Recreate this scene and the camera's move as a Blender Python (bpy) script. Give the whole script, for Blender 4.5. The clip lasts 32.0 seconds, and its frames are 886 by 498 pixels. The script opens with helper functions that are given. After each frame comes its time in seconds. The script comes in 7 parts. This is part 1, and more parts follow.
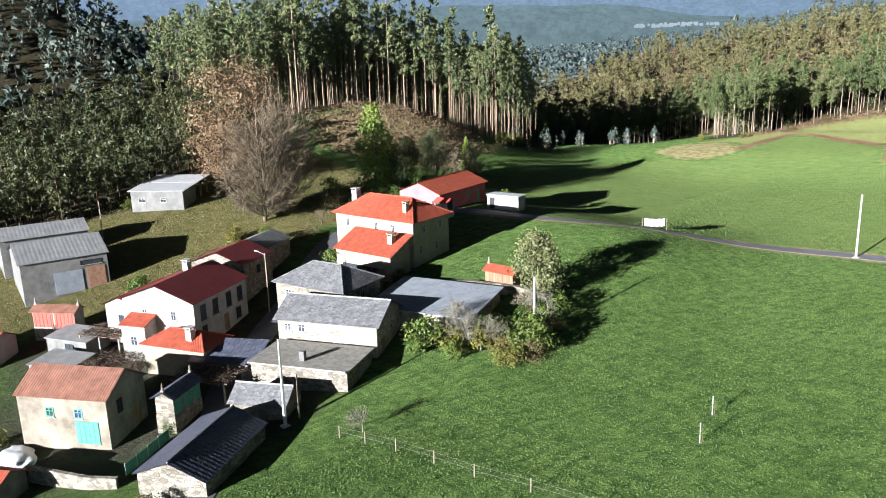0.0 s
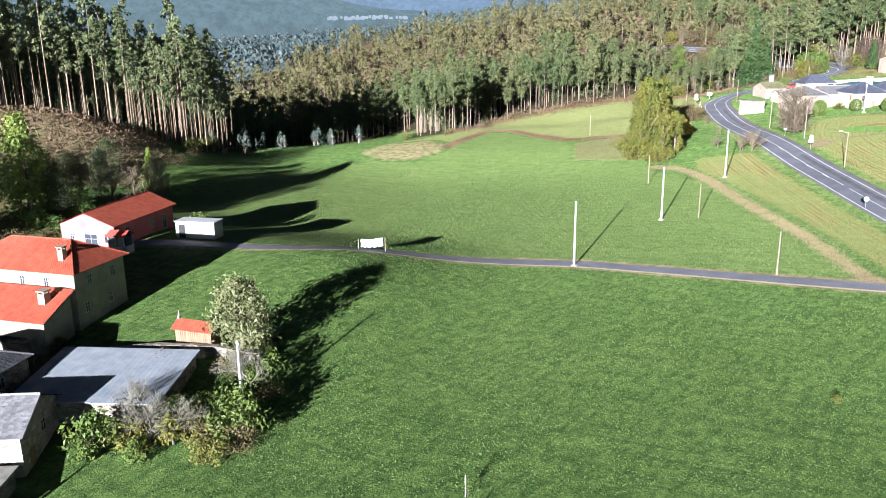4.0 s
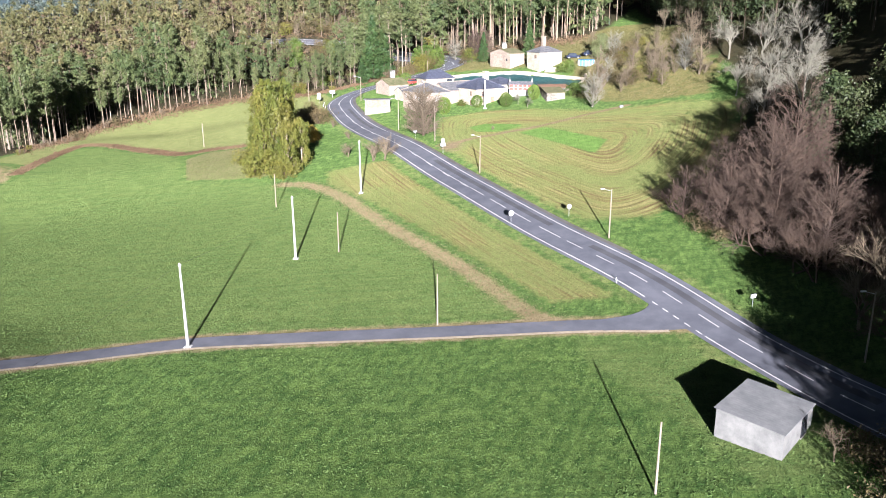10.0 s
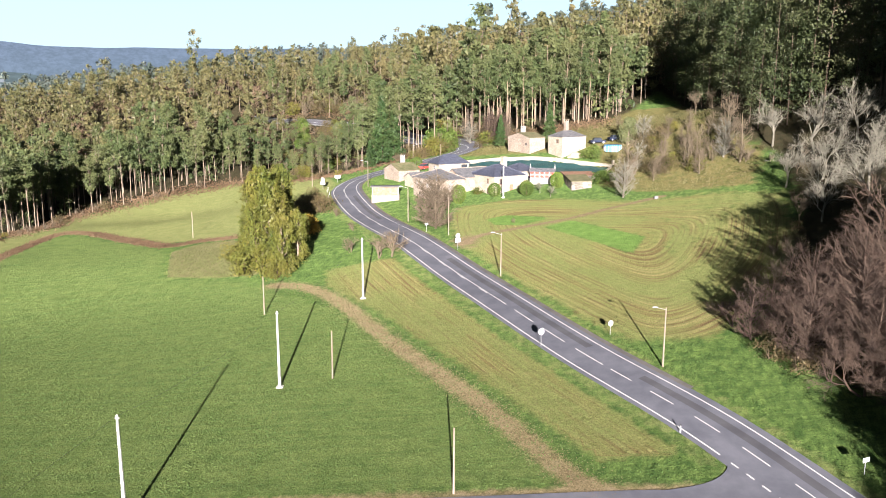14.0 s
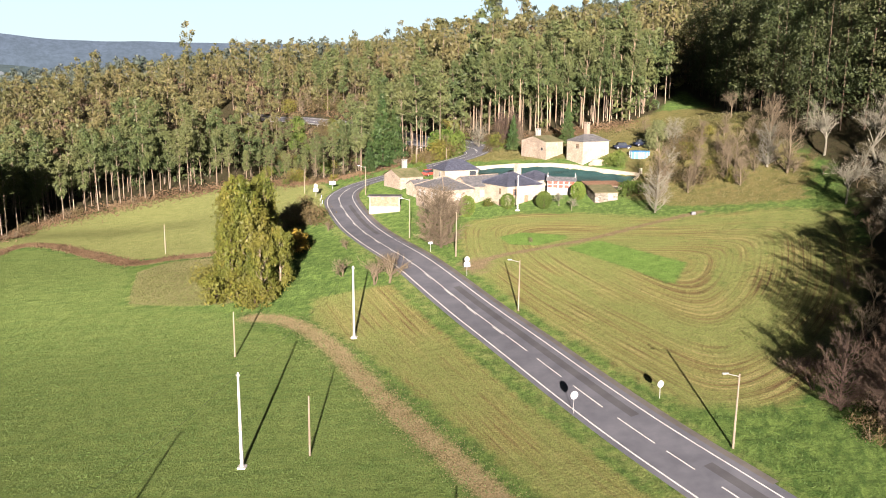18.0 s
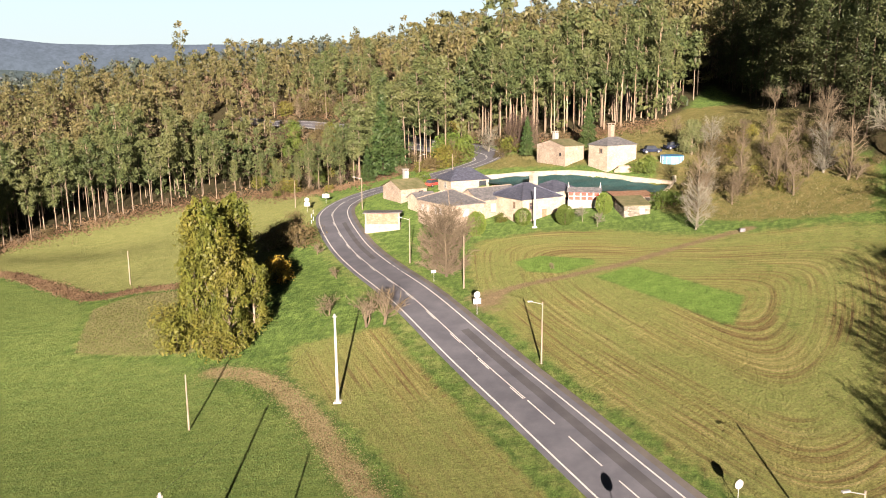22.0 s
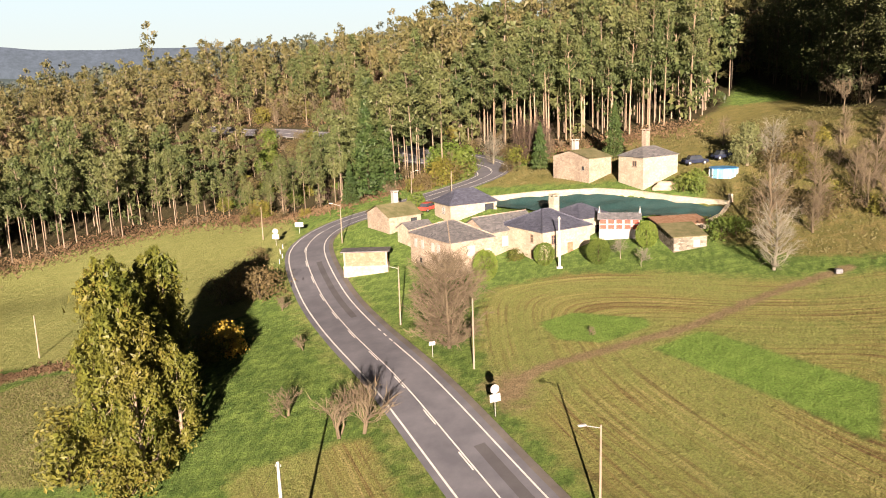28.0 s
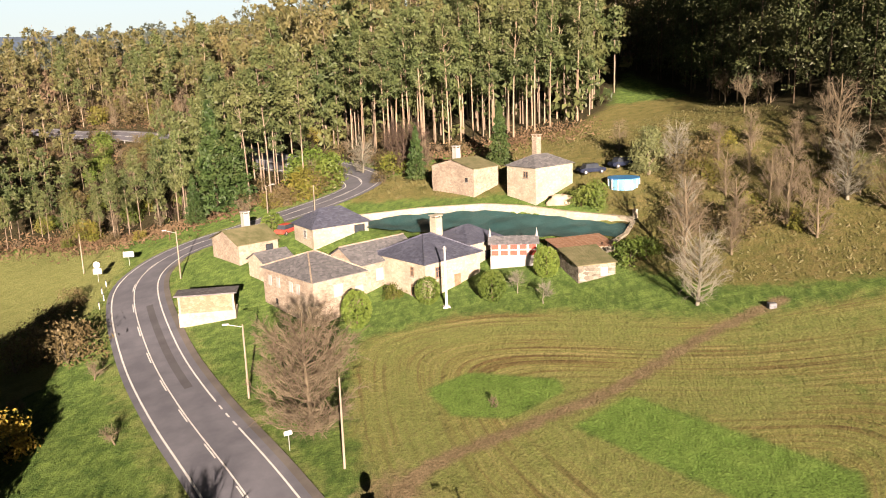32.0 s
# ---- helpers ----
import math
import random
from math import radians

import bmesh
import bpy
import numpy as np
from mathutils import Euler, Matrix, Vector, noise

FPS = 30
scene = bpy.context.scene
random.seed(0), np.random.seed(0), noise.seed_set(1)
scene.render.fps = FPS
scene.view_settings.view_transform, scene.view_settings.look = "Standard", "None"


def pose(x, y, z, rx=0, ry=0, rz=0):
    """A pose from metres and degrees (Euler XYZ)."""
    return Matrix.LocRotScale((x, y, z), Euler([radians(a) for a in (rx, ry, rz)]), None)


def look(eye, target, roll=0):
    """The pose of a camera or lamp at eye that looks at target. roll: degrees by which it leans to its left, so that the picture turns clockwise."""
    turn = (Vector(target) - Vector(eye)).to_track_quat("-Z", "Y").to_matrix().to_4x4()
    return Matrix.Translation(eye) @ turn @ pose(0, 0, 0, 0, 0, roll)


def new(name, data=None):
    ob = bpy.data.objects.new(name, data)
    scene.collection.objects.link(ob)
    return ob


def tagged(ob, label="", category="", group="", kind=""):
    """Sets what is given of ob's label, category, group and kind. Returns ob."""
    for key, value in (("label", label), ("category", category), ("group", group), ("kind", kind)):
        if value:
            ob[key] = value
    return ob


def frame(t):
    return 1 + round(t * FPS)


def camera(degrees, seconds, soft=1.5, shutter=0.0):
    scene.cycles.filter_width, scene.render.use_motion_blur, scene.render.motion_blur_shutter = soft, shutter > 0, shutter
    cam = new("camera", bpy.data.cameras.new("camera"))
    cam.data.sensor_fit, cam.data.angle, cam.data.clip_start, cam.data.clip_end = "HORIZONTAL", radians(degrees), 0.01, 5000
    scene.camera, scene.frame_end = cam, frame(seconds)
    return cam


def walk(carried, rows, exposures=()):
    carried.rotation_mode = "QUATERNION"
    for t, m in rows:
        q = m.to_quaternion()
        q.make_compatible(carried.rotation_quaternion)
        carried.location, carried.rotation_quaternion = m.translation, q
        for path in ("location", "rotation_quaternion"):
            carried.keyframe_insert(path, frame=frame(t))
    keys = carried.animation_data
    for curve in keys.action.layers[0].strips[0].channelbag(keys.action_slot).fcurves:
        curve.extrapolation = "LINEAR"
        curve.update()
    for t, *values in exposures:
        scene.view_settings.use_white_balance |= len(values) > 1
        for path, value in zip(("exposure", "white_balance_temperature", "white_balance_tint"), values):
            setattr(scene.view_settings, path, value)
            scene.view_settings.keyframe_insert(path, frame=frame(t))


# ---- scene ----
cam = camera(58.0, 32.0, 1.0)
EXPOSURES = [(0, 2.06, 5550, 12), (6, 2.24, 5300, 17), (12, 2.09, 5700, 19), (17, 1.92, 6450, 20), (23, 1.86, 7250, 23), (28, 1.84, 7650, 25), (32, 1.84, 7600, 25)]  # the camera warms its picture along the way
PATH = [
    (0, (18.51, -39.89, 31.49), (11.17, -33.55, 29.03), -1.75),
    (0.5, (16.80, -38.48, 31.55), (9.64, -31.95, 29.08), -1.63),
    (1, (15.15, -36.93, 31.64), (8.25, -30.14, 29.15), -1.54),
    (1.5, (13.60, -35.27, 31.75), (6.95, -28.23, 29.25), -1.45),
    (2, (12.15, -33.51, 31.88), (5.80, -26.21, 29.36), -1.36),
    (2.5, (10.81, -31.67, 32.02), (4.84, -24.07, 29.48), -1.27),
    (3, (9.58, -29.76, 32.18), (4.05, -21.84, 29.60), -1.16),
    (3.5, (8.46, -27.79, 32.36), (3.41, -19.56, 29.75), -1.04),
    (5.5, (5.04, -19.38, 33.03), (2.23, -10.18, 30.28), -0.47),
    (6, (4.41, -17.14, 33.15), (2.23, -7.79, 30.37), -0.37),
    (6.5, (3.87, -14.84, 33.25), (2.29, -5.38, 30.45), -0.31),
    (7, (3.44, -12.48, 33.33), (2.39, -2.94, 30.52), -0.27),
    (7.5, (3.09, -10.05, 33.40), (2.45, -0.48, 30.57), -0.27),
    (8, (2.84, -7.56, 33.45), (2.35, 2.02, 30.63), -0.29),
    (8.5, (2.63, -5.02, 33.51), (2.21, 4.56, 30.68), -0.34),
    (9, (2.46, -2.45, 33.57), (2.12, 7.14, 30.74), -0.40),
    (9.5, (2.31, 0.15, 33.64), (1.98, 9.73, 30.81), -0.46),
    (10, (2.15, 2.75, 33.71), (1.83, 12.34, 30.88), -0.50),
    (10.5, (1.99, 5.35, 33.77), (1.66, 14.95, 30.98), -0.52),
    (11, (1.81, 7.94, 33.84), (1.48, 17.56, 31.13), -0.51),
    (11.5, (1.62, 10.50, 33.89), (1.27, 20.17, 31.33), -0.47),
    (12, (1.41, 13.04, 33.92), (1.05, 22.75, 31.56), -0.42),
    (12.5, (1.20, 15.55, 33.95), (0.82, 25.31, 31.77), -0.35),
    (13, (0.99, 18.06, 33.97), (0.60, 27.85, 31.94), -0.27),
    (13.5, (0.79, 20.59, 33.99), (0.38, 30.39, 32.04), -0.18),
    (14, (0.61, 23.14, 34.01), (0.17, 32.95, 32.10), -0.09),
    (14.5, (0.42, 25.72, 34.04), (-0.03, 35.53, 32.14), 0.00),
    (16.5, (-0.40, 36.24, 34.22), (-0.86, 46.05, 32.30), 0.38),
    (17, (-0.57, 38.82, 34.28), (-1.04, 48.62, 32.35), 0.41),
    (17.5, (-0.73, 41.39, 34.34), (-1.19, 51.19, 32.41), 0.41),
    (18, (-0.85, 43.95, 34.41), (-1.33, 53.74, 32.46), 0.37),
    (18.5, (-0.95, 46.52, 34.48), (-1.45, 56.31, 32.52), 0.31),
    (19, (-1.01, 49.10, 34.56), (-1.53, 58.90, 32.60), 0.22),
    (19.5, (-1.05, 51.71, 34.63), (-1.58, 61.50, 32.66), 0.10),
    (20, (-1.06, 54.33, 34.71), (-1.60, 64.12, 32.73), -0.03),
    (20.5, (-1.05, 56.96, 34.78), (-1.62, 66.75, 32.80), -0.18),
    (21, (-1.03, 59.59, 34.84), (-1.62, 69.38, 32.86), -0.33),
    (21.5, (-1.03, 62.23, 34.87), (-1.63, 72.02, 32.89), -0.50),
    (22, (-1.05, 64.88, 34.88), (-1.67, 74.66, 32.90), -0.67),
    (22.5, (-1.11, 67.53, 34.88), (-1.74, 77.31, 32.90), -0.85),
    (23, (-1.22, 70.18, 34.86), (-1.86, 79.97, 32.89), -1.03),
    (23.5, (-1.38, 72.83, 34.85), (-2.02, 82.61, 32.87), -1.20),
    (24, (-1.56, 75.45, 34.85), (-2.20, 85.23, 32.87), -1.36),
    (24.5, (-1.75, 78.05, 34.88), (-2.38, 87.83, 32.90), -1.50),
    (25, (-1.95, 80.62, 34.94), (-2.57, 90.40, 32.96), -1.64),
    (25.5, (-2.16, 83.15, 35.03), (-2.77, 92.93, 33.05), -1.76),
    (27.5, (-2.95, 92.92, 35.71), (-3.53, 102.70, 33.70), -2.11),
    (28, (-3.07, 95.38, 35.87), (-3.66, 105.15, 33.85), -2.17),
    (28.5, (-3.15, 97.86, 36.02), (-3.74, 107.63, 33.98), -2.22),
    (29, (-3.20, 100.35, 36.15), (-3.74, 110.13, 34.10), -2.25),
    (29.5, (-3.21, 102.87, 36.27), (-3.56, 112.65, 34.21), -2.27),
    (30, (-3.17, 105.39, 36.38), (-3.17, 115.18, 34.30), -2.27),
    (30.5, (-3.08, 107.93, 36.49), (-2.70, 117.70, 34.38), -2.26),
    (31, (-2.93, 110.48, 36.60), (-2.27, 120.22, 34.47), -2.25),
    (31.5, (-2.73, 113.03, 36.71), (-1.88, 122.75, 34.55), -2.22),
    (32, (-2.49, 115.58, 36.83), (-1.52, 125.29, 34.65), -2.20),
]
walk(cam, [(t, look(eye, target, roll)) for t, eye, target, roll in PATH], EXPOSURES)

# ---- world, sun and exposure ----
SUN_ELEVATION, SUN_AZIMUTH = 12.8, 176.0  # degrees; azimuth from +y (north) towards +x (east)
world = bpy.data.worlds.new("sky")
scene.world = world
world.use_nodes = True
wn = world.node_tree
sky = wn.nodes.new("ShaderNodeTexSky")
sky.sky_type = "NISHITA"
sky.sun_disc = False
sky.sun_elevation = radians(SUN_ELEVATION)
sky.sun_rotation = radians(SUN_AZIMUTH)
sky.air_density, sky.dust_density, sky.ozone_density = 1.0, 1.2, 1.5
wn.links.new(sky.outputs[0], wn.nodes["Background"].inputs[0])
wn.nodes["Background"].inputs[1].default_value = 0.0042
sun = new("sun", bpy.data.lights.new("sun", "SUN"))
sun.data.energy, sun.data.angle, sun.data.color = 5.0, radians(0.5), (1.0, 0.92, 0.80)
_az, _el = radians(SUN_AZIMUTH), radians(SUN_ELEVATION)
SUNWARD = Vector((math.sin(_az) * math.cos(_el), math.cos(_az) * math.cos(_el), math.sin(_el)))
sun.matrix_world = look(SUNWARD * 300, (0, 0, 0))
scene.view_settings.exposure = 1.75


# ---- materials ----
class Mat:
    """A small wrapper to write node materials."""

    def __init__(self, name, rough=0.8, metal=0.0, spec=0.3):
        self.m = bpy.data.materials.new(name)
        self.m.use_nodes = True
        self.t = self.m.node_tree
        self.b = self.t.nodes["Principled BSDF"]
        self.b.inputs["Roughness"].default_value = rough
        self.b.inputs["Metallic"].default_value = metal
        self.b.inputs["Specular IOR Level"].default_value = spec
        self._co = None

    def node(self, kind, **at):
        n = self.t.nodes.new(kind)
        for k, v in at.items():
            n.inputs[k.replace("_", " ")].default_value = v
        return n

    def link(self, a, b):
        self.t.links.new(a, b)

    def co(self, space="Object"):
        n = self.t.nodes.new("ShaderNodeTexCoord")
        return n.outputs[space]

    def pos(self):
        return self.t.nodes.new("ShaderNodeNewGeometry").outputs["Position"]

    def noise(self, scale, detail=4.0, rough=0.6, at=None, stretch=None):
        n = self.node("ShaderNodeTexNoise", Scale=scale, Detail=detail, Roughness=rough)
        src = at if at is not None else self.pos()
        if stretch:
            if len(stretch) > 3:
                turn = self.t.nodes.new("ShaderNodeMapping")
                turn.inputs["Rotation"].default_value = (0, 0, stretch[3])
                self.link(src, turn.inputs[0])
                src = turn.outputs[0]
            mp = self.t.nodes.new("ShaderNodeMapping")
            mp.inputs["Scale"].default_value = stretch[:3]
            self.link(src, mp.inputs[0])
            src = mp.outputs[0]
        self.link(src, n.inputs["Vector"])
        return n.outputs["Fac"]

    def ramp(self, fac, stops):
        n = self.t.nodes.new("ShaderNodeValToRGB")
        e = n.color_ramp.elements
        while len(e) < len(stops):
            e.new(0.5)
        for el, (p, c) in zip(e, stops):
            el.position = p
            el.color = (*c, 1) if len(c) == 3 else c
        self.link(fac, n.inputs[0])
        return n.outputs[0]

    def mix(self, fac, a, b, mode="MIX"):
        n = self.t.nodes.new("ShaderNodeMix")
        n.data_type, n.blend_type = "RGBA", mode
        for sock, v in ((n.inputs[0], fac), (n.inputs[6], a), (n.inputs[7], b)):
            if isinstance(v, (int, float)):
                sock.default_value = v
            elif isinstance(v, tuple):
                sock.default_value = (*v, 1)
            else:
                self.link(v, sock)
        return n.outputs[2]

    def math(self, op, a, b=0.5, clamp=False):
        n = self.t.nodes.new("ShaderNodeMath")
        n.operation, n.use_clamp = op, clamp
        for sock, v in zip(n.inputs, (a, b)):
            if isinstance(v, (int, float)):
                sock.default_value = v
            else:
                self.link(v, sock)
        return n.outputs[0]

    def attr(self, name):
        n = self.t.nodes.new("ShaderNodeAttribute")
        n.attribute_name = name
        return n.outputs["Fac"]

    def island(self):
        return self.t.nodes.new("ShaderNodeNewGeometry").outputs["Random Per Island"]

    def objrand(self):
        return self.t.nodes.new("ShaderNodeObjectInfo").outputs["Random"]

    def bump(self, height, strength=0.4, dist=0.05):
        n = self.node("ShaderNodeBump", Strength=strength, Distance=dist)
        self.link(height, n.inputs["Height"])
        self.link(n.outputs[0], self.b.inputs["Normal"])

    def color(self, c):
        if isinstance(c, tuple):
            self.b.inputs["Base Color"].default_value = (*c, 1)
        else:
            self.link(c, self.b.inputs["Base Color"])
        return self


def two_tone(name, dark, light, scale=3.0, grain=25.0, rough=0.8, metal=0.0, bump=0.3, dist=0.02, spec=0.3, stretch=None):
    """A weathered surface: patches at one scale, grain at a finer one, and relief."""
    m = Mat(name, rough, metal, spec)
    big = m.noise(scale, 5, 0.65, stretch=stretch)
    fine = m.noise(grain, 3, 0.6, stretch=stretch)
    c = m.mix(m.math("MULTIPLY", fine, 0.45), m.ramp(big, [(0.32, dark), (0.68, light)]), tuple(v * 0.62 for v in dark))
    m.color(c)
    m.bump(fine, bump, dist)
    return m.m


def foliage(name, dark, light, warm=None, gloss=0.5):
    """Leaves: hue varies from clump to clump and from plant to plant; light passes through a little."""
    m = Mat(name, gloss, 0, 0.25)
    patch = m.ramp(m.noise(0.45, 2, 0.5), [(0.33, (0, 0, 0)), (0.67, (1, 1, 1))])
    k = m.math("ADD", m.math("MULTIPLY", m.island(), 0.55), m.math("MULTIPLY", patch, 0.45))
    c = m.ramp(k, [(0.05, dark), (0.72, light), (1.0, warm or light)])
    c = m.mix(m.math("MULTIPLY", m.objrand(), 0.35), c, tuple(0.55 * v for v in dark))
    big = m.noise(0.07, 2)
    c = m.mix(m.ramp(big, [(0.4, (0, 0, 0)), (0.7, (0.6, 0.6, 0.6))]), c, warm or light)
    m.color(c)
    out = m.t.nodes["Material Output"]
    tr = m.t.nodes.new("ShaderNodeBsdfTranslucent")
    m.link(c, tr.inputs[0])
    mx = m.t.nodes.new("ShaderNodeMixShader")
    mx.inputs[0].default_value = 0.16
    m.link(m.b.outputs[0], mx.inputs[1])
    m.link(tr.outputs[0], mx.inputs[2])
    m.link(mx.outputs[0], out.inputs[0])
    return m.m


def ground_material():
    """Fields, dry strips, mown hay, tracks and wood floor, chosen by the zones of the plan."""
    m = Mat("meadow", 0.95, 0, 0.1)
    m.b.inputs["Diffuse Roughness"].default_value = 1.0
    n1, n2, n3, n4 = m.noise(0.05, 4), m.noise(0.55, 5, 0.7), m.noise(5.0, 4, 0.75), m.noise(1.7, 4, 0.65)
    clump = m.noise(1.3, 4, 0.7, stretch=(1.0, 0.45, 1, 0.25))
    lush = m.ramp(n2, [(0.3, (0.095, 0.165, 0.034)), (0.7, (0.188, 0.285, 0.066))])
    lush = m.mix(m.ramp(n1, [(0.4, (0, 0, 0)), (0.65, (0.55, 0.55, 0.55))]), lush, (0.182, 0.285, 0.070))
    lush = m.mix(m.ramp(clump, [(0.43, (0, 0, 0)), (0.62, (0.8, 0.8, 0.8))]), lush, (0.040, 0.098, 0.020))
    pale = m.ramp(n2, [(0.3, (0.180, 0.215, 0.064)), (0.7, (0.285, 0.300, 0.108))])
    row = m.attr("row")
    place = m.t.nodes.new("ShaderNodeSeparateXYZ")
    m.link(m.pos(), place.inputs[0])
    along = m.t.nodes.new("ShaderNodeCombineXYZ")
    for sock, v in zip(along.inputs, (m.math("MULTIPLY", row, 2.9), m.math("MULTIPLY", place.outputs[0], 0.05), m.math("MULTIPLY", place.outputs[1], 0.05))):
        m.link(v, sock)
    fine_rows = m.noise(1.0, 3, 0.7, at=along.outputs[0])
    wheel = m.math("SINE", m.math("MULTIPLY", row, 7.4))
    swath = m.math("ADD", fine_rows, m.math("MULTIPLY", wheel, 0.05))
    wide = m.t.nodes.new("ShaderNodeVectorMath")
    wide.operation = "MULTIPLY"
    wide.inputs[1].default_value = (0.07, 1.0, 1.0)
    m.link(along.outputs[0], wide.inputs[0])
    broad = m.noise(1.0, 3, 0.6, at=wide.outputs[0])
    mown = m.ramp(swath, [(0.32, (0.130, 0.080, 0.037)), (0.42, (0.205, 0.165, 0.060)), (0.51, (0.228, 0.238, 0.070)), (0.68, (0.345, 0.295, 0.125))])
    mown = m.mix(m.ramp(broad, [(0.40, (0, 0, 0)), (0.58, (0.8, 0.8, 0.8))]), mown, m.ramp(n2, [(0.3, (0.160, 0.212, 0.056)), (0.7, (0.235, 0.275, 0.082))]))
    mown = m.mix(m.ramp(n4, [(0.45, (0, 0, 0)), (0.75, (0.45, 0.45, 0.45))]), mown, (0.27, 0.23, 0.10))
    dry = m.ramp(n2, [(0.3, (0.20, 0.15, 0.075)), (0.5, (0.31, 0.25, 0.125)), (0.7, (0.40, 0.32, 0.18))])
    earth = m.ramp(n2, [(0.3, (0.17, 0.125, 0.07)), (0.7, (0.29, 0.222, 0.125))])
    # Wood floor: brown litter, darkened to hold the deep shade among the trunks.
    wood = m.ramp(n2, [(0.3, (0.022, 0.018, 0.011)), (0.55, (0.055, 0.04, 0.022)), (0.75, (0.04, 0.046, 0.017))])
    drill = m.noise(1.6, 3, 0.6, stretch=(0.05, 1.0, 1, -0.06))
    lush = m.mix(m.ramp(drill, [(0.48, (0, 0, 0)), (0.66, (0.55, 0.55, 0.55))]), lush, (0.055, 0.105, 0.026))
    lime = m.ramp(n2, [(0.3, (0.125, 0.188, 0.045)), (0.7, (0.196, 0.262, 0.076))])
    lime = m.mix(m.ramp(drill, [(0.46, (0, 0, 0)), (0.66, (0.6, 0.6, 0.6))]), lime, (0.095, 0.165, 0.04))
    lime = m.mix(m.ramp(clump, [(0.5, (0, 0, 0)), (0.72, (0.6, 0.6, 0.6))]), lime, (0.11, 0.18, 0.045))
    clover = m.ramp(n2, [(0.3, (0.098, 0.195, 0.034)), (0.7, (0.175, 0.29, 0.062))])
    rough = m.ramp(n2, [(0.3, (0.11, 0.115, 0.032)), (0.55, (0.19, 0.17, 0.06)), (0.75, (0.28, 0.205, 0.09))])
    # Yard earth and grass, darkened for the shade between the houses.
    yard = m.ramp(n2, [(0.3, (0.035, 0.04, 0.025)), (0.5, (0.09, 0.08, 0.06)), (0.7, (0.07, 0.12, 0.035))])
    c = lush
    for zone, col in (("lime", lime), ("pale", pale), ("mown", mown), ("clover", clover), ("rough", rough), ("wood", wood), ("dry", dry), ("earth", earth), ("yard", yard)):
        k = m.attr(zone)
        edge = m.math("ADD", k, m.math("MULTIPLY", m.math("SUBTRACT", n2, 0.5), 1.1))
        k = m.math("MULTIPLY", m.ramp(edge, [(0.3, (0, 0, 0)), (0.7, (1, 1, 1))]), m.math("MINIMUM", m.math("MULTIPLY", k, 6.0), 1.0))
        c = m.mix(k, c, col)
    c = m.mix(m.ramp(n3, [(0.35, (0, 0, 0)), (0.7, (0.62, 0.62, 0.62))]), c, (0.030, 0.046, 0.014))
    c = m.mix(1.0, c, (0.74, 0.72, 0.78), "MULTIPLY")
    m.color(c)
    m.bump(m.math("ADD", m.math("MULTIPLY", n2, 0.8), m.math("ADD", m.math("MULTIPLY", n3, 0.45), m.math("MULTIPLY", clump, 0.8))), 1.0, 0.45)
    return m.m


def asphalt_material(name, dark, light):
    m = Mat(name, 0.75, 0, 0.4)
    c = m.ramp(m.noise(0.35, 4, 0.6), [(0.35, dark), (0.68, light)])
    c = m.mix(m.math("MULTIPLY", m.noise(30.0, 2), 0.5), c, tuple(v * 0.5 for v in dark))
    m.color(c)
    m.bump(m.noise(60.0, 2), 0.3, 0.01)
    return m.m


def masonry(name, dark, light, cell=1.6, joint=0.55, squash=1.7):
    """Coursed rubble: stones of uneven tone with recessed joints."""
    m = Mat(name, 0.92, 0, 0.25)
    mp = m.t.nodes.new("ShaderNodeMapping")
    mp.inputs["Scale"].default_value = (1.0, 1.0, squash)
    m.link(m.pos(), mp.inputs[0])
    cells = []
    for feature in ("F1", "DISTANCE_TO_EDGE"):
        n = m.node("ShaderNodeTexVoronoi", Scale=cell)
        n.feature = feature
        m.link(mp.outputs[0], n.inputs["Vector"])
        cells.append(n)
    c = m.ramp(cells[0].outputs["Color"], [(0.1, dark), (0.9, light)])
    stain = m.noise(0.45, 5, 0.7)
    c = m.mix(m.ramp(stain, [(0.45, (0, 0, 0)), (0.75, (0.7, 0.7, 0.7))]), c, tuple(v * 0.6 for v in dark))
    gap = m.ramp(cells[1].outputs["Distance"], [(0.0, (joint, joint, joint)), (0.07, (0, 0, 0))])
    c = m.mix(gap, c, tuple(v * 0.45 for v in dark))
    m.color(c)
    m.bump(m.math("ADD", m.ramp(cells[1].outputs["Distance"], [(0.0, (0, 0, 0)), (0.09, (1, 1, 1))]), m.noise(9, 3)), 0.7, 0.05)
    return m.m


def slates(name, dark, light, rough):
    """Slate laid in courses: each one of its own tone, with lichen and damp patches over several of them."""
    m = Mat(name, rough, 0, 0.5)
    mp = m.t.nodes.new("ShaderNodeMapping")
    mp.inputs["Scale"].default_value = (1.0, 1.0, 2.4)
    m.link(m.pos(), mp.inputs[0])
    cell = m.node("ShaderNodeTexVoronoi", Scale=2.6, Randomness=0.8)
    m.link(mp.outputs[0], cell.inputs["Vector"])
    c = m.ramp(cell.outputs["Color"], [(0.1, dark), (0.9, light)])
    c = m.mix(m.ramp(m.noise(0.8, 5, 0.7), [(0.42, (0, 0, 0)), (0.66, (0.75, 0.75, 0.75))]), c, tuple(0.6 * d + 0.25 * v for d, v in zip(dark, light)))
    c = m.mix(m.ramp(m.noise(2.2, 4, 0.75), [(0.6, (0, 0, 0)), (0.72, (0.55, 0.55, 0.55))]), c, (0.23, 0.225, 0.17))
    m.color(c)
    m.bump(m.math("ADD", m.noise(9, 3), cell.outputs["Distance"]), 0.7, 0.04)
    return m.m


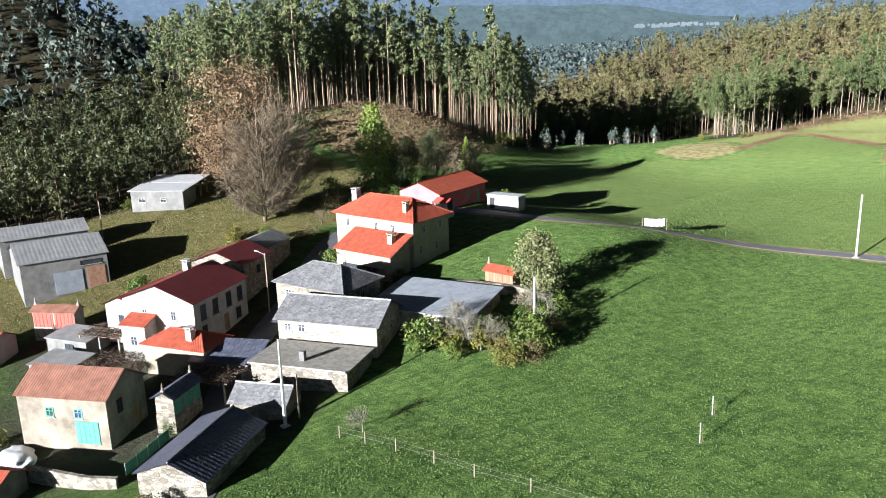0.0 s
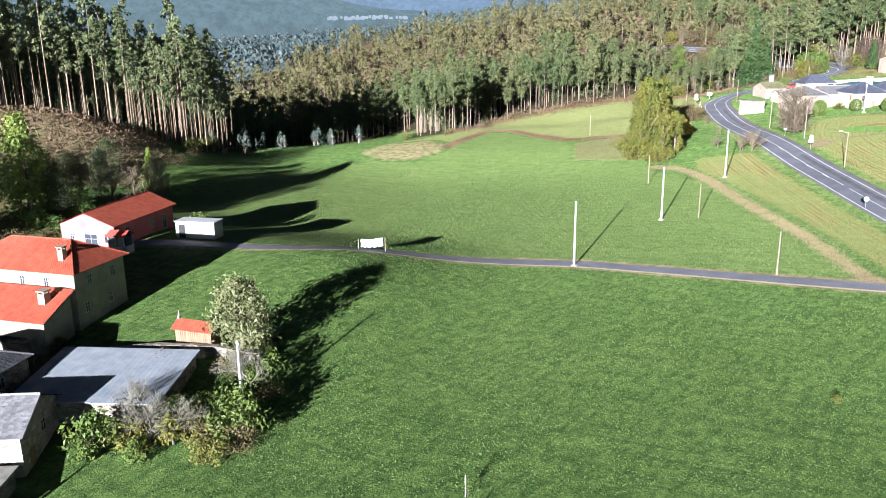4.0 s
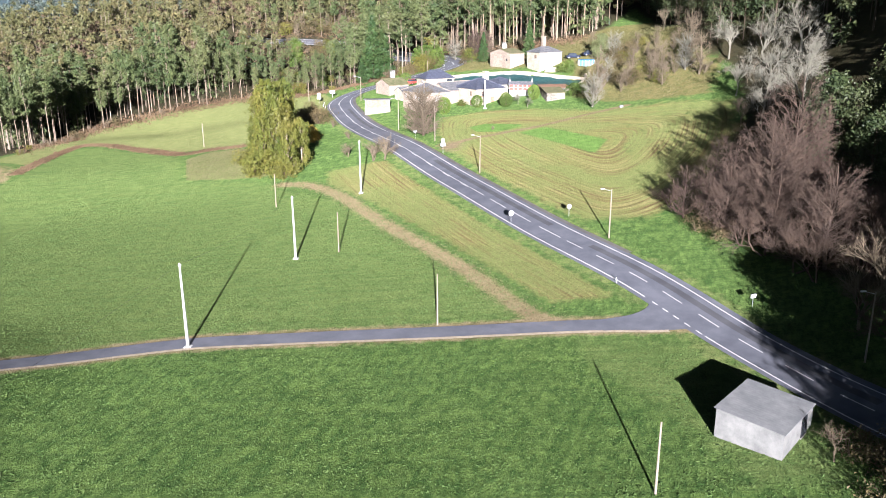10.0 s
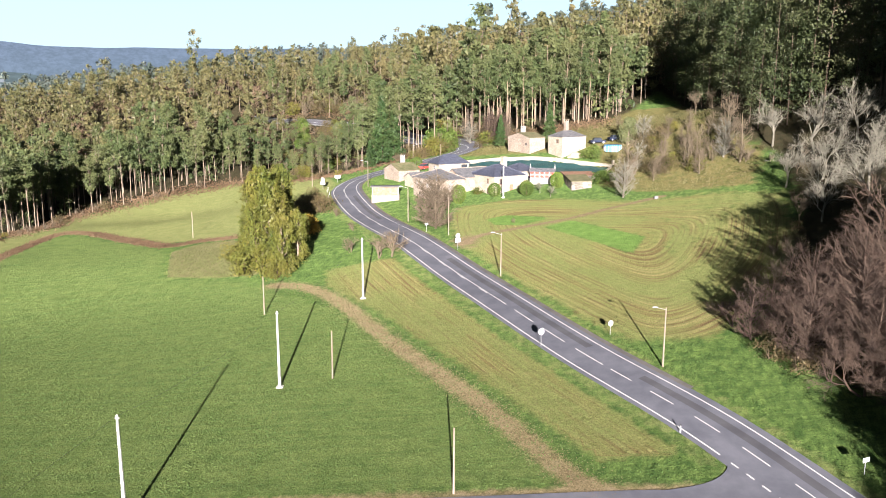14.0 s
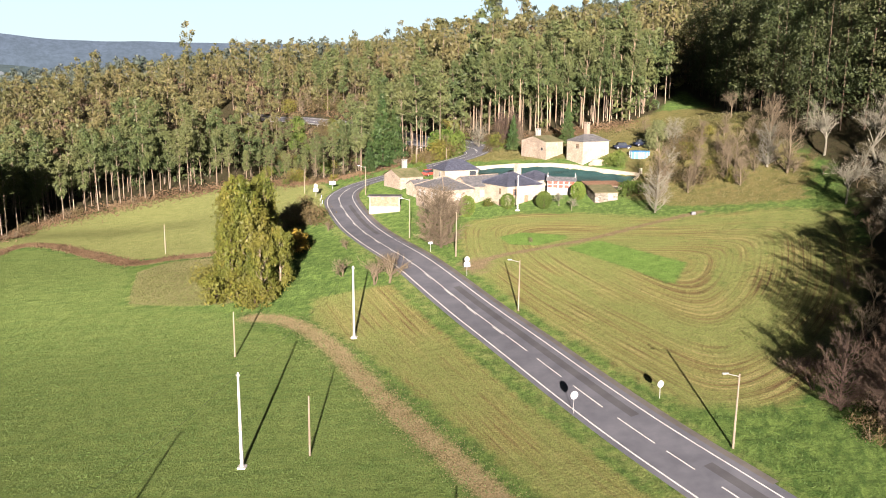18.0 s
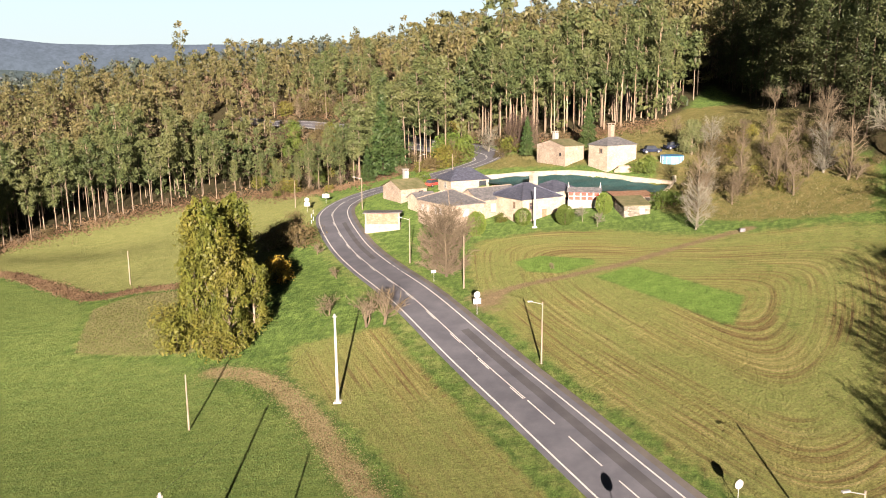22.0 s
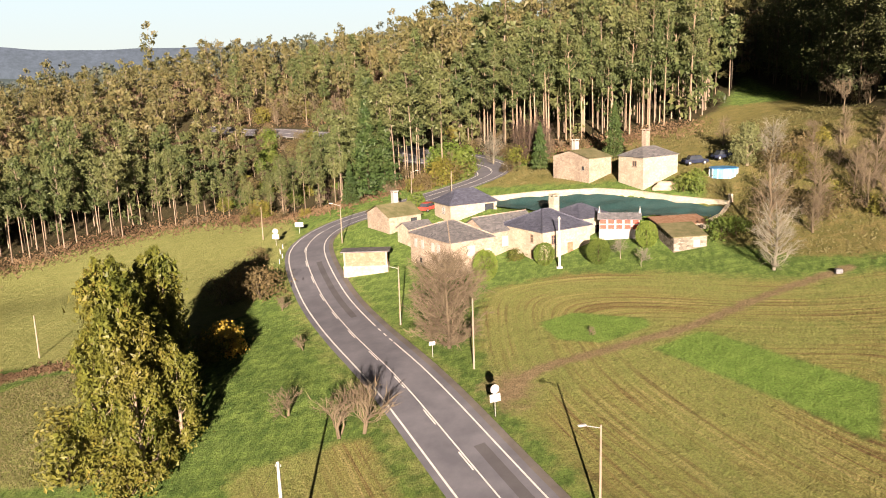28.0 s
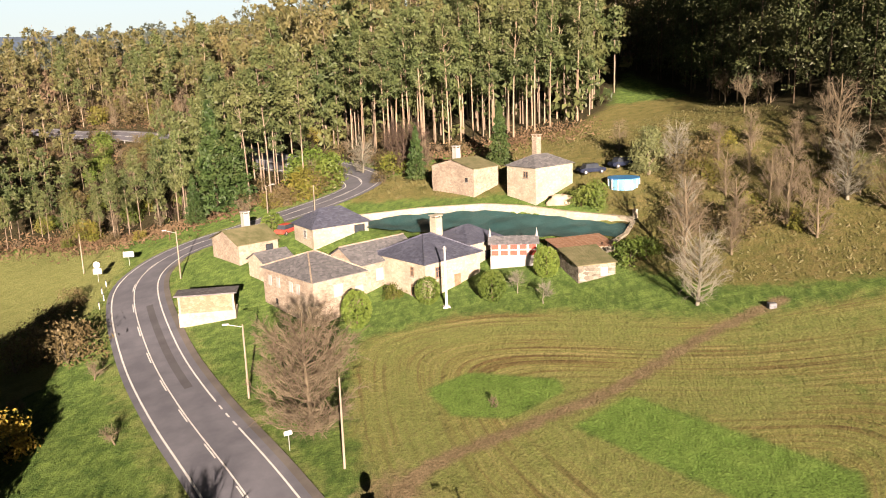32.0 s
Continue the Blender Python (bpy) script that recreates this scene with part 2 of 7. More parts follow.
M = {}
M["ground"] = ground_material()
M["asphalt"] = asphalt_material("asphalt", (0.135, 0.14, 0.165), (0.205, 0.21, 0.24))
M["lane"] = asphalt_material("lane_asphalt", (0.125, 0.13, 0.155), (0.195, 0.20, 0.23))
M["worn"] = asphalt_material("worn_shoulder", (0.12, 0.11, 0.10), (0.20, 0.185, 0.165))
# Dark asphalt: road repairs, and the village lane's painted shade.
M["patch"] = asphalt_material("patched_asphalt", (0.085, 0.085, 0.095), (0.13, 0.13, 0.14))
M["paint"] = two_tone("road_paint", (0.6, 0.6, 0.58), (0.8, 0.8, 0.78), 2, 20, 0.6)
M["gravel"] = two_tone("gravel", (0.17, 0.15, 0.12), (0.33, 0.29, 0.23), 1.2, 12, 0.95, bump=0.8, dist=0.05)
M["concrete"] = two_tone("concrete", (0.19, 0.18, 0.155), (0.36, 0.345, 0.31), 1.5, 20, 0.85)
M["greycon"] = two_tone("grey_render", (0.115, 0.115, 0.11), (0.235, 0.23, 0.215), 0.6, 14, 0.9)
M["white"] = two_tone("white_render", (0.30, 0.29, 0.265), (0.45, 0.44, 0.42), 0.7, 18, 0.85, bump=0.15)
M["cream"] = two_tone("cream_render", (0.23, 0.195, 0.14), (0.37, 0.33, 0.255), 0.6, 18, 0.88, bump=0.15)
M["pink"] = two_tone("pink_render", (0.50, 0.13, 0.14), (0.64, 0.20, 0.20), 0.6, 18, 0.85, bump=0.15)
M["stone"] = masonry("granite_rubble", (0.13, 0.115, 0.09), (0.34, 0.31, 0.255), 1.9)
M["warmstone"] = masonry("warm_granite", (0.29, 0.23, 0.175), (0.44, 0.365, 0.29), 3.0, 0.4)
M["dirty"] = two_tone("stained_render", (0.14, 0.12, 0.09), (0.31, 0.28, 0.225), 0.5, 9, 0.9, bump=0.4)
M["slate"] = slates("slate", (0.075, 0.077, 0.085), (0.20, 0.197, 0.20), 0.6)
M["blueslate"] = slates("dark_slate", (0.042, 0.048, 0.072), (0.105, 0.112, 0.15), 0.5)
M["mossroof"] = two_tone("mossy_slate", (0.10, 0.11, 0.045), (0.24, 0.21, 0.12), 0.8, 8, 0.9, bump=0.9, dist=0.06)
M["clay"] = two_tone("clay_tiles", (0.22, 0.045, 0.025), (0.38, 0.09, 0.045), 1.2, 5, 0.75, bump=0.5)
M["oldclay"] = two_tone("weathered_clay_tiles", (0.14, 0.065, 0.045), (0.28, 0.135, 0.09), 1.0, 8, 0.85, bump=0.6)
M["maroon"] = two_tone("maroon_sheet", (0.14, 0.025, 0.03), (0.20, 0.04, 0.04), 0.9, 12, 0.5, spec=0.5)
M["fibre"] = two_tone("fibre_cement", (0.17, 0.175, 0.18), (0.28, 0.28, 0.275), 0.7, 9, 0.85)
M["bluefibre"] = two_tone("grey_blue_sheet", (0.20, 0.23, 0.27), (0.34, 0.36, 0.39), 0.7, 9, 0.7)
M["timber"] = two_tone("weathered_timber", (0.16, 0.10, 0.06), (0.32, 0.22, 0.14), 4, 30, 0.85, stretch=(1, 1, 0.15))
M["greenpaint"] = two_tone("green_paint", (0.06, 0.26, 0.17), (0.12, 0.40, 0.27), 2, 25, 0.6)
M["bluepaint"] = two_tone("blue_paint", (0.10, 0.3, 0.45), (0.2, 0.45, 0.62), 2, 25, 0.6)
M["redpaint"] = two_tone("red_paint", (0.45, 0.06, 0.04), (0.6, 0.10, 0.07), 2, 25, 0.6)
M["rust"] = two_tone("rusty_orange", (0.23, 0.11, 0.06), (0.36, 0.24, 0.17), 2, 20, 0.7)
# Near-black for cables and tyres, and for painted shade in openings.
M["dark"] = two_tone("dark_recess", (0.015, 0.015, 0.017), (0.03, 0.03, 0.03), 2, 10, 0.6)
M["metal"] = two_tone("galvanised_steel", (0.45, 0.46, 0.47), (0.62, 0.62, 0.62), 2, 20, 0.45, 0.6)
M["netting"] = two_tone("dark_green_netting", (0.012, 0.05, 0.05), (0.04, 0.10, 0.10), 0.5, 6, 0.6, bump=0.8, dist=0.1)
M["sand"] = masonry("pale_masonry", (0.375, 0.325, 0.245), (0.48, 0.43, 0.34), 2.8, 0.3)
M["limewash"] = masonry("limewashed_rubble", (0.25, 0.215, 0.165), (0.43, 0.40, 0.34), 1.3, 0.5)
M["brick"] = masonry("hollow_brick", (0.34, 0.175, 0.115), (0.46, 0.27, 0.19), 2.6, 0.4, 1.4)
M["plastic_white"] = two_tone("white_sheet", (0.432, 0.439, 0.454), (0.562, 0.569, 0.576), 1.5, 6, 0.5, spec=0.5)
M["blueplastic"] = two_tone("blue_plastic", (0.02, 0.16, 0.42), (0.05, 0.3, 0.6), 1.5, 6, 0.4, spec=0.5)
M["rock"] = two_tone("rock", (0.35, 0.28, 0.2), (0.55, 0.47, 0.36), 1.5, 8, 0.95, bump=0.9, dist=0.08)
glass = Mat("window_glass", 0.08, 0, 0.6)
glass.color(glass.mix(glass.noise(0.8), (0.02, 0.025, 0.03), (0.06, 0.07, 0.085)))
M["glass"] = glass.m
M["bark"] = two_tone("pale_bark", (0.14, 0.105, 0.075), (0.36, 0.29, 0.22), 0.8, 6, 0.9, stretch=(1, 1, 0.2))
M["palebark"] = two_tone("tan_bark", (0.18, 0.13, 0.088), (0.40, 0.31, 0.22), 0.8, 6, 0.9, stretch=(1, 1, 0.2))
M["darkbark"] = two_tone("dark_bark", (0.06, 0.045, 0.03), (0.14, 0.10, 0.07), 0.8, 6, 0.95, stretch=(1, 1, 0.2))
M["twig"] = two_tone("bare_twigs", (0.098, 0.077, 0.050), (0.215, 0.17, 0.112), 0.5, 6, 0.95)
M["redtwig"] = two_tone("reddish_twigs", (0.052, 0.036, 0.027), (0.12, 0.082, 0.058), 0.4, 6, 0.95)
M["paletwig"] = two_tone("lichen_twigs", (0.13, 0.12, 0.09), (0.26, 0.245, 0.19), 0.5, 6, 0.95)
M["euc"] = foliage("eucalyptus_leaves", (0.034, 0.056, 0.021), (0.112, 0.146, 0.052), (0.155, 0.155, 0.062))
# Darker copy of the leaf colours, with the east slope's shade put in.
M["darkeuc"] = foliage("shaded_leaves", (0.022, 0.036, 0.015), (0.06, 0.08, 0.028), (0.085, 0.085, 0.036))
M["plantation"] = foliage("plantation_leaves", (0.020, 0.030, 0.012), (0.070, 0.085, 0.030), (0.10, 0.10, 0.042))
M["hilleuc"] = foliage("hillside_leaves", (0.044, 0.052, 0.022), (0.128, 0.128, 0.050), (0.165, 0.130, 0.058))
M["moundeuc"] = foliage("tall_tree_leaves", (0.05, 0.072, 0.03), (0.14, 0.17, 0.07), (0.17, 0.18, 0.078))
# Valley leaves: the blue of distant haze is mixed into the colours.
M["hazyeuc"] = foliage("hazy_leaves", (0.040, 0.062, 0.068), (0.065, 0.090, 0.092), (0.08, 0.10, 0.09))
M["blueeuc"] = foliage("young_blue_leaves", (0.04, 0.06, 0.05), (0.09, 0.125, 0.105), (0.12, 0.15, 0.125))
# Far leaves: greyed and blued to carry the haze of distance.
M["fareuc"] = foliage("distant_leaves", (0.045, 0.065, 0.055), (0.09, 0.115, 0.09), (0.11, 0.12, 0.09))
M["pine"] = foliage("dark_needles", (0.020, 0.046, 0.014), (0.058, 0.102, 0.029), (0.087, 0.109, 0.036))
M["leaf"] = foliage("green_leaves", (0.036, 0.075, 0.013), (0.10, 0.158, 0.03), (0.15, 0.175, 0.038))
M["limeleaf"] = foliage("bright_green_leaves", (0.062, 0.11, 0.018), (0.155, 0.225, 0.042), (0.20, 0.24, 0.05))
M["thorn"] = foliage("bramble_leaves", (0.055, 0.046, 0.020), (0.135, 0.108, 0.048), (0.165, 0.120, 0.058))
M["olive"] = foliage("yellow_green_leaves", (0.038, 0.056, 0.010), (0.125, 0.145, 0.025), (0.20, 0.155, 0.035))
M["sage"] = foliage("grey_green_leaves", (0.09, 0.11, 0.042), (0.19, 0.21, 0.09), (0.24, 0.23, 0.11))
M["yellow"] = foliage("yellow_leaves", (0.225, 0.171, 0.027), (0.405, 0.324, 0.054), (0.360, 0.225, 0.045))
M["brown"] = foliage("brown_leaves", (0.10, 0.062, 0.032), (0.22, 0.15, 0.085), (0.25, 0.18, 0.10))
M["grass"] = foliage("grass_blades", (0.05, 0.095, 0.022), (0.095, 0.16, 0.042), (0.13, 0.17, 0.05), 0.8)
M["straw"] = foliage("dry_grass_blades", (0.15, 0.112, 0.06), (0.235, 0.185, 0.105), (0.20, 0.175, 0.085), 0.8)
M["bracken"] = foliage("dead_bracken", (0.06, 0.038, 0.02), (0.16, 0.10, 0.058), (0.20, 0.14, 0.08), 0.8)
M["brownwood"] = foliage("winter_thicket", (0.06, 0.042, 0.026), (0.15, 0.105, 0.066), (0.19, 0.14, 0.085), 0.8)
M["paleconcrete"] = two_tone("pale_concrete", (0.504, 0.497, 0.468), (0.590, 0.583, 0.562), 1.5, 20, 0.8)
M["polewood"] = two_tone("grey_pole_wood", (0.20, 0.16, 0.12), (0.36, 0.30, 0.235), 2, 20, 0.9, stretch=(1, 1, 0.1))
M["darkcar"] = two_tone("dark_blue_car_paint", (0.015, 0.02, 0.04), (0.03, 0.04, 0.07), 1, 10, 0.25, spec=0.6)
M["rougrass"] = foliage("rough_grass", (0.075, 0.082, 0.03), (0.145, 0.142, 0.058), (0.20, 0.17, 0.09), 0.8)


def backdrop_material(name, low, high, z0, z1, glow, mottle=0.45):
    """Far air: haze put into a glowing colour that pales with height."""
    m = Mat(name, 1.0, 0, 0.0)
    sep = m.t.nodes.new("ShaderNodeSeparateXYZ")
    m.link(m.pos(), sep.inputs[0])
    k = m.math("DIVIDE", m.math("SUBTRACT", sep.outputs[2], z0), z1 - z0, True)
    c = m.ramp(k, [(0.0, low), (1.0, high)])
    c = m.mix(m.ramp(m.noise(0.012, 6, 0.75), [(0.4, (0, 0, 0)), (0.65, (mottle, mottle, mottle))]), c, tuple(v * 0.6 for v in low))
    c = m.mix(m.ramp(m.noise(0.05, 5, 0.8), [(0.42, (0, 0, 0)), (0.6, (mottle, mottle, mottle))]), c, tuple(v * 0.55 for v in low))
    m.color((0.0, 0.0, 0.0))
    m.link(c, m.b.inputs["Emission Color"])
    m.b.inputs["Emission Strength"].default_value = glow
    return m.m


# Far hills, ridge and town carry painted haze and glow of their own.
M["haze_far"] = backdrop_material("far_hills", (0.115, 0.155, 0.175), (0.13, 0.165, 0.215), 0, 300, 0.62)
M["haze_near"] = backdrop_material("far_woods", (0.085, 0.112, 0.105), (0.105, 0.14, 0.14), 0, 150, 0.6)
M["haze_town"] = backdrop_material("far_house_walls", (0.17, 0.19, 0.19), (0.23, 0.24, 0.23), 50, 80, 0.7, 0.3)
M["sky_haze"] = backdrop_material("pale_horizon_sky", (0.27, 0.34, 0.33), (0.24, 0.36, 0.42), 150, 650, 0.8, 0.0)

# ---- landform ----
rng = np.random.default_rng(7)


def smooth_table(knots, lo, hi, width):
    """A profile through knots, rounded off over a width in metres."""
    at = np.arange(lo, hi, 1.0)
    v = np.interp(at, [k[0] for k in knots], [k[1] for k in knots])
    r = int(width * 3)
    w = np.exp(-0.5 * (np.arange(-r, r + 1) / width) ** 2)
    return at, np.convolve(np.pad(v, r, mode="edge"), w / w.sum(), mode="valid")


EAST_RISE = smooth_table([(-400, -14), (-104, -6.5), (0, -3.4), (56, -1.8), (87, -0.5), (112, 1.8), (130, 3.4), (148, 5.2), (170, 8.3), (185, 9.4),
                          (201, 10.8), (214, 13.6), (227, 17.0), (250, 20), (300, 26.5), (420, 46), (620, 66), (1200, 80)], -400, 1200, 5)
EAST_TILT = smooth_table([(-400, 0), (0, 0), (56, 0.01), (83, 0.02), (112, 0.065), (143, 0.1), (170, 0.08), (208, 0.09), (227, 0.17), (300, 0.12), (1200, 0.1)], -400, 1200, 6)
VILLAGE_RISE = smooth_table([(-400, -30), (-60, -10), (-25, -7), (-10, -5.5), (0, -4.3), (12, -2.6), (28, 0.6), (45, 2.3), (60, 3.2), (90, 3.0), (140, 0), (260, -6), (1200, 40)], -400, 1200, 5)


def step(v, a, b):
    k = np.clip((v - a) / (b - a), 0, 1)
    return k * k * (3 - 2 * k)


NET_YARD = [(-3.0, 228.5), (5.4, 226.3), (14.4, 223.4), (24.0, 217.0), (31.4, 212.6), (29.5, 209.5), (14, 214), (-2.0, 224.5)]


def bell(x, y, cx, cy, sx, sy):
    return np.exp(-0.5 * (((x - cx) / sx) ** 2 + ((y - cy) / sy) ** 2))


def height(x, y):
    """The height of the ground."""
    x, y = np.asarray(x, float), np.asarray(y, float)
    east = np.interp(y, *EAST_RISE) + np.interp(y, *EAST_TILT) * np.clip(x, -80, 80)
    west = np.interp(y, *VILLAGE_RISE)
    w = step(-x, 30, 58) * (1 - step(y, 55, 95))
    h = east * (1 - w) + west * w
    # Bells at x 84 and 102 are hills added to shade the wood.
    h = h + 18.5 * bell(x, y, -176, 100, 31, 28) - 10 * bell(x, y, -190, 222, 34, 36) + 12 * bell(x, y, 102, 150, 20, 40) + 10 * bell(x, y, 84, 212, 20, 18) + 12 * bell(x, y, -320, 60, 70, 70) + 62 * step(-x, 185, 430) * (1 - step(y, 40, 170)) + 20 * step(-x, 430, 900) * (1 - step(y, 60, 200)) + 5 * bell(x, y, -135, 8, 24, 26)
    h = h - 5 * bell(x, y, -46, 275, 22, 18) - 14 * bell(x, y, -240, 300, 90, 80) - 22 * step(-x, 90, 330) * step(y, 180, 320) - 30 * step(-x, 300, 520) * step(y, 170, 320)
    # The bell at x 90 is likewise raised to block the sun.
    h = h + 30 * step(x, 55, 190) * step(y, 40, 120) + 5 * step(x, 35, 70) * (1 - step(y, 90, 130)) + 26 * step(x, 66, 105) * bell(x, y, 90, 165, 60, 30)
    far = step(np.hypot(x, y - 100), 450, 1100)
    rolling = 26 * np.sin(x * 0.0047 + 1.3) * np.cos(y * 0.0039) + 14 * np.sin(x * 0.011 + y * 0.008)
    yard = soft_inside(x, y, NET_YARD, 1.6)
    h = h * (1 - yard) + np.minimum(h, 15.4 + 0.02 * (x - 10)) * yard
    return h + far * rolling * (0.35 + 0.65 * step(y, 200, 500) * step(x, -250, 0))


def hz(x, y):
    return float(height(x, y))


def polyline_distance(x, y, pts):
    """Distance from each place to a line through points."""
    best = np.full(np.shape(x), 1e9)
    for (ax, ay), (bx, by) in zip(pts, pts[1:]):
        dx, dy = bx - ax, by - ay
        k = np.clip(((x - ax) * dx + (y - ay) * dy) / (dx * dx + dy * dy), 0, 1)
        best = np.minimum(best, np.hypot(x - ax - k * dx, y - ay - k * dy))
    return best


def inside(x, y, poly):
    """Whether places lie in a polygon."""
    x, y = np.asarray(x, float), np.asarray(y, float)
    hit = np.zeros(np.shape(x), bool)
    for (ax, ay), (bx, by) in zip(poly, poly[1:] + poly[:1]):
        if ay != by:
            hit ^= ((ay > y) != (by > y)) & (x < (bx - ax) * (y - ay) / (by - ay) + ax)
    return hit


def soft_inside(x, y, poly, edge):
    d = polyline_distance(x, y, poly + poly[:1])
    return np.clip(0.5 + np.where(inside(x, y, poly), d, -d) / edge, 0, 1)


def curve_points(pts, spacing):
    """A smooth line through points (Catmull-Rom), resampled."""
    p = np.array([pts[0], *pts, pts[-1]], float)
    out = []
    for i in range(1, len(p) - 2):
        for u in np.linspace(0, 1, 12, endpoint=False):
            a, b, c, d = p[i - 1 : i + 3]
            out.append(0.5 * (2 * b + (c - a) * u + (2 * a - 5 * b + 4 * c - d) * u * u + (3 * b - a - 3 * c + d) * u**3))
    out = np.array([*out, p[-1]])
    s = np.r_[0, np.cumsum(np.hypot(*np.diff(out, axis=0).T))]
    at = np.arange(0, s[-1], spacing)
    return np.c_[np.interp(at, s, out[:, 0]), np.interp(at, s, out[:, 1])]


MAIN_ROAD = curve_points([(112, -62), (76, 5), (58, 36), (40, 65), (32, 80.5), (24.2, 97.5), (13, 117), (0.7, 143), (-11.7, 169), (-19.8, 185.3),
                          (-26, 199.5), (-31.3, 214.5), (-33.3, 224.5), (-31.8, 231.8), (-28.2, 235.8), (-23.6, 237.6), (-18.4, 239.2), (-12.2, 241.2),
                          (-7.0, 243.4), (-3.2, 246.6), (-2.4, 251.0), (-4.8, 258.4), (-8.6, 267.8), (-15.5, 279), (-26, 294), (-39, 310), (-54, 326), (-73, 345), (-98, 362)], 1.0)
SIDE_ROAD = curve_points([(30, 87.5), (24, 86.5), (14.7, 86.7), (-1, 85.8), (-19, 84.9), (-31.5, 83.5), (-43, 78.3), (-57, 68), (-68, 60),
                          (-82.5, 55.3), (-90, 51), (-93, 44)], 1.0)
VILLAGE_LANE = curve_points([(-93, 46), (-92, 36), (-87, 26), (-78, 16), (-70, 6), (-62, -3), (-55, -8), (-47, -12), (-40, -18)], 1.0)
DRY_STRIP = curve_points([(-34, 152), (-28, 150), (-21, 142), (-10, 122.5), (1.7, 103.6), (9.2, 90.2), (12, 88)], 2.0)
FIELD_HEDGE = curve_points([(-97, 173), (-98, 188), (-97, 202), (-90, 202), (-79, 195), (-64, 182.5), (-57.5, 184), (-50, 184.5)], 2.0)
WOOD_WEST = [(-900, 100), (-260, 70), (-210, 88), (-188, 122), (-184, 152), (-188, 190), (-190, 226), (-170, 252), (-150, 247), (-129, 213), (-119, 190), (-108, 203), (-112, 234), (-96, 248), (-80, 263), (-60, 267), (-44, 256), (-30, 255),
             (-10, 262), (0, 265), (14, 256), (36, 256), (46, 268), (54, 288), (62, 306), (900, 500), (900, 1500), (-900, 1500)]
WOOD_EAST = [(53, 82), (44, 97), (38, 109), (36, 118), (41, 131), (50, 150), (60, 172), (64, 197), (59, 214), (58, 240), (59, 262), (62, 306), (900, 500), (900, -60), (112, -30), (88, 8), (66, 44), (54, 66)]
WOOD_VILLAGE = [(-900, 100), (-260, 70), (-200, 62), (-176, 62), (-160, 56), (-148, 44), (-142, 30), (-136, 14), (-134, 0), (-136, -30), (-900, -300)]
CLEARING = [(-178, 80), (-179, 95), (-172, 116), (-158, 126), (-140, 114), (-125, 90), (-127, 74), (-146, 64)]
LOW_GULLY = (-54, 284, 13, 34)
NORTH_FIELD = [(-112, 157), (-99, 158), (-95, 168), (-97, 176), (-98, 199), (-90, 200), (-79, 193), (-64, 180), (-60, 175), (-55, 160), (-40, 156), (-21, 140), (1, 102), (10, 89), (-31, 86), (-57, 71), (-82, 58), (-104, 66), (-122, 110), (-124, 140)]
WOOD_MOUND = [(-178, 72), (-180, 95), (-172, 116), (-157, 125), (-149, 129), (-151, 142), (-170, 168), (-235, 165), (-235, 60), (-190, 58)]


# ---- mesh helpers ----
def mesh_object(name, verts, faces, mats, index=None, smooth=False):
    me = bpy.data.meshes.new(name)
    me.from_pydata([tuple(v) for v in verts], [], [tuple(f) for f in faces])
    for m in mats:
        me.materials.append(m)
    if index is not None:
        me.polygons.foreach_set("material_index", np.asarray(index, np.int32))
    if smooth:
        me.polygons.foreach_set("use_smooth", np.ones(len(me.polygons), bool))
    me.update()
    return new(name, me)


def child(ob, parent):
    ob.parent = parent
    return ob


def part(name, bm, material, parent, label="", smooth=False):
    """One bmesh becomes one mesh object under a thing or a part."""
    me = bpy.data.meshes.new(name)
    bm.to_mesh(me)
    bm.free()
    me.materials.append(material)
    if smooth:
        me.polygons.foreach_set("use_smooth", np.ones(len(me.polygons), bool))
    ob = new(name, me)
    if parent is not None:
        ob.parent = parent
    return tagged(ob, label)


def box(bm, lo, hi, m=None):
    v = [bm.verts.new((x, y, z)) for z in (lo[2], hi[2]) for y in (lo[1], hi[1]) for x in (lo[0], hi[0])]
    for f in ((0, 2, 3, 1), (4, 5, 7, 6), (0, 1, 5, 4), (2, 6, 7, 3), (0, 4, 6, 2), (1, 3, 7, 5)):
        bm.faces.new([v[i] for i in f])
    if m is not None:
        bmesh.ops.transform(bm, matrix=m, verts=v)
    return v


def boxed(lo, hi, bevel=0.0):
    bm = bmesh.new()
    box(bm, lo, hi)
    if bevel:
        bmesh.ops.bevel(bm, geom=bm.edges[:], offset=bevel, segments=1, affect="EDGES")
    return bm


def tube(bm, a, b, r0, r1, sides=6, caps=True):
    a, b = Vector(a), Vector(b)
    q = (b - a).to_track_quat("Z", "Y").to_matrix()
    rings = []
    for p, r in ((a, r0), (b, r1)):
        rings.append([bm.verts.new(p + q @ Vector((r * math.cos(k * math.tau / sides), r * math.sin(k * math.tau / sides), 0))) for k in range(sides)])
    for k in range(sides):
        bm.faces.new((rings[0][k], rings[0][(k + 1) % sides], rings[1][(k + 1) % sides], rings[1][k]))
    if caps:
        bm.faces.new(rings[1])
        bm.faces.new(rings[0][::-1])


def empty(name, x, y, z, yaw=0.0):
    ob = new(name)
    ob.matrix_world = pose(x, y, z, 0, 0, yaw)
    return ob


# ---- ground ----
def ground_lines(lo, hi, fine, reach):
    mid = np.arange(lo, hi + fine / 2, fine)
    out = fine * 1.35 ** np.arange(1, 40)
    up = hi + np.cumsum(out)
    down = lo - np.cumsum(out)
    return np.r_[down[down > -reach][::-1], mid, up[up < reach]]


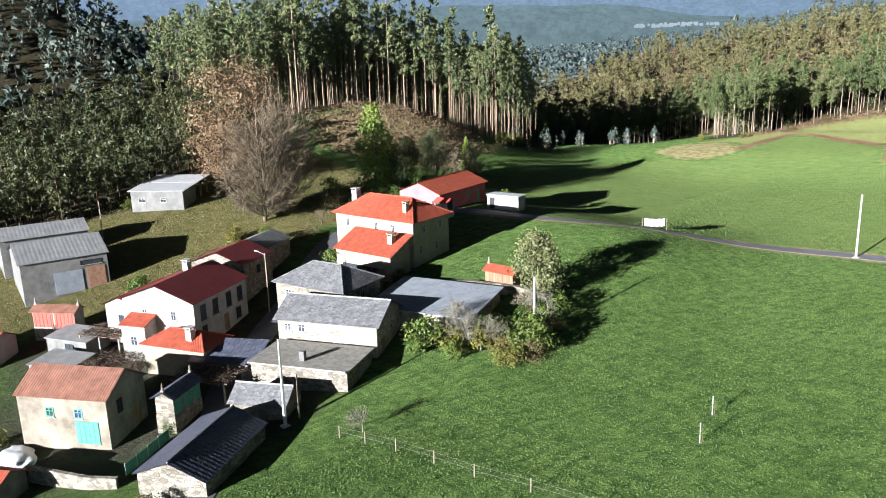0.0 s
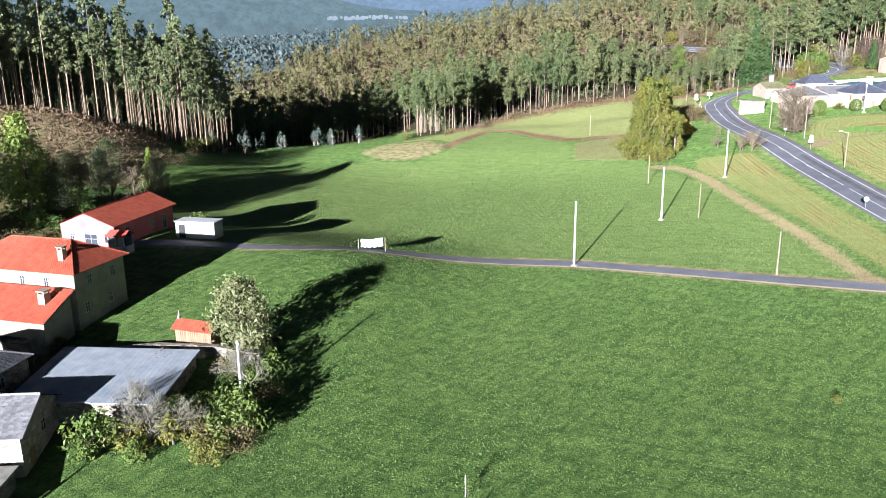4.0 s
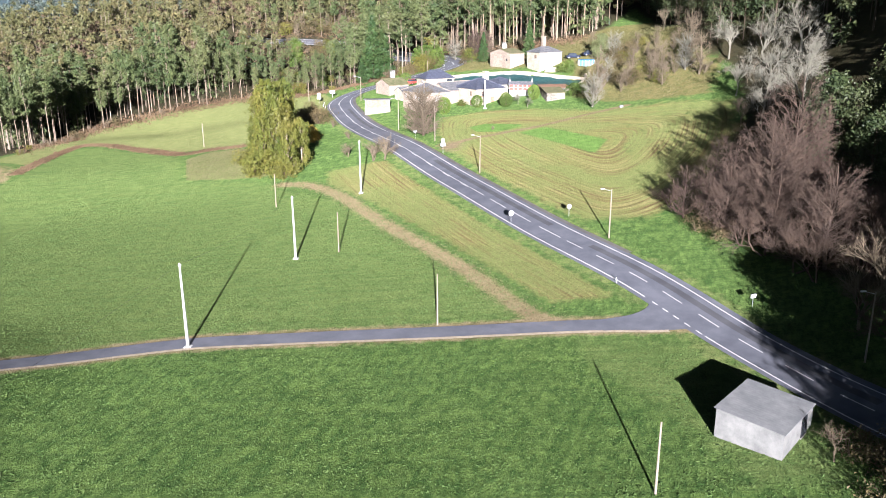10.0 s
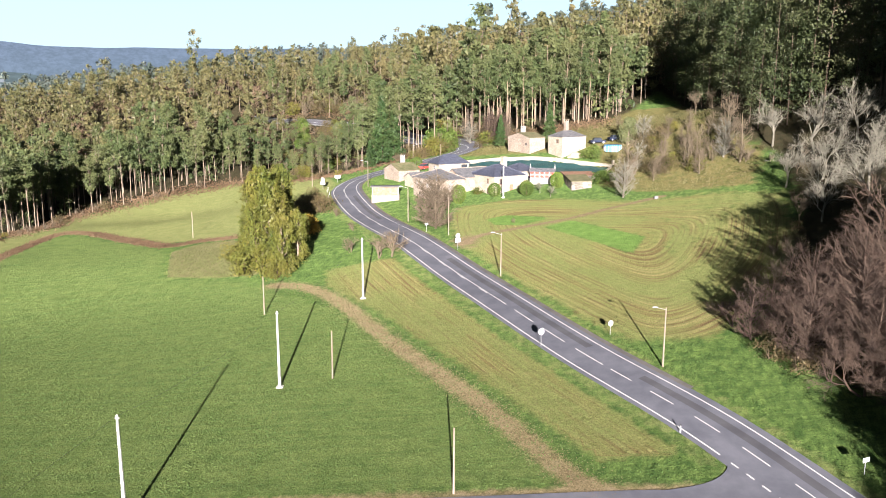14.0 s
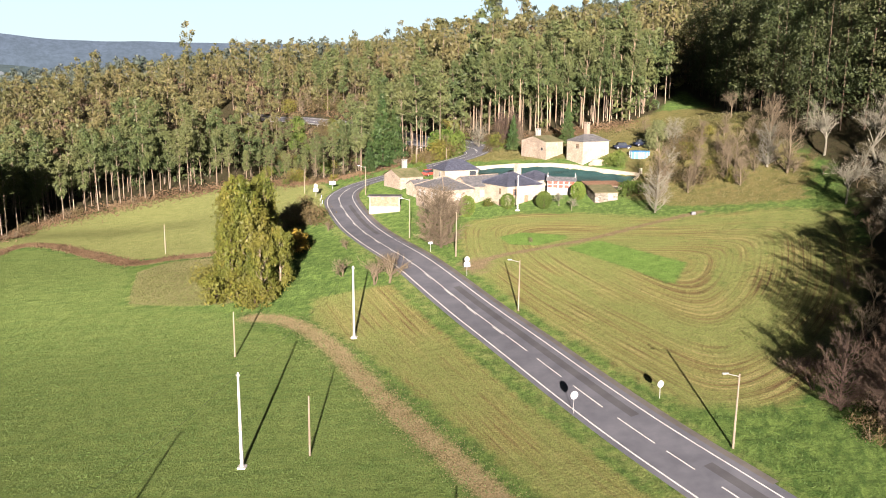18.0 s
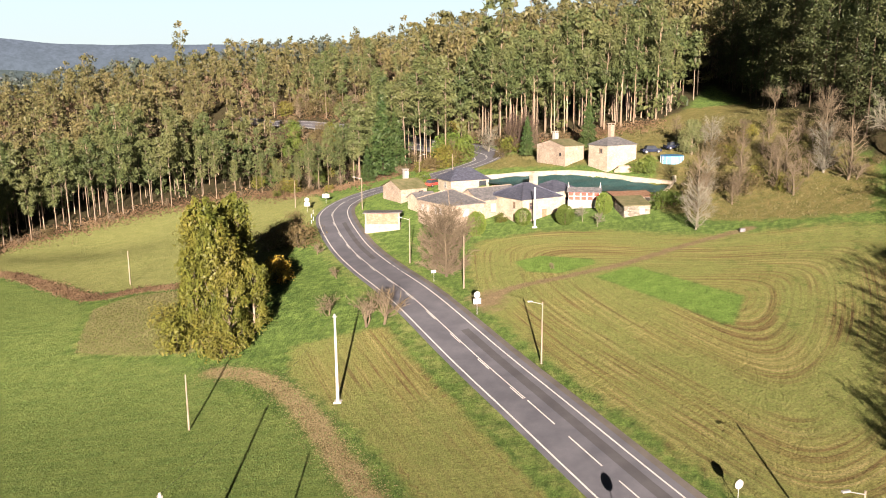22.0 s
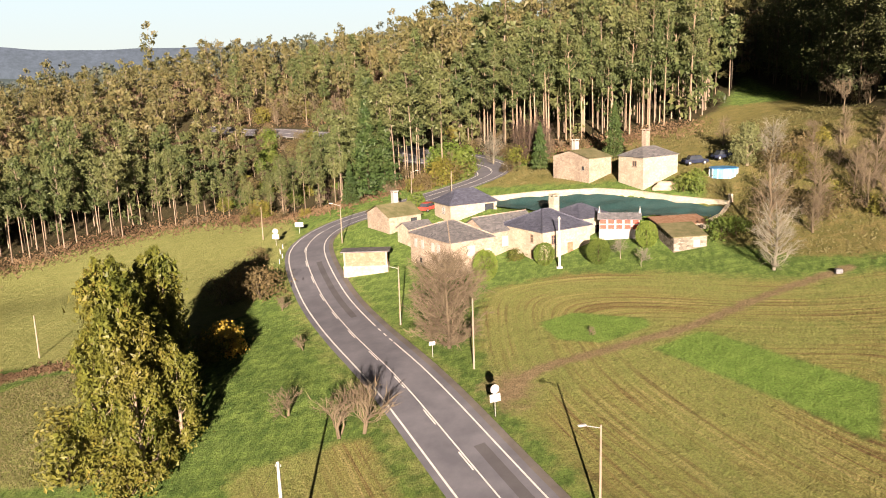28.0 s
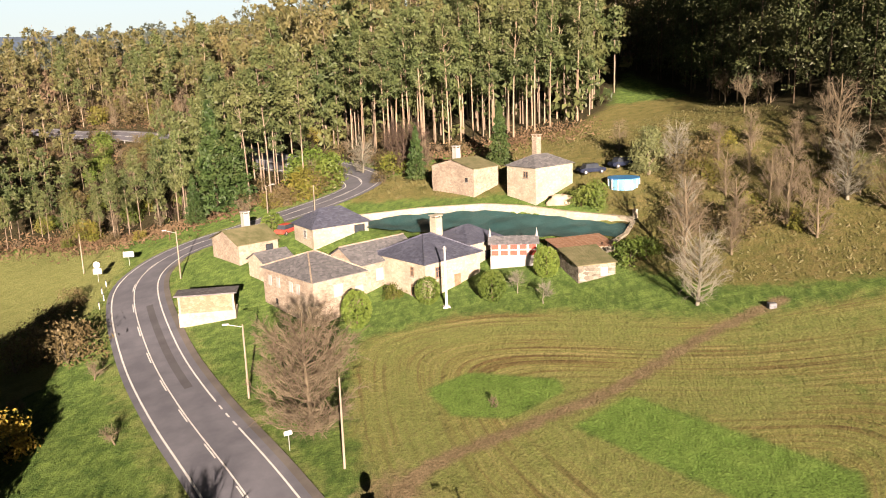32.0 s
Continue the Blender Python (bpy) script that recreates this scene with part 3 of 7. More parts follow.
def zones(x, y):
    """The share of each kind of cover at a place."""
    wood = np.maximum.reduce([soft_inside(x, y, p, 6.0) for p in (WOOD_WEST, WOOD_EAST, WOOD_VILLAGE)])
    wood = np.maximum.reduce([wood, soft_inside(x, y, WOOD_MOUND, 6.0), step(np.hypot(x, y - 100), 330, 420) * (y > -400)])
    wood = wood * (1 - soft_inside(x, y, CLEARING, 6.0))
    strip = np.clip(1.1 - polyline_distance(x, y, DRY_STRIP) / 1.9, 0, 1)
    hedge = np.clip(1.2 - polyline_distance(x, y, FIELD_HEDGE) / 2.2, 0, 1)
    road = polyline_distance(x, y, MAIN_ROAD)
    side = polyline_distance(x, y, SIDE_ROAD)
    verge = np.clip(1.25 - (side - 1.6) / 1.2, 0, 1) * (side > 0)
    mown = np.maximum(soft_inside(x, y, HAY_WEST, 3.0), soft_inside(x, y, HAY_EAST, 5.0))
    mown = mown * (1 - soft_inside(x, y, GREEN_PATCH, 1.5)) * (1 - soft_inside(x, y, GREEN_CORNER, 1.5)) * np.clip((road - 4.5) / 1.5, 0, 1) * (1 - 0.3 * step(x, 14, 34) * step(y, 135, 150))
    pale = np.maximum(soft_inside(x, y, PALE_FIELD, 2.0), 0.45 * np.clip(1.6 - (road - 3.2) / 2.5, 0, 1))
    pale = np.maximum(pale, soft_inside(x, y, PALE_BAY, 3.0))
    rough = np.maximum(soft_inside(x, y, ROUGH_WEST, 6.0), soft_inside(x, y, ROUGH_HAMLET, 5.0))
    dry = np.maximum.reduce([strip, hedge, 0.75 * verge, soft_inside(x, y, CLEARING, 8.0) * 0.7, 0.6 * soft_inside(x, y, BARE_BAY, 3.0)])
    earth = np.maximum.reduce([0.85 * np.clip(1.15 - polyline_distance(x, y, TRACK) / 1.4, 0, 1), 0.75 * bell(x, y, -1.6, 166.4, 2.4, 3.4), soft_inside(x, y, CLEARING, 8.0) * 0.45])
    yard = soft_inside(x, y, VILLAGE_YARD, 6.0) * 0.85
    strips = np.maximum(soft_inside(x, y, GREEN_PATCH, 1.5), soft_inside(x, y, GREEN_CORNER, 1.5))
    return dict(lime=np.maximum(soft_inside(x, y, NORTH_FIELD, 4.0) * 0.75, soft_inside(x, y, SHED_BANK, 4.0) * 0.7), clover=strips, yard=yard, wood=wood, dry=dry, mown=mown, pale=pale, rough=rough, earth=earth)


HAY_WEST = [(12, 93), (20.5, 94), (16, 101), (4, 122), (-7, 145), (-14.5, 161), (-25.5, 157), (-24, 150), (-14, 136), (-2, 116)]
HAY_EAST = [(19.5, 119), (8.5, 140), (-2.5, 164), (-5, 182), (-3.5, 195), (8, 197.5), (18, 194.5), (32, 188), (50, 186), (60, 178), (52, 150), (42, 132), (29, 119)]
GREEN_PATCH = [(12.9, 172), (18.5, 175.2), (24.2, 167.5), (29.3, 161), (25.7, 153), (21.4, 160)]
GREEN_CORNER = [(2.2, 181.9), (6.3, 183.9), (13.5, 180), (13.7, 177.9), (8.3, 174.8), (3.9, 176.7)]
PALE_FIELD = [(-118, 178), (-108, 186), (-98.5, 181), (-99, 203), (-90, 204), (-79, 197), (-64, 185), (-52, 186.5), (-47, 182), (-36, 196), (-38, 236), (-44, 252), (-60, 265), (-80, 261), (-96, 246), (-111, 233), (-107, 205)]
SHED_BANK = [(13, 84), (27, 83), (34, 70), (31, 57), (24, 57), (20.5, 66), (14, 77)]
PALE_BAY = [(-60, 175.5), (-55, 160.3), (-46, 158), (-38, 157.5), (-33, 160), (-42, 176), (-49.5, 182), (-56.6, 181)]
BARE_BAY = [(-121, 163), (-119, 176), (-108, 185), (-98, 176), (-95.5, 167), (-99, 159), (-108, 157)]
ROUGH_WEST = [(-150, 60), (-100, 62), (-95, 45), (-97, 30), (-88, 20), (-82, 8), (-90, -2), (-100, -20), (-150, -40)]
ROUGH_HAMLET = [(27, 203), (36, 193), (56, 186), (62, 200), (60, 214), (60, 262), (46, 270), (20, 254), (-4, 246), (-4, 238), (14, 228), (30, 222)]
TRACK = curve_points([(-2.5, 165), (1.3, 169.8), (10.2, 173.6), (18.2, 177), (28, 183.4), (40, 189)], 2.0)
VILLAGE_YARD = [(-96, -20), (-62, -28), (-50, -22), (-44, -8), (-50, 6), (-54, 20), (-62, 24), (-84, 22), (-92, 8)]



def mowing_rows(x, y):
    """How far in from the edge the mower ran: along the road in the west strip, round and round in the east meadow."""
    ring = curve_points(HAY_EAST + HAY_EAST[:1], 4.0)
    total = np.zeros(np.shape(x))
    for (ax, ay), (bx, by) in zip(ring, ring[1:]):
        total += np.exp(-0.4 * polyline_distance(x, y, [(ax, ay), (bx, by)]))
    east = -np.log(total + 1e-12) / 0.4
    return np.where(inside(x, y, HAY_WEST), polyline_distance(x, y, MAIN_ROAD[::3]), east)


gx = ground_lines(-112, 62, 1.0, 4200)
gy = ground_lines(4, 262, 1.0, 4200)
GX, GY = np.meshgrid(gx, gy)
GZ = height(GX, GY)
nx, ny = len(gx), len(gy)
ids = np.arange(nx * ny).reshape(ny, nx)
quads = np.stack([ids[:-1, :-1], ids[:-1, 1:], ids[1:, 1:], ids[1:, :-1]], -1).reshape(-1, 4)
ground = mesh_object("ground", np.stack([GX, GY, GZ], -1).reshape(-1, 3).tolist(), quads.tolist(), [M["ground"]], smooth=True)
tagged(ground, "rolling green pasture and hay meadow with dry grass banks", "ground", kind="structure")
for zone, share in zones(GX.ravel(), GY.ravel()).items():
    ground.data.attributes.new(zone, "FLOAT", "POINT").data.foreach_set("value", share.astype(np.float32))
meadow = (GX > -40) & (GX < 64) & (GY > 84) & (GY < 206)
rows_in = np.zeros(GX.shape)
rows_in[meadow] = mowing_rows(GX[meadow], GY[meadow])
ground.data.attributes.new("row", "FLOAT", "POINT").data.foreach_set("value", rows_in.ravel().astype(np.float32))


# ---- roads ----
def ribbon(line, left, right, lift, keep=None):
    """Vertices and faces of a strip along a line, from left to right of it, laid on the ground."""
    d = np.gradient(line, axis=0)
    d /= np.hypot(*d.T)[:, None]
    nrm = np.c_[-d[:, 1], d[:, 0]]
    across = np.linspace(0, 1, max(2, int(abs(left - right) / 1.2) + 1))
    rows = [line + nrm * (left + (right - left) * a) for a in across]
    v = np.stack(rows, 1)
    z = height(v[..., 0], v[..., 1]) + lift
    v = np.concatenate([v, z[..., None]], -1)
    n, k = v.shape[:2]
    i = np.arange(n * k).reshape(n, k)
    f = np.stack([i[:-1, :-1], i[:-1, 1:], i[1:, 1:], i[1:, :-1]], -1)
    if keep is not None:
        f = f[keep[: n - 1]]
    return v.reshape(-1, 3), f.reshape(-1, 4)


def strip_object(name, line, left, right, lift, mat, keep=None, label="", category="", kind="structure"):
    v, f = ribbon(line, left, right, lift, keep)
    ob = mesh_object(name, v.tolist(), f.tolist(), [mat], smooth=True)
    return tagged(ob, label, category, kind=kind)


road = strip_object("road", MAIN_ROAD, 3.4, -3.9, 0.07, M["lane"], label="two-lane grey asphalt country road curving uphill", category="road")
strip_object("side_road", SIDE_ROAD, 1.35, -1.35, 0.05, M["asphalt"], label="narrow asphalt lane between two pastures", category="road")
# The darker asphalt stands for the shade lying on this lane.
strip_object("village_lane", VILLAGE_LANE, 1.9, -1.9, 0.05, M["patch"], label="narrow village lane with its shade put into dark asphalt", category="road")


def junction():
    """The flared mouth of the lane where it meets the road."""
    near = curve_points([(17.0, 88.0), (20.4, 88.9), (22.6, 90.4), (23.6, 92.4), (23.8, 95.0)], 0.9)
    far = curve_points([(17.0, 85.3), (21.6, 85.5), (25.6, 85.6), (27.6, 84.6), (29.4, 81.8)], 0.9)
    n = min(len(near), len(far))
    v, f = [], []
    for k in range(n):
        for u in np.linspace(0, 1, 6):
            q = near[k] * (1 - u) + far[k] * u
            v.append((*q, hz(*q) + 0.062))
    f = [(6 * k + i, 6 * k + i + 1, 6 * k + i + 7, 6 * k + i + 6) for k in range(n - 1) for i in range(5)]
    return tagged(mesh_object("junction", v, f, [M["asphalt"]], smooth=True), "flared asphalt mouth of the lane at the road", "road", kind="structure")


junction()


def marking(name, line, off, width, on=None, gap=None, label="white painted line", shift=0.0):
    keep = None
    if on:
        s = (np.arange(len(line)) * line_step + shift) % (on + gap)
        keep = s < on
    v, f = ribbon(line, off + width / 2, off - width / 2, 0.085, keep)
    ob = mesh_object(name, v.tolist(), f.tolist(), [M["paint"]])
    ob.parent = road
    return tagged(ob, label)


line_step = 0.5
FINE_ROAD = curve_points(MAIN_ROAD[::4].tolist(), line_step)
mouth = [int(np.argmin(np.abs(FINE_ROAD[:500, 1] - v))) for v in (85.0, 94.5)]
marking("edge_line", FINE_ROAD[: mouth[0]], 2.72, 0.18)
marking("edge_line", FINE_ROAD[mouth[0] : mouth[1]], 2.72, 0.18, 1.0, 1.0, "broken white edge line")
marking("edge_line", FINE_ROAD[mouth[1] :], 2.72, 0.18)
marking("edge_line", FINE_ROAD[:548], -2.95, 0.16)
marking("edge_line", FINE_ROAD[548:560], -2.95, 0.16, 1.0, 1.0, "broken white edge line")
marking("edge_line", FINE_ROAD[560:], -2.95, 0.16)
marking("centre_line", FINE_ROAD[:400], 0.0, 0.14, 3.5, 3.0, "dashed white centre line")
marking("centre_line", FINE_ROAD[400:460], 0.0, 0.14, 5.5, 2.5, "dashed white centre line")
marking("centre_line", FINE_ROAD[460:], 0.0, 0.13, label="white centre line")
marking("centre_line", FINE_ROAD[460:], 0.2, 0.13, 3.0, 5.0, "dashed white line beside the centre line")
for name_of, line, a, b, mat, text in (("shoulder", MAIN_ROAD[190:330], -3.7, -4.4, "worn", "worn gravelly road shoulder"), ("road_patch", MAIN_ROAD[205:250], -1.2, -2.2, "patch", "darker repaired strip of asphalt"),
                                       ("road_patch", MAIN_ROAD[150:196], -1.0, -2.0, "patch", "darker repaired strip of asphalt"), ("road_patch", MAIN_ROAD[285:312], -1.3, -2.1, "patch", "darker repaired strip of asphalt"),
                                       ("verge", SIDE_ROAD[6:100], 1.8, 1.3, "rock", "pale stony verge of the lane")):
    v, f = ribbon(line, a, b, 0.075 if name_of != "verge" else 0.06)
    tagged(mesh_object(name_of, v.tolist(), f.tolist(), [M[mat]], smooth=True), text, "road", kind="structure")


# ---- trees ----
def leaf_cards(centres, size, rand, up=0.25, out=None):
    """Small bent leaf clumps, each one quad folded along its middle."""
    n = len(centres)
    a = rand.normal(size=(n, 3))
    a[:, 2] += up
    if out is not None:
        a = a * 0.55 + out / (np.linalg.norm(out, axis=1)[:, None] + 1e-9)
    a /= np.linalg.norm(a, axis=1)[:, None]
    b = np.cross(a, rand.normal(size=(n, 3)))
    b /= np.linalg.norm(b, axis=1)[:, None]
    s = size * rand.uniform(0.6, 1.3, (n, 1))
    c = np.cross(a, b)
    v = np.stack([centres - b * s, centres + c * s * 0.55 + a * s * 0.25, centres + b * s, centres - c * s * 0.55 + a * s * 0.25], 1).reshape(-1, 3)
    i = np.arange(n) * 4
    f = np.concatenate([np.stack([i, i + 1, i + 2], -1), np.stack([i, i + 2, i + 3], -1)])
    return v, f


def sprays(centres, size, rand, droop=0.5, out=None):
    """Small hanging sprays of narrow leaves, each a three-cornered blade."""
    n = len(centres)
    a = rand.normal(size=(n, 3))
    a[:, 2] -= droop
    a /= np.linalg.norm(a, axis=1)[:, None]
    facing = rand.normal(size=(n, 3))
    if out is not None:
        facing = facing * 0.5 + out / (np.linalg.norm(out, axis=1)[:, None] + 1e-9)
    b = np.cross(a, facing)
    b /= np.linalg.norm(b, axis=1)[:, None]
    s = size * rand.uniform(0.6, 1.35, (n, 1))
    v = np.stack([centres - a * s * 0.7 - b * s * 0.36, centres - a * s * 0.5 + b * s * 0.4, centres + a * s * 0.9], 1).reshape(-1, 3)
    return v, np.arange(3 * n).reshape(n, 3)


def prism(points, radii, sides=5):
    """A tapered tube along points."""
    p = np.asarray(points, float)
    v, f = [], []
    for k, (q, r) in enumerate(zip(p, radii)):
        d = p[min(k + 1, len(p) - 1)] - p[max(k - 1, 0)]
        d = d / (np.linalg.norm(d) + 1e-9)
        u = np.cross(d, (0.3, 0.9, 0.1))
        u /= np.linalg.norm(u) + 1e-9
        w = np.cross(d, u)
        for s in range(sides):
            an = math.tau * s / sides
            v.append(q + r * (math.cos(an) * u + math.sin(an) * w))
    for k in range(len(p) - 1):
        for s in range(sides):
            a, b = k * sides + s, k * sides + (s + 1) % sides
            f.append((a, b, b + sides, a + sides))
    return np.array(v), f


def join(pieces):
    v, f, n = [], [], 0
    for pv, pf in pieces:
        v.append(np.asarray(pv, float))
        f += [tuple(int(i) + n for i in q) for q in pf]
        n += len(pv)
    return np.concatenate(v), f


def mesh_of(name, pieces, mat, smooth=False):
    v, f = join(pieces)
    me = bpy.data.meshes.new(name)
    me.from_pydata(v.tolist(), [], f)
    me.materials.append(mat)
    if smooth:
        me.polygons.foreach_set("use_smooth", np.ones(len(me.polygons), bool))
    return me


def clump_points(rand, n, clumps, lo, hi, radius, top_heavy=1.0, loose=0.26):
    """Leaf places in clumps spread over a crown between two heights."""
    h = lo + (hi - lo) * rand.uniform(0, 1, clumps) ** top_heavy
    rel = (h - lo) / (hi - lo)
    r = radius * np.sqrt(np.clip(1.02 - (2 * rel - 0.9) ** 2, 0.08, 1)) * rand.uniform(0.25, 1.0, clumps) ** 0.6
    an = rand.uniform(0, math.tau, clumps)
    c = np.stack([r * np.cos(an), r * np.sin(an), h], -1)
    pick = rand.integers(0, clumps, n)
    off = rand.normal(size=(n, 3)) * np.array([1, 1, 0.7])
    out = off + 0.5 * c[pick] * np.array([1, 1, 0]) / radius + np.array([0, 0, 0.25])
    return c, c[pick] + off * radius * loose, out


def eucalyptus(rand, tall=24.0, leaves=1500, size=0.55, spread=2.7, bare=0.34, limbs=12, clumps=40, rings=6):
    bend = rand.normal(size=2) * 0.5
    z = np.linspace(0, tall * 0.97, rings)
    trunk = np.stack([bend[0] * (z / tall) ** 2, bend[1] * (z / tall) ** 2, z], -1)
    wood = [prism(trunk, np.linspace(0.2, 0.04, rings), 5 if rings > 4 else 3)]
    c, p, out = clump_points(rand, leaves, clumps, tall * bare, tall, spread, 0.85, 0.21)
    for q in c[:limbs]:
        base = np.array([bend[0] * (q[2] / tall) ** 2, bend[1] * (q[2] / tall) ** 2, max(q[2] - rand.uniform(1.5, 3), 2)])
        wood.append(prism([base, base * 0.5 + q * 0.5 + (0, 0, -0.3), q], [0.07, 0.045, 0.02], 3))
    return wood, [sprays(p, size, rand, 0.5, out)]


def slivers(start, way, length, width, rand):
    """Fine twigs: each a narrow three-cornered blade along its way."""
    n = len(start)
    side = np.cross(way, rand.normal(size=(n, 3)))
    side /= np.linalg.norm(side, axis=1)[:, None] + 1e-9
    w, l = width * rand.uniform(0.7, 1.3, (n, 1)), length * rand.uniform(0.6, 1.3, (n, 1))
    v = np.stack([start - side * w, start + side * w, start + way * l], 1).reshape(-1, 3)
    return v, np.arange(3 * n).reshape(n, 3)


def bare_tree(rand, tall=9.0, levels=3, spread=0.62, forks=4, start=0.25, thin=0.62, trunk=0.2, twigs=15, stems=1, fine=0.016):
    """A leafless tree: limbs that fork again and again, and a haze of fine twigs along the last of them."""
    out, at_, way_ = [], [], []

    def grow(a, way, length, r, level):
        mid = a + way * length * 0.5 + rand.normal(size=3) * length * 0.06
        b = a + way * length + rand.normal(size=3) * length * 0.05
        out.append(prism([a, mid, b], [r, r * 0.8, r * thin], 6 if level == levels else 3) if level else prism([a, b], [r, r * 0.5], 3))
        if level <= 1:
            for _ in range(twigs if level == 0 else twigs // 2):
                u = rand.uniform(0.15, 1.05)
                at_.append(a + (b - a) * u)
                w = way * 0.8 + rand.normal(size=3) * 0.5 + np.array([0, 0, 0.25])
                way_.append(w / np.linalg.norm(w))
        if level == 0:
            return
        for k in range(forks + int(rand.integers(0, 2))):
            side = rand.normal(size=3)
            side -= way * np.dot(side, way)
            side /= np.linalg.norm(side) + 1e-9
            new_way = way + side * spread * rand.uniform(0.6, 1.35) + np.array([0, 0, 0.12])
            new_way /= np.linalg.norm(new_way)
            at = mid + (b - mid) * rand.uniform(-0.3, 1.0)
            grow(at, new_way, length * rand.uniform(0.6, 0.88), max(r * thin * rand.uniform(0.6, 0.9), 0.015), level - 1)

    for k in range(stems):
        lean = rand.normal(size=2) * (0.35 if stems > 1 else 0.03)
        w = np.array([lean[0], lean[1], 1.0])
        grow(np.array([lean[0] * 0.4, lean[1] * 0.4, 0]), w / np.linalg.norm(w), tall * (start + 0.12), trunk, levels)
    return out, [slivers(np.array(at_), np.array(way_), tall * 0.105, fine, rand)]


def upright_tree(rand, tall=12.0, wide=4.1, limbs=120, shoots=9, twigs=14, top=0.97):
    """A leafless tree with one leader and fine ascending limbs all the way up."""
    z = np.linspace(0, tall, 8)
    lead = np.stack([0.15 * np.sin(z * 0.5), 0.12 * np.cos(z * 0.6), z], -1)
    out = [prism(lead, np.linspace(0.24, 0.03, 8), 6)]
    at_, way_ = [], []
    for k in range(limbs):
        up = rand.uniform(-0.8, top)
        a = rand.uniform(0, math.tau)
        reach = wide * math.sqrt(1 - abs(up) ** 3.0) * rand.uniform(0.6, 1.0)
        end = tall * (0.53 + 0.45 * up)
        p0 = np.array([0.0, 0, max(0.5, end - 0.3 * tall * (0.45 + rand.uniform(0, 0.4)) - 0.2 * reach)])
        p2 = np.array([math.cos(a) * reach, math.sin(a) * reach, end])
        p1 = p0 * 0.5 + p2 * 0.5 + np.array([math.cos(a), math.sin(a), -0.4]) * reach * 0.12
        out.append(prism([p0, p1, p2], [0.06, 0.04, 0.018], 3))
        for s in range(shoots):
            u = rand.uniform(0.2, 1.0)
            q = p0 * (1 - u) ** 2 + 2 * p1 * u * (1 - u) + p2 * u * u
            w = np.array([math.cos(a), math.sin(a), 0.8]) + rand.normal(size=3) * 0.6
            w /= np.linalg.norm(w)
            e = q + w * rand.uniform(0.6, 1.2)
            out.append(prism([q, e], [0.026, 0.012], 3))
            for _ in range(twigs):
                at_.append(q + (e - q) * rand.uniform(0.2, 1.0))
                t = w + rand.normal(size=3) * 0.6
                way_.append(t / np.linalg.norm(t))
    return out, [slivers(np.array(at_), np.array(way_), 0.8, 0.015, rand)]


def bush(rand, tall=2.5, wide=1.5, leaves=260, size=0.28, fine=False):
    wood = [prism([(0, 0, 0), (rand.normal() * 0.2, rand.normal() * 0.2, tall * 0.6)], [0.09, 0.03], 4)]
    wood += [prism([(0, 0, 0.1), (wide * 0.5 * math.cos(k), wide * 0.5 * math.sin(k), tall * 0.6)], [0.05, 0.02], 3) for k in (0.4, 2.3, 4.4)]
    c, p, out = clump_points(rand, leaves, 18, tall * 0.12, tall, wide)
    return wood, [sprays(p, size, rand, 0.1, out) if fine else leaf_cards(p, size, rand, 0.25, out)]


def conifer(rand, tall=11.0, wide=2.6, leaves=1700, size=0.3):
    wood = [prism([(0, 0, 0), (0.05, 0, tall * 0.95)], [0.2, 0.03], 5)]
    h = tall * (0.08 + 0.92 * rand.uniform(0, 1, leaves) ** 1.25)
    r = wide * (1.04 - h / tall) ** 0.85 * (0.55 + 0.45 * np.abs(np.sin(h * 2.1))) * rand.uniform(0.45, 1, leaves)
    an = rand.uniform(0, math.tau, leaves)
    p = np.stack([r * np.cos(an), r * np.sin(an), h - 0.12 * r], -1)
    return wood, [leaf_cards(p, size, rand, -0.2)]


def broadleaf(rand, tall=15.0, wide=3.6, leaves=1500, size=0.5, clumps=60, low=0.06, pointed=0.0, hang=False):
    z = np.linspace(0, tall * 0.9, 6)
    wood = [prism(np.stack([np.sin(z * 0.3) * 0.25, np.cos(z * 0.4) * 0.2, z], -1), np.linspace(0.3, 0.04, 6), 6 if leaves > 400 else 3)]
    c, p, out = clump_points(rand, leaves, clumps, tall * low, tall, wide, 0.9, 0.21)
    p[:, :2] *= (1.0 - pointed * np.clip(p[:, 2:3] / tall, 0, 1))
    for q in c[: 24 if leaves > 400 else 0]:
        a = np.array([0, 0, max(0.5, q[2] - rand.uniform(1, 3))])
        q = q * np.array([1 - pointed * q[2] / tall, 1 - pointed * q[2] / tall, 1.0])
        wood.append(prism([a, (a + q) / 2, q], [0.09, 0.06, 0.02], 3))
    return wood, [leaf_cards(p, size, rand, 0.25, out) if leaves > 400 and not hang else sprays(p, size, rand, 0.5, out)]


def plant_kind(name, make, bark, leaf, count, seed):
    """Meshes for several shapes of one kind of plant."""
    kinds = []
    for k in range(count):
        rand = np.random.default_rng(seed + k)
        got = make(rand)
        wood, crown = got if isinstance(got, tuple) else (got, None)
        kinds.append((mesh_of("trunk", wood, bark, True), mesh_of("crown", crown, leaf or bark) if crown else None))
    return name, kinds


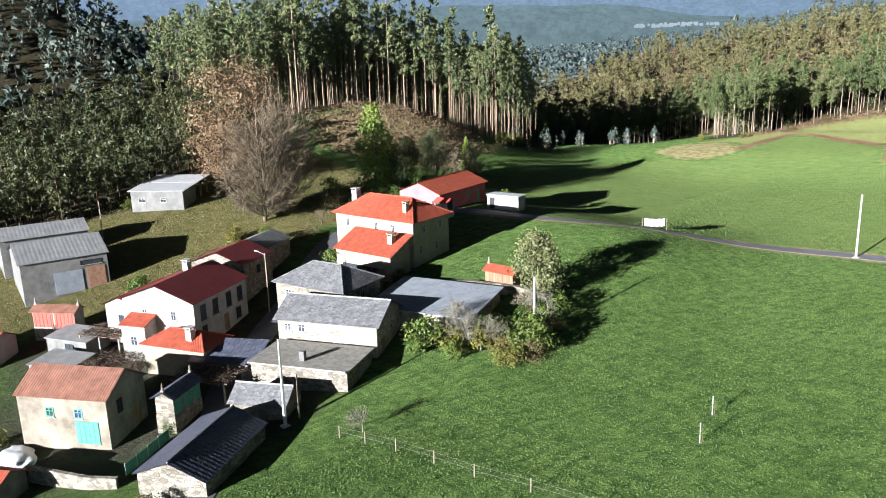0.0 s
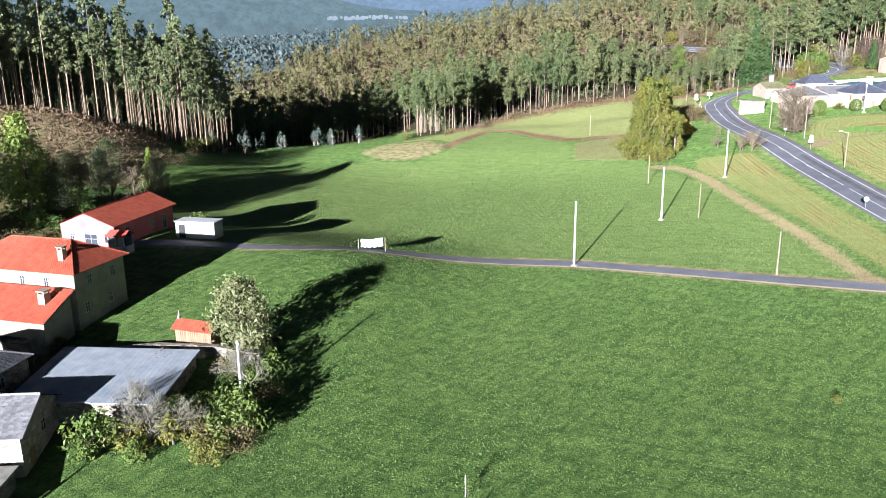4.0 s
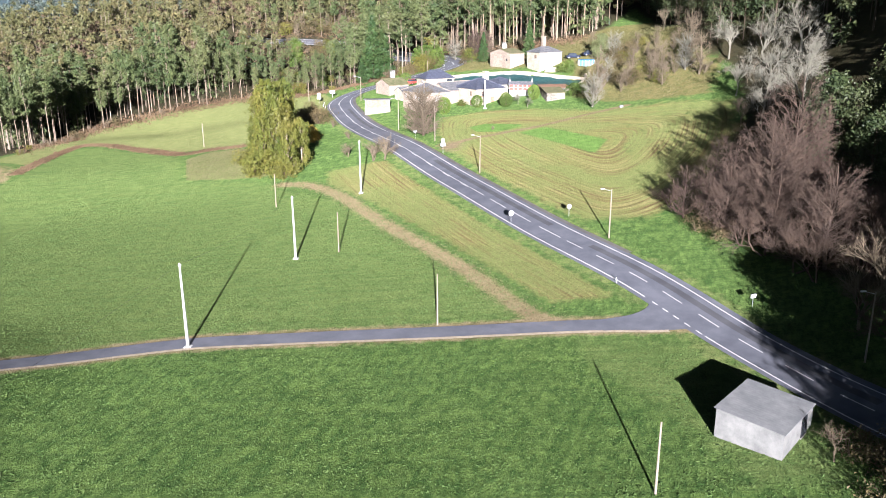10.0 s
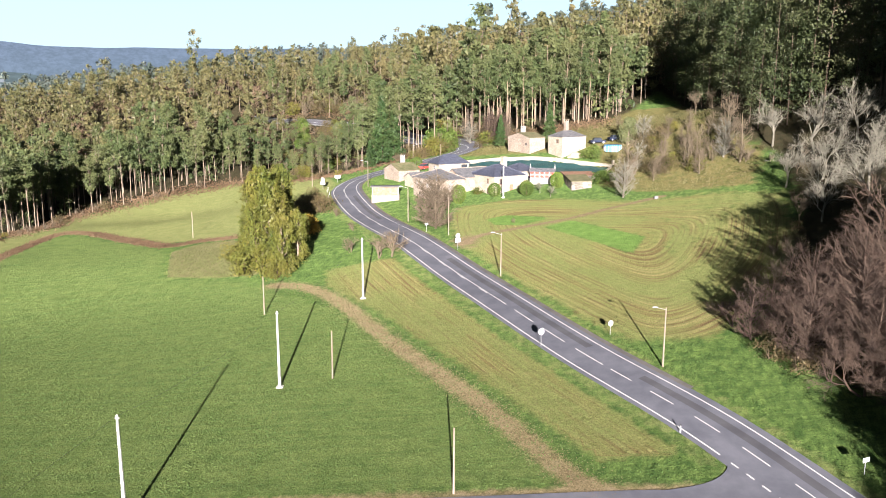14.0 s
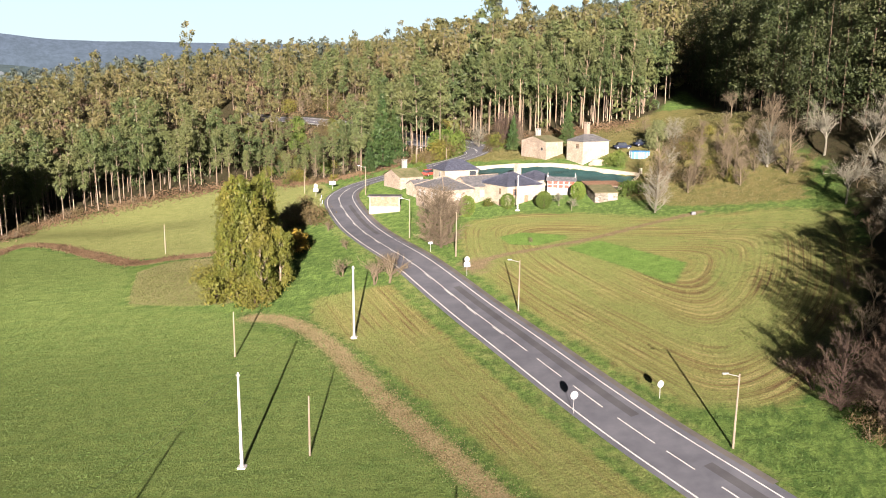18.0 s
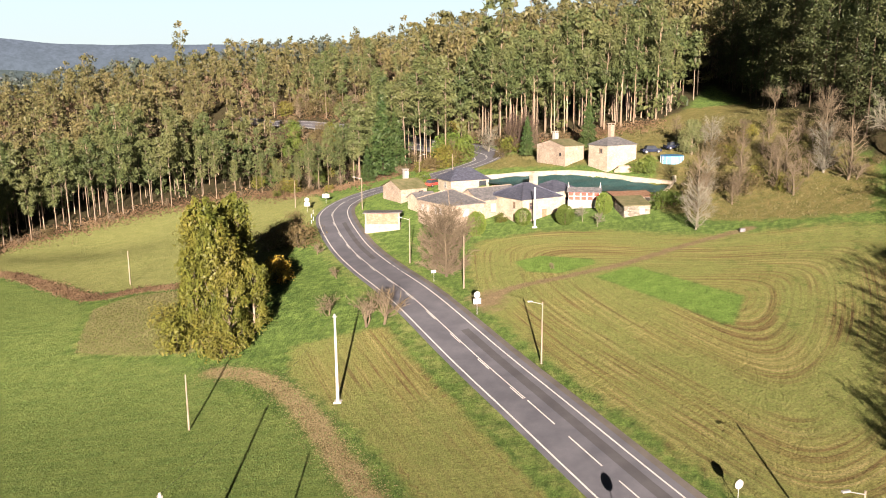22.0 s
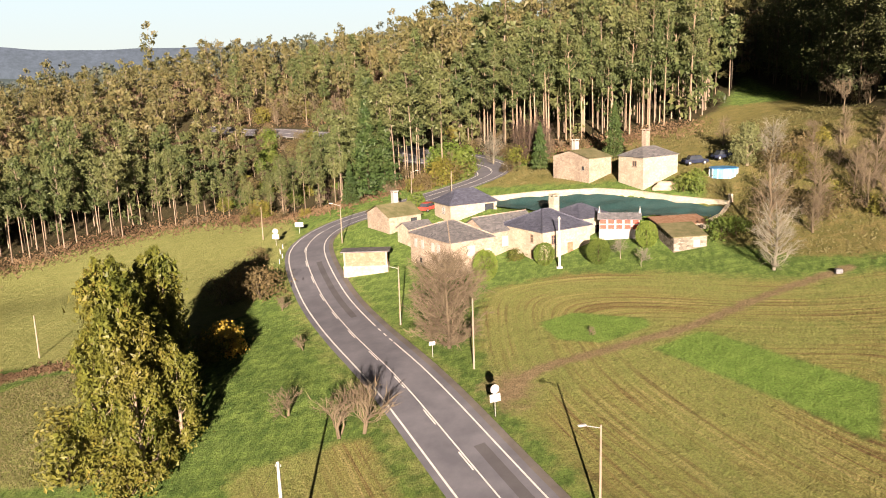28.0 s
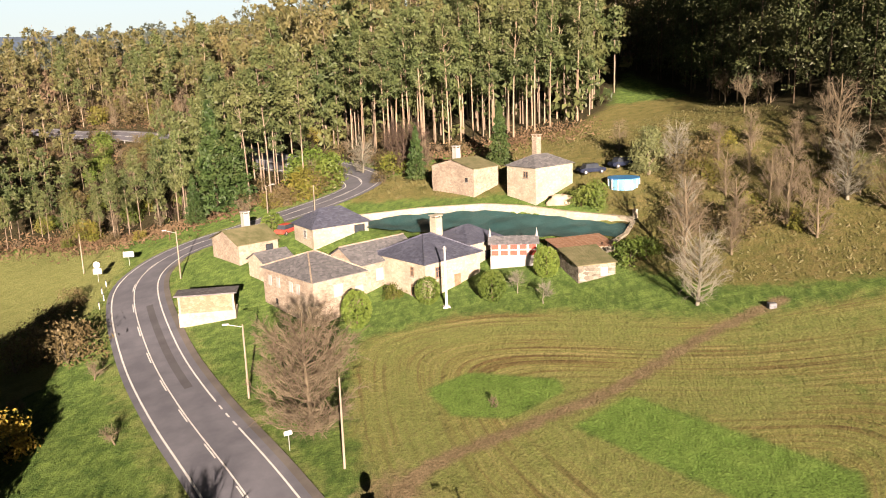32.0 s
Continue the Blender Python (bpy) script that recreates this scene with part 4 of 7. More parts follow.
def plant(kind, x, y, scale, label, category, group="", turn=None, pick=None, sink=0.1):
    name, kinds = kind
    k = int(rng.integers(len(kinds))) if pick is None else pick
    wood, crown = kinds[k]
    root = new(name)
    root.matrix_world = pose(x, y, hz(x, y) - sink, 0, 0, rng.uniform(0, 360) if turn is None else turn) @ Matrix.Diagonal((scale, scale, scale * rng.uniform(0.92, 1.08), 1))
    child(new("trunk", wood), root)
    if crown:
        child(new(crown.name.split(".")[0], crown), root)
    return tagged(root, label, category, group)


LANKYEUC = plant_kind("eucalyptus_tree", lambda r: eucalyptus(r, r.uniform(24, 30), 2300, 0.37, 2.4, 0.46, 12, 42), M["palebark"], M["euc"], 4, 140)
EUC = plant_kind("eucalyptus_tree", lambda r: eucalyptus(r, r.uniform(21, 27), 2000, 0.44, 2.6, 0.42, 10, 34), M["bark"], M["euc"], 6, 100)
YOUNGEUC = plant_kind("eucalyptus_tree", lambda r: broadleaf(r, 5.0, 1.3, 700, 0.2, 26, 0.05, 0.5), M["bark"], M["blueeuc"], 2, 150)
BARE = plant_kind("bare_tree", lambda r: bare_tree(r, 9.0, twigs=9), M["twig"], None, 3, 200)
REDBARE = plant_kind("bare_tree", lambda r: bare_tree(r, 9.0, 3, 0.60, 4, twigs=13, stems=2, start=0.2, trunk=0.13, fine=0.012), M["redtwig"], None, 3, 230)
FINEBARE = plant_kind("bare_tree", lambda r: upright_tree(r, 11.8, 5.1), M["twig"], None, 1, 240)
UPBARE = plant_kind("bare_tree", lambda r: upright_tree(r, 9.0, r.uniform(1.6, 2.6), 46, 5, 5), M["twig"], None, 3, 270)
REDUP = plant_kind("bare_tree", lambda r: upright_tree(r, 9.0, 1.7, 60, 6, 9), M["redtwig"], None, 2, 290)
COPSE = plant_kind("bare_tree", lambda r: upright_tree(r, 12.0, 4.2, 84, 7, 10), M["redtwig"], None, 2, 295)
PALEUP = plant_kind("bare_tree", lambda r: upright_tree(r, 9.0, 2.9, 60, 6, 6), M["paletwig"], None, 2, 280)
OVALBARE = plant_kind("bare_tree", lambda r: upright_tree(r, 12.0, 4.4), M["twig"], None, 1, 245)
SHRUB = plant_kind("leafless_shrub", lambda r: bare_tree(r, 5.5, 2, 0.75, 4, 0.14, trunk=0.07, twigs=8, stems=3), M["twig"], None, 3, 250)
PALEBARE = plant_kind("bare_tree", lambda r: bare_tree(r, 9.5, 3, 0.85, 4, twigs=18, trunk=0.19, fine=0.015), M["paletwig"], None, 3, 260)
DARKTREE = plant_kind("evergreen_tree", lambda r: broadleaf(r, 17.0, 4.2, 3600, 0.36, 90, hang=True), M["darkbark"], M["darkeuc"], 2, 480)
GREENTREE = plant_kind("evergreen_tree", lambda r: broadleaf(r, 15.0, 4.0, 3800, 0.32, 60, 0.06, 0.35), M["darkbark"], M["limeleaf"], 1, 490)


def flame_tree(rand, tall=16.0, wide=3.4, leaves=6500, size=0.34):
    """A dense evergreen of upright plumes round several leaders."""
    wood = [prism([(0, 0, 0), (0.1, 0.1, tall * 0.5), (0, 0.2, tall * 0.9)], [0.3, 0.2, 0.04], 6)]
    n = 46
    h = tall * rand.uniform(0.02, 0.86, n)
    r = wide * np.sqrt(np.clip(1.0 - (h / tall) ** 1.6, 0.02, 1)) * rand.uniform(0.35, 1.0, n)
    an = rand.uniform(0, math.tau, n)
    foot = np.stack([r * np.cos(an), r * np.sin(an), h], -1)
    rise = rand.uniform(1.6, 3.4, n)
    for q, up in zip(foot[:26], rise):
        wood.append(prism([q * (0.1, 0.1, 0.75), q * (0.7, 0.7, 0.95), q + (0, 0, up * 0.7)], [0.1, 0.07, 0.02], 3))
    pick = rand.integers(0, n, leaves)
    u = rand.uniform(0, 1, leaves)
    off = rand.normal(size=(leaves, 3)) * np.array([0.62, 0.62, 0.3]) * (1.15 - u)[:, None]
    p = foot[pick] + off + np.stack([0.12 * u * foot[pick, 0], 0.12 * u * foot[pick, 1], u * rise[pick]], -1)
    out = off + 0.35 * foot[pick] * (1, 1, 0) / wide + np.array([0, 0, 0.15])
    return wood, [sprays(p, size, rand, -1.3, out)]


POPLAR = plant_kind("evergreen_tree", lambda r: flame_tree(r, r.uniform(14.5, 17)), M["bark"], M["olive"], 3, 400)
SMALLTREE = plant_kind("small_tree", lambda r: broadleaf(r, 6.0, 2.5, 5200, 0.22, 44, 0.14, hang=True), M["bark"], M["sage"], 2, 420)
BROWNOAK = plant_kind("oak_tree", lambda r: broadleaf(r, 17.0, 6.2, 5200, 0.25, 90, 0.2), M["bark"], M["brown"], 2, 440)
GOLDEN = plant_kind("bush", lambda r: bush(r, 3.4, 1.7, 900, 0.18), M["darkbark"], M["yellow"], 1, 450)
BRAMBLE = plant_kind("bramble", lambda r: bush(r, 2.0, 1.7, 900, 0.14, True), M["twig"], M["thorn"], 2, 460)


def topiary(rand, tall=2.7, wide=1.25, leaves=1900, size=0.11):
    """A clipped bush: leaves packed on an egg-shaped shell, over a short stem."""
    d = rand.normal(size=(leaves, 3))
    d /= np.linalg.norm(d, axis=1)[:, None]
    p = d * np.array([wide, wide, tall / 2]) * (rand.uniform(0.82, 1.02, (leaves, 1))) + np.array([0, 0, tall * 0.5])
    return [prism([(0, 0, 0), (0, 0, tall * 0.7)], [0.12, 0.05], 5)], [leaf_cards(p, size, rand)]


LIMECONE = plant_kind("conifer", lambda r: conifer(r, 8.5, 2.6, 1800, 0.22), M["darkbark"], M["limeleaf"], 1, 475)
LIMEBUSH = plant_kind("bush", lambda r: topiary(r, 3.6, 1.5, 2200, 0.13), M["darkbark"], M["limeleaf"], 1, 472)
CLIPPED = plant_kind("clipped_bush", lambda r: topiary(r), M["darkbark"], M["leaf"], 2, 470)
BUSH = plant_kind("bush", lambda r: bush(r, 2.5, 1.5, 800, 0.17), M["darkbark"], M["leaf"], 3, 300)
OLIVEBUSH = plant_kind("bush", lambda r: bush(r, 2.6, 1.5, 800, 0.17), M["darkbark"], M["olive"], 2, 330)
CONIFER = plant_kind("conifer", lambda r: conifer(r, 11.0, 2.9, 3200, 0.24), M["darkbark"], M["pine"], 3, 360)


def forest(name, label, places, shapes, leaf_mats, seed, tall=1.0):
    """A wood of many trees joined into one object: shapes are (vertices, faces, material index) of whole trees."""
    rand = np.random.default_rng(seed)
    V, F, I, n = [], [], [], 0
    z = height(places[:, 0], places[:, 1]) - 0.3
    which = rand.integers(0, len(shapes), len(places))
    for (x, y), zz, w in zip(places, z, which):
        v, tri, idx = shapes[w]
        a, s = rand.uniform(0, math.tau), tall * rand.uniform(0.62, 1.12) * (1.3 if rand.uniform() < 0.05 else 1.0) * (1.0 - 0.2 * float(step(-x, 20, 80))) * (1 - 0.72 * float(bell(x, y, *LOW_GULLY)))
        c, sn = math.cos(a) * s, math.sin(a) * s
        V.append(np.stack([v[:, 0] * c - v[:, 1] * sn + x, v[:, 0] * sn + v[:, 1] * c + y, v[:, 2] * s * rand.uniform(0.9, 1.1) + zz], -1))
        F.append(tri + n)
        I.append(idx)
        n += len(v)
    V, F, I = np.concatenate(V).astype(np.float32), np.concatenate(F).astype(np.int32), np.concatenate(I).astype(np.int32)
    me = bpy.data.meshes.new(name)
    me.vertices.add(len(V))
    me.vertices.foreach_set("co", V.ravel())
    me.loops.add(len(F) * 3)
    me.loops.foreach_set("vertex_index", F.ravel())
    me.polygons.add(len(F))
    me.polygons.foreach_set("loop_start", np.arange(0, len(F) * 3, 3, dtype=np.int32))
    for m in leaf_mats:
        me.materials.append(m)
    me.polygons.foreach_set("material_index", I)
    me.update()
    me.validate()
    return tagged(new(name, me), label, "forest", kind="stuff")


def whole(make, seed, wood_index=0, leaf_index=1):
    rand = np.random.default_rng(seed)
    got = make(rand)
    wood, crown = got if isinstance(got, tuple) else (got, None)
    v, f, idx, n = [], [], [], 0
    for pieces, k in ((wood, wood_index), (crown or [], leaf_index)):
        for pv, pf in pieces:
            v.append(np.asarray(pv, float))
            for q in pf:
                for t in range(1, len(q) - 1):
                    f.append((q[0] + n, q[t] + n, q[t + 1] + n))
                    idx.append(k)
            n += len(pv)
    return np.concatenate(v), np.array(f), np.array(idx)


def scatter(poly, spacing, seed, keep=None, limit=None, box_to=None):
    """Places on a shaken grid inside a polygon, cut to a box."""
    rand = np.random.default_rng(seed)
    p = np.array(poly)
    lo, hi = p.min(0), p.max(0)
    if box_to:
        lo, hi = np.maximum(lo, box_to[:2]), np.minimum(hi, box_to[2:])
    x, y = np.meshgrid(np.arange(lo[0], hi[0], spacing), np.arange(lo[1], hi[1], spacing))
    x = x.ravel() + rand.uniform(-0.45, 0.45, x.size) * spacing
    y = y.ravel() + rand.uniform(-0.45, 0.45, y.size) * spacing
    ok = inside(x, y, poly)
    if keep is not None:
        ok &= keep(x, y)
    q = np.c_[x, y][ok]
    if limit and len(q) > limit:
        q = q[rand.permutation(len(q))[:limit]]
    return q


TALL = [whole(lambda r: eucalyptus(r, r.uniform(17, 26), 620, 0.68, r.uniform(1.9, 3.3), r.uniform(0.2, 0.45), 2, 24, 4), 500 + k) for k in range(9)]
TALL += [whole(lambda r: broadleaf(r, r.uniform(11, 15), 3.8, 330, 0.95, 22, 0.1), 600 + k) for k in range(2)]
DENSE = [whole(lambda r: eucalyptus(r, r.uniform(24, 33), 1700, 0.36, 3.6, 0.1, 2, 56, 4), 640 + k) for k in range(3)]
LANKY = [whole(lambda r: eucalyptus(r, r.uniform(36, 46), 620, 0.70, r.uniform(2.0, 2.7), r.uniform(0.42, 0.6), 2, 30, 4), 540 + k) for k in range(6)]
HILL = [whole(lambda r: eucalyptus(r, r.uniform(14, 26), 290, 0.95, r.uniform(2.0, 3.8), r.uniform(0.06, 0.36), 0, 18, 3), 560 + k) for k in range(9)]
HILL += [whole(lambda r: broadleaf(r, r.uniform(10, 15), 4.2, 240, 1.1, 18, 0.1), 610 + k) for k in range(2)] + [whole(lambda r: broadleaf(r, r.uniform(8, 13), 3.6, 240, 0.9, 18, 0.1), 620 + k, 0, 2) for k in range(4)]
PLANTATION = [whole(lambda r: eucalyptus(r, r.uniform(15, 19), 420, 0.62, r.uniform(1.9, 2.6), r.uniform(0.2, 0.3), 0, 22, 3), 660 + k) for k in range(6)]
FAR = [whole(lambda r: eucalyptus(r, r.uniform(15, 23), 70, 1.9, 3.4, 0.08, 0, 12, 3), 520 + k) for k in range(5)]
CANOPY = [whole(lambda r: eucalyptus(r, r.uniform(14, 22), 90, 3.2, 9.0, 0.0, 0, 16, 2), 580 + k) for k in range(4)]
away = lambda d: (lambda x, y: (polyline_distance(x, y, MAIN_ROAD) > d) & ~inside(x, y, CLEARING))


def near_edge(poly, d):
    return lambda x, y: (polyline_distance(x, y, poly) < d) & away(7)(x, y)


EDGE_WEST = WOOD_WEST[1:22]
EDGE_VILLAGE = WOOD_VILLAGE[1:10]
EDGE_EAST = WOOD_EAST[:11]
for q in scatter(WOOD_WEST, 4.6, 11, near_edge(EDGE_WEST, 8), 190, (-210, 60, 70, 300)):
    plant(LANKYEUC if q[0] > -15 else EUC, *q, rng.uniform(0.72, 1.0) * (1 - 0.72 * float(bell(q[0], q[1], *LOW_GULLY))) * (1.0 - 0.16 * float(step(-q[0], 20, 80))), "tall slender eucalyptus with pale trunk at the wood's edge", "tree", "eucalyptus at the wood's edge")


for q in scatter(WOOD_WEST, 4.4, 17, lambda x, y: (polyline_distance(x, y, EDGE_WEST) > 6) & (polyline_distance(x, y, EDGE_WEST) < 15) & away(7)(x, y), 60, (-14, 245, 58, 320)):
    plant(LANKYEUC, *q, rng.uniform(0.75, 1.02), "tall slender eucalyptus in the wood above the hamlet", "tree", "eucalyptus above the hamlet")


def band(poly, a, b):
    return lambda x, y: (polyline_distance(x, y, poly) >= a) & (polyline_distance(x, y, poly) < b) & away(7)(x, y)


forest("forest", "eucalyptus wood behind the meadow's edge", scatter(WOOD_WEST, 4.3, 12, band(EDGE_WEST, 6, 34), 950, (-260, 60, 110, 330)), TALL, [M["bark"], M["euc"]], 13)
forest("forest", "eucalyptus wood climbing the hillside", scatter(WOOD_WEST, 6.5, 22, lambda x, y: band(EDGE_WEST, 34, 420)(x, y) & away(12)(x, y), 2150, (-330, 90, 260, 480)), HILL, [M["bark"], M["hilleuc"], M["brownwood"]], 23)
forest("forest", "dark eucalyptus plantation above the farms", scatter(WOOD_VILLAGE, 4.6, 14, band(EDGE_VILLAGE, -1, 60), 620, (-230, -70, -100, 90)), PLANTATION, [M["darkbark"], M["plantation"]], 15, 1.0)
forest("forest", "tall slender eucalyptus behind the felled clearing", scatter(WOOD_MOUND, 3.5, 31, away(7), 480), LANKY, [M["palebark"], M["moundeuc"]], 32, 1.0)
# Heightened and mostly out of view: added to shade the slope beyond.
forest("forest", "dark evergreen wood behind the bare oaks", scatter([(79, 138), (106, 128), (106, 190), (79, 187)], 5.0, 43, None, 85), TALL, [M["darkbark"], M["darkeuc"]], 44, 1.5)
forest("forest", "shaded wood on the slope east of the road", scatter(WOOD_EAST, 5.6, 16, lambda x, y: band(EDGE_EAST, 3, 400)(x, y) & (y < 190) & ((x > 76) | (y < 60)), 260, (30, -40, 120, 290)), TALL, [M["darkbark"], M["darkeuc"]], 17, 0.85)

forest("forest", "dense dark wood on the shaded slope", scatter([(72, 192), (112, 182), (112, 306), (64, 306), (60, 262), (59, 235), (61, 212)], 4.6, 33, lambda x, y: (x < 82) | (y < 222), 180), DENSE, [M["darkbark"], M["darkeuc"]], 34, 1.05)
distant = lambda x, y: np.hypot(x, y - 60) > 230
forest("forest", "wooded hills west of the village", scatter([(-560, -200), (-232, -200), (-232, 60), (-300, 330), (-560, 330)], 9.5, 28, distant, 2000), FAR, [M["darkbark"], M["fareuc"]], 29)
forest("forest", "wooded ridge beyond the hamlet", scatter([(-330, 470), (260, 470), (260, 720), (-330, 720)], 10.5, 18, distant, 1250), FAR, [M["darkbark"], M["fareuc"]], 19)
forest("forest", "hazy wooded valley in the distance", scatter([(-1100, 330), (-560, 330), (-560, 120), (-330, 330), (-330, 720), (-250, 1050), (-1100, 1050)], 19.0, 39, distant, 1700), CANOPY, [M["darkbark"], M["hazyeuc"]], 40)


# ---- buildings ----
def roof_plane(bm, e0, e1, r1, r0, wave=0.3, amp=0.035, thick=0.09):
    """A ridged roof slope between an eave e0-e1 and a ridge r0-r1, with its underside."""
    e0, e1, r0, r1 = (Vector(v) for v in (e0, e1, r0, r1))
    n = max(2, int((e1 - e0).length / (wave / 2)))
    up = ((e1 - e0).cross((r0 + r1) / 2 - e0)).normalized()
    rows = []
    for k in range(n + 1):
        u = k / n
        lift = up * (amp if k % 2 else 0.0)
        a, b = e0.lerp(e1, u) + lift, r0.lerp(r1, u) + lift
        rows.append((bm.verts.new(a), bm.verts.new(b), bm.verts.new(a - up * thick), bm.verts.new(b - up * thick)))
    for p, q in zip(rows, rows[1:]):
        for f in ((p[0], q[0], q[1], p[1]), (p[2], p[3], q[3], q[2]), (p[0], p[2], q[2], q[0]), (p[1], q[1], q[3], p[3])):
            try:
                bm.faces.new(f)
            except ValueError:
                pass


def house(name, label, cx, cy, yaw, w, d, base, eave, rise, roof="gable", wall="stone", tiles="clay", over=0.35, windows=(), chimneys=(), wave=0.3, low=0.0, category="house", ridge_label="", sink=1.2, caps=None):
    """A building about its centre: w along its ridge, d across; heights above base."""
    root = empty(name, cx, cy, base, yaw)
    hw, hd = w / 2, d / 2
    bm = bmesh.new()
    if roof == "shed":
        back = eave + rise
        pts = [(-hw, -hd, -sink), (hw, -hd, -sink), (hw, hd, -sink), (-hw, hd, -sink), (-hw, -hd, eave), (hw, -hd, eave), (hw, hd, back), (-hw, hd, back)]
        v = [bm.verts.new(p) for p in pts]
        for f in ((0, 1, 5, 4), (1, 2, 6, 5), (2, 3, 7, 6), (3, 0, 4, 7), (4, 5, 6, 7)):
            bm.faces.new([v[i] for i in f])
    elif roof == "gable":
        pts = [(-hw, -hd, -sink), (hw, -hd, -sink), (hw, hd, -sink), (-hw, hd, -sink), (-hw, -hd, eave), (hw, -hd, eave), (hw, hd, eave), (-hw, hd, eave), (-hw, 0, eave + rise), (hw, 0, eave + rise)]
        v = [bm.verts.new(p) for p in pts]
        for f in ((0, 1, 5, 4), (2, 3, 7, 6), (1, 2, 6, 9, 5), (3, 0, 4, 8, 7), (4, 5, 9, 8), (6, 7, 8, 9)):
            bm.faces.new([v[i] for i in f])
    else:
        box(bm, (-hw, -hd, -sink), (hw, hd, eave))
    part("wall", bm, M[wall], root)
    amp = 0.012 if "slate" in tiles or tiles in ("mossroof", "fibre", "bluefibre") else 0.035
    bm = bmesh.new()
    o, sl = over, rise / hd if roof != "shed" else rise / d
    t = 0.06
    ridge = None
    if roof == "gable":
        for s in (-1, 1):
            a, b = (-hw - o) * -s, (hw + o) * -s
            ez, rz = eave - o * sl + t, eave + rise + t
            roof_plane(bm, (a * 1, s * (hd + o), ez), (b, s * (hd + o), ez), (b, 0, rz), (a, 0, rz), wave, amp)
        ridge = [((-hw - o, 0, rz), (hw + o, 0, rz))]
    elif roof == "hip":
        run = min(hd, hw)
        rl = max(hw - run * 0.85, 0.02)
        ez, rz = eave - o * sl + t, eave + rise + t
        c = [(-hw - o, -hd - o, ez), (hw + o, -hd - o, ez), (hw + o, hd + o, ez), (-hw - o, hd + o, ez)]
        r0, r1 = (-rl, 0, rz), (rl, 0, rz)
        roof_plane(bm, c[0], c[1], r1, r0, wave, amp)
        roof_plane(bm, c[1], c[2], r1, r1, wave, amp)
        roof_plane(bm, c[2], c[3], r0, r1, wave, amp)
        roof_plane(bm, c[3], c[0], r0, r0, wave, amp)
        ridge = [(r0, r1), (c[0], r0), (c[3], r0), (c[1], r1), (c[2], r1)]
    elif roof == "shed":
        roof_plane(bm, (-hw - o, -hd - o, eave - o * sl + t), (hw + o, -hd - o, eave - o * sl + t), (hw + o, hd + o, eave + rise + o * sl + t), (-hw - o, hd + o, eave + rise + o * sl + t), wave, amp)
    else:
        box(bm, (-hw - o, -hd - o, eave), (hw + o, hd + o, eave + 0.18))
    roof_ob = part("roof", bm, M[tiles], root)
    if ridge and caps:
        bm = bmesh.new()
        for a, b in ridge:
            tube(bm, Vector(a) + Vector((0, 0, 0.03)), Vector(b) + Vector((0, 0, 0.03)), 0.1, 0.1, 6)
        part("ridge_cap", bm, M[caps], roof_ob)
    faces = {"f": (Vector((1, 0, 0)), Vector((0, -1, 0)), hd), "b": (Vector((-1, 0, 0)), Vector((0, 1, 0)), hd), "r": (Vector((0, 1, 0)), Vector((1, 0, 0)), hw), "l": (Vector((0, -1, 0)), Vector((-1, 0, 0)), hw)}
    for side, u, z, ww, wh, *look_of in windows:
        ax, out, dist = faces[side]
        kind = look_of[0] if look_of else "white"
        m = Matrix(((ax.x, out.x, 0, ax.x * u + out.x * dist), (ax.y, out.y, 0, ax.y * u + out.y * dist), (0, 0, 1, z), (0, 0, 0, 1)))
        door = kind.startswith("door")
        bm = bmesh.new()
        if door:
            box(bm, (-ww / 2, -0.05, 0), (ww / 2, 0.05, wh), m)
            leaf_mat = M[kind[5:] or "timber"]
            door_ob = part("door", bm, leaf_mat, root)
            n = max(2, int(ww / 0.5))
            for k in range(n):
                bm = bmesh.new()
                box(bm, (-ww / 2 + k * ww / n + 0.02, 0.05, 0.04), (-ww / 2 + (k + 1) * ww / n - 0.02, 0.075, wh - 0.04), m)
                part("plank", bm, leaf_mat, door_ob)
            continue
        fr = 0.09
        for lo, hi in (((-ww / 2, -0.02, 0), (-ww / 2 + fr, 0.06, wh)), ((ww / 2 - fr, -0.02, 0), (ww / 2, 0.06, wh)), ((-ww / 2 + fr, -0.02, 0), (ww / 2 - fr, 0.06, fr)),
                       ((-ww / 2 + fr, -0.02, wh - fr), (ww / 2 - fr, 0.06, wh)), ((-0.03, -0.02, fr), (0.03, 0.05, wh - fr)), ((-ww / 2 + fr, -0.02, wh * 0.6), (-0.03, 0.05, wh * 0.6 + 0.05)), ((0.03, -0.02, wh * 0.6), (ww / 2 - fr, 0.05, wh * 0.6 + 0.05))):
            box(bm, lo, hi)
        bmesh.ops.transform(bm, matrix=m, verts=bm.verts)
        frame_ob = part("window", bm, M[{"white": "white"}.get(kind, kind)], root)
        bm = bmesh.new()
        box(bm, (-ww / 2 + 0.02, -0.03, 0.02), (ww / 2 - 0.02, 0.012, wh - 0.02), m)
        part("pane", bm, M["glass"], frame_ob)
        bm = bmesh.new()
        box(bm, (-ww / 2 - 0.12, 0.0, -0.12), (ww / 2 + 0.12, 0.12, -0.004), m)
        part("sill", bm, M["concrete"], frame_ob)
    for x, y, size, top, mat in chimneys:
        bm = bmesh.new()
        box(bm, (x - size / 2, y - size / 2, eave - 0.2), (x + size / 2, y + size / 2, top))
        box(bm, (x - size / 2 - 0.1, y - size / 2 - 0.1, top + 0.25), (x + size / 2 + 0.1, y + size / 2 + 0.1, top + 0.37))
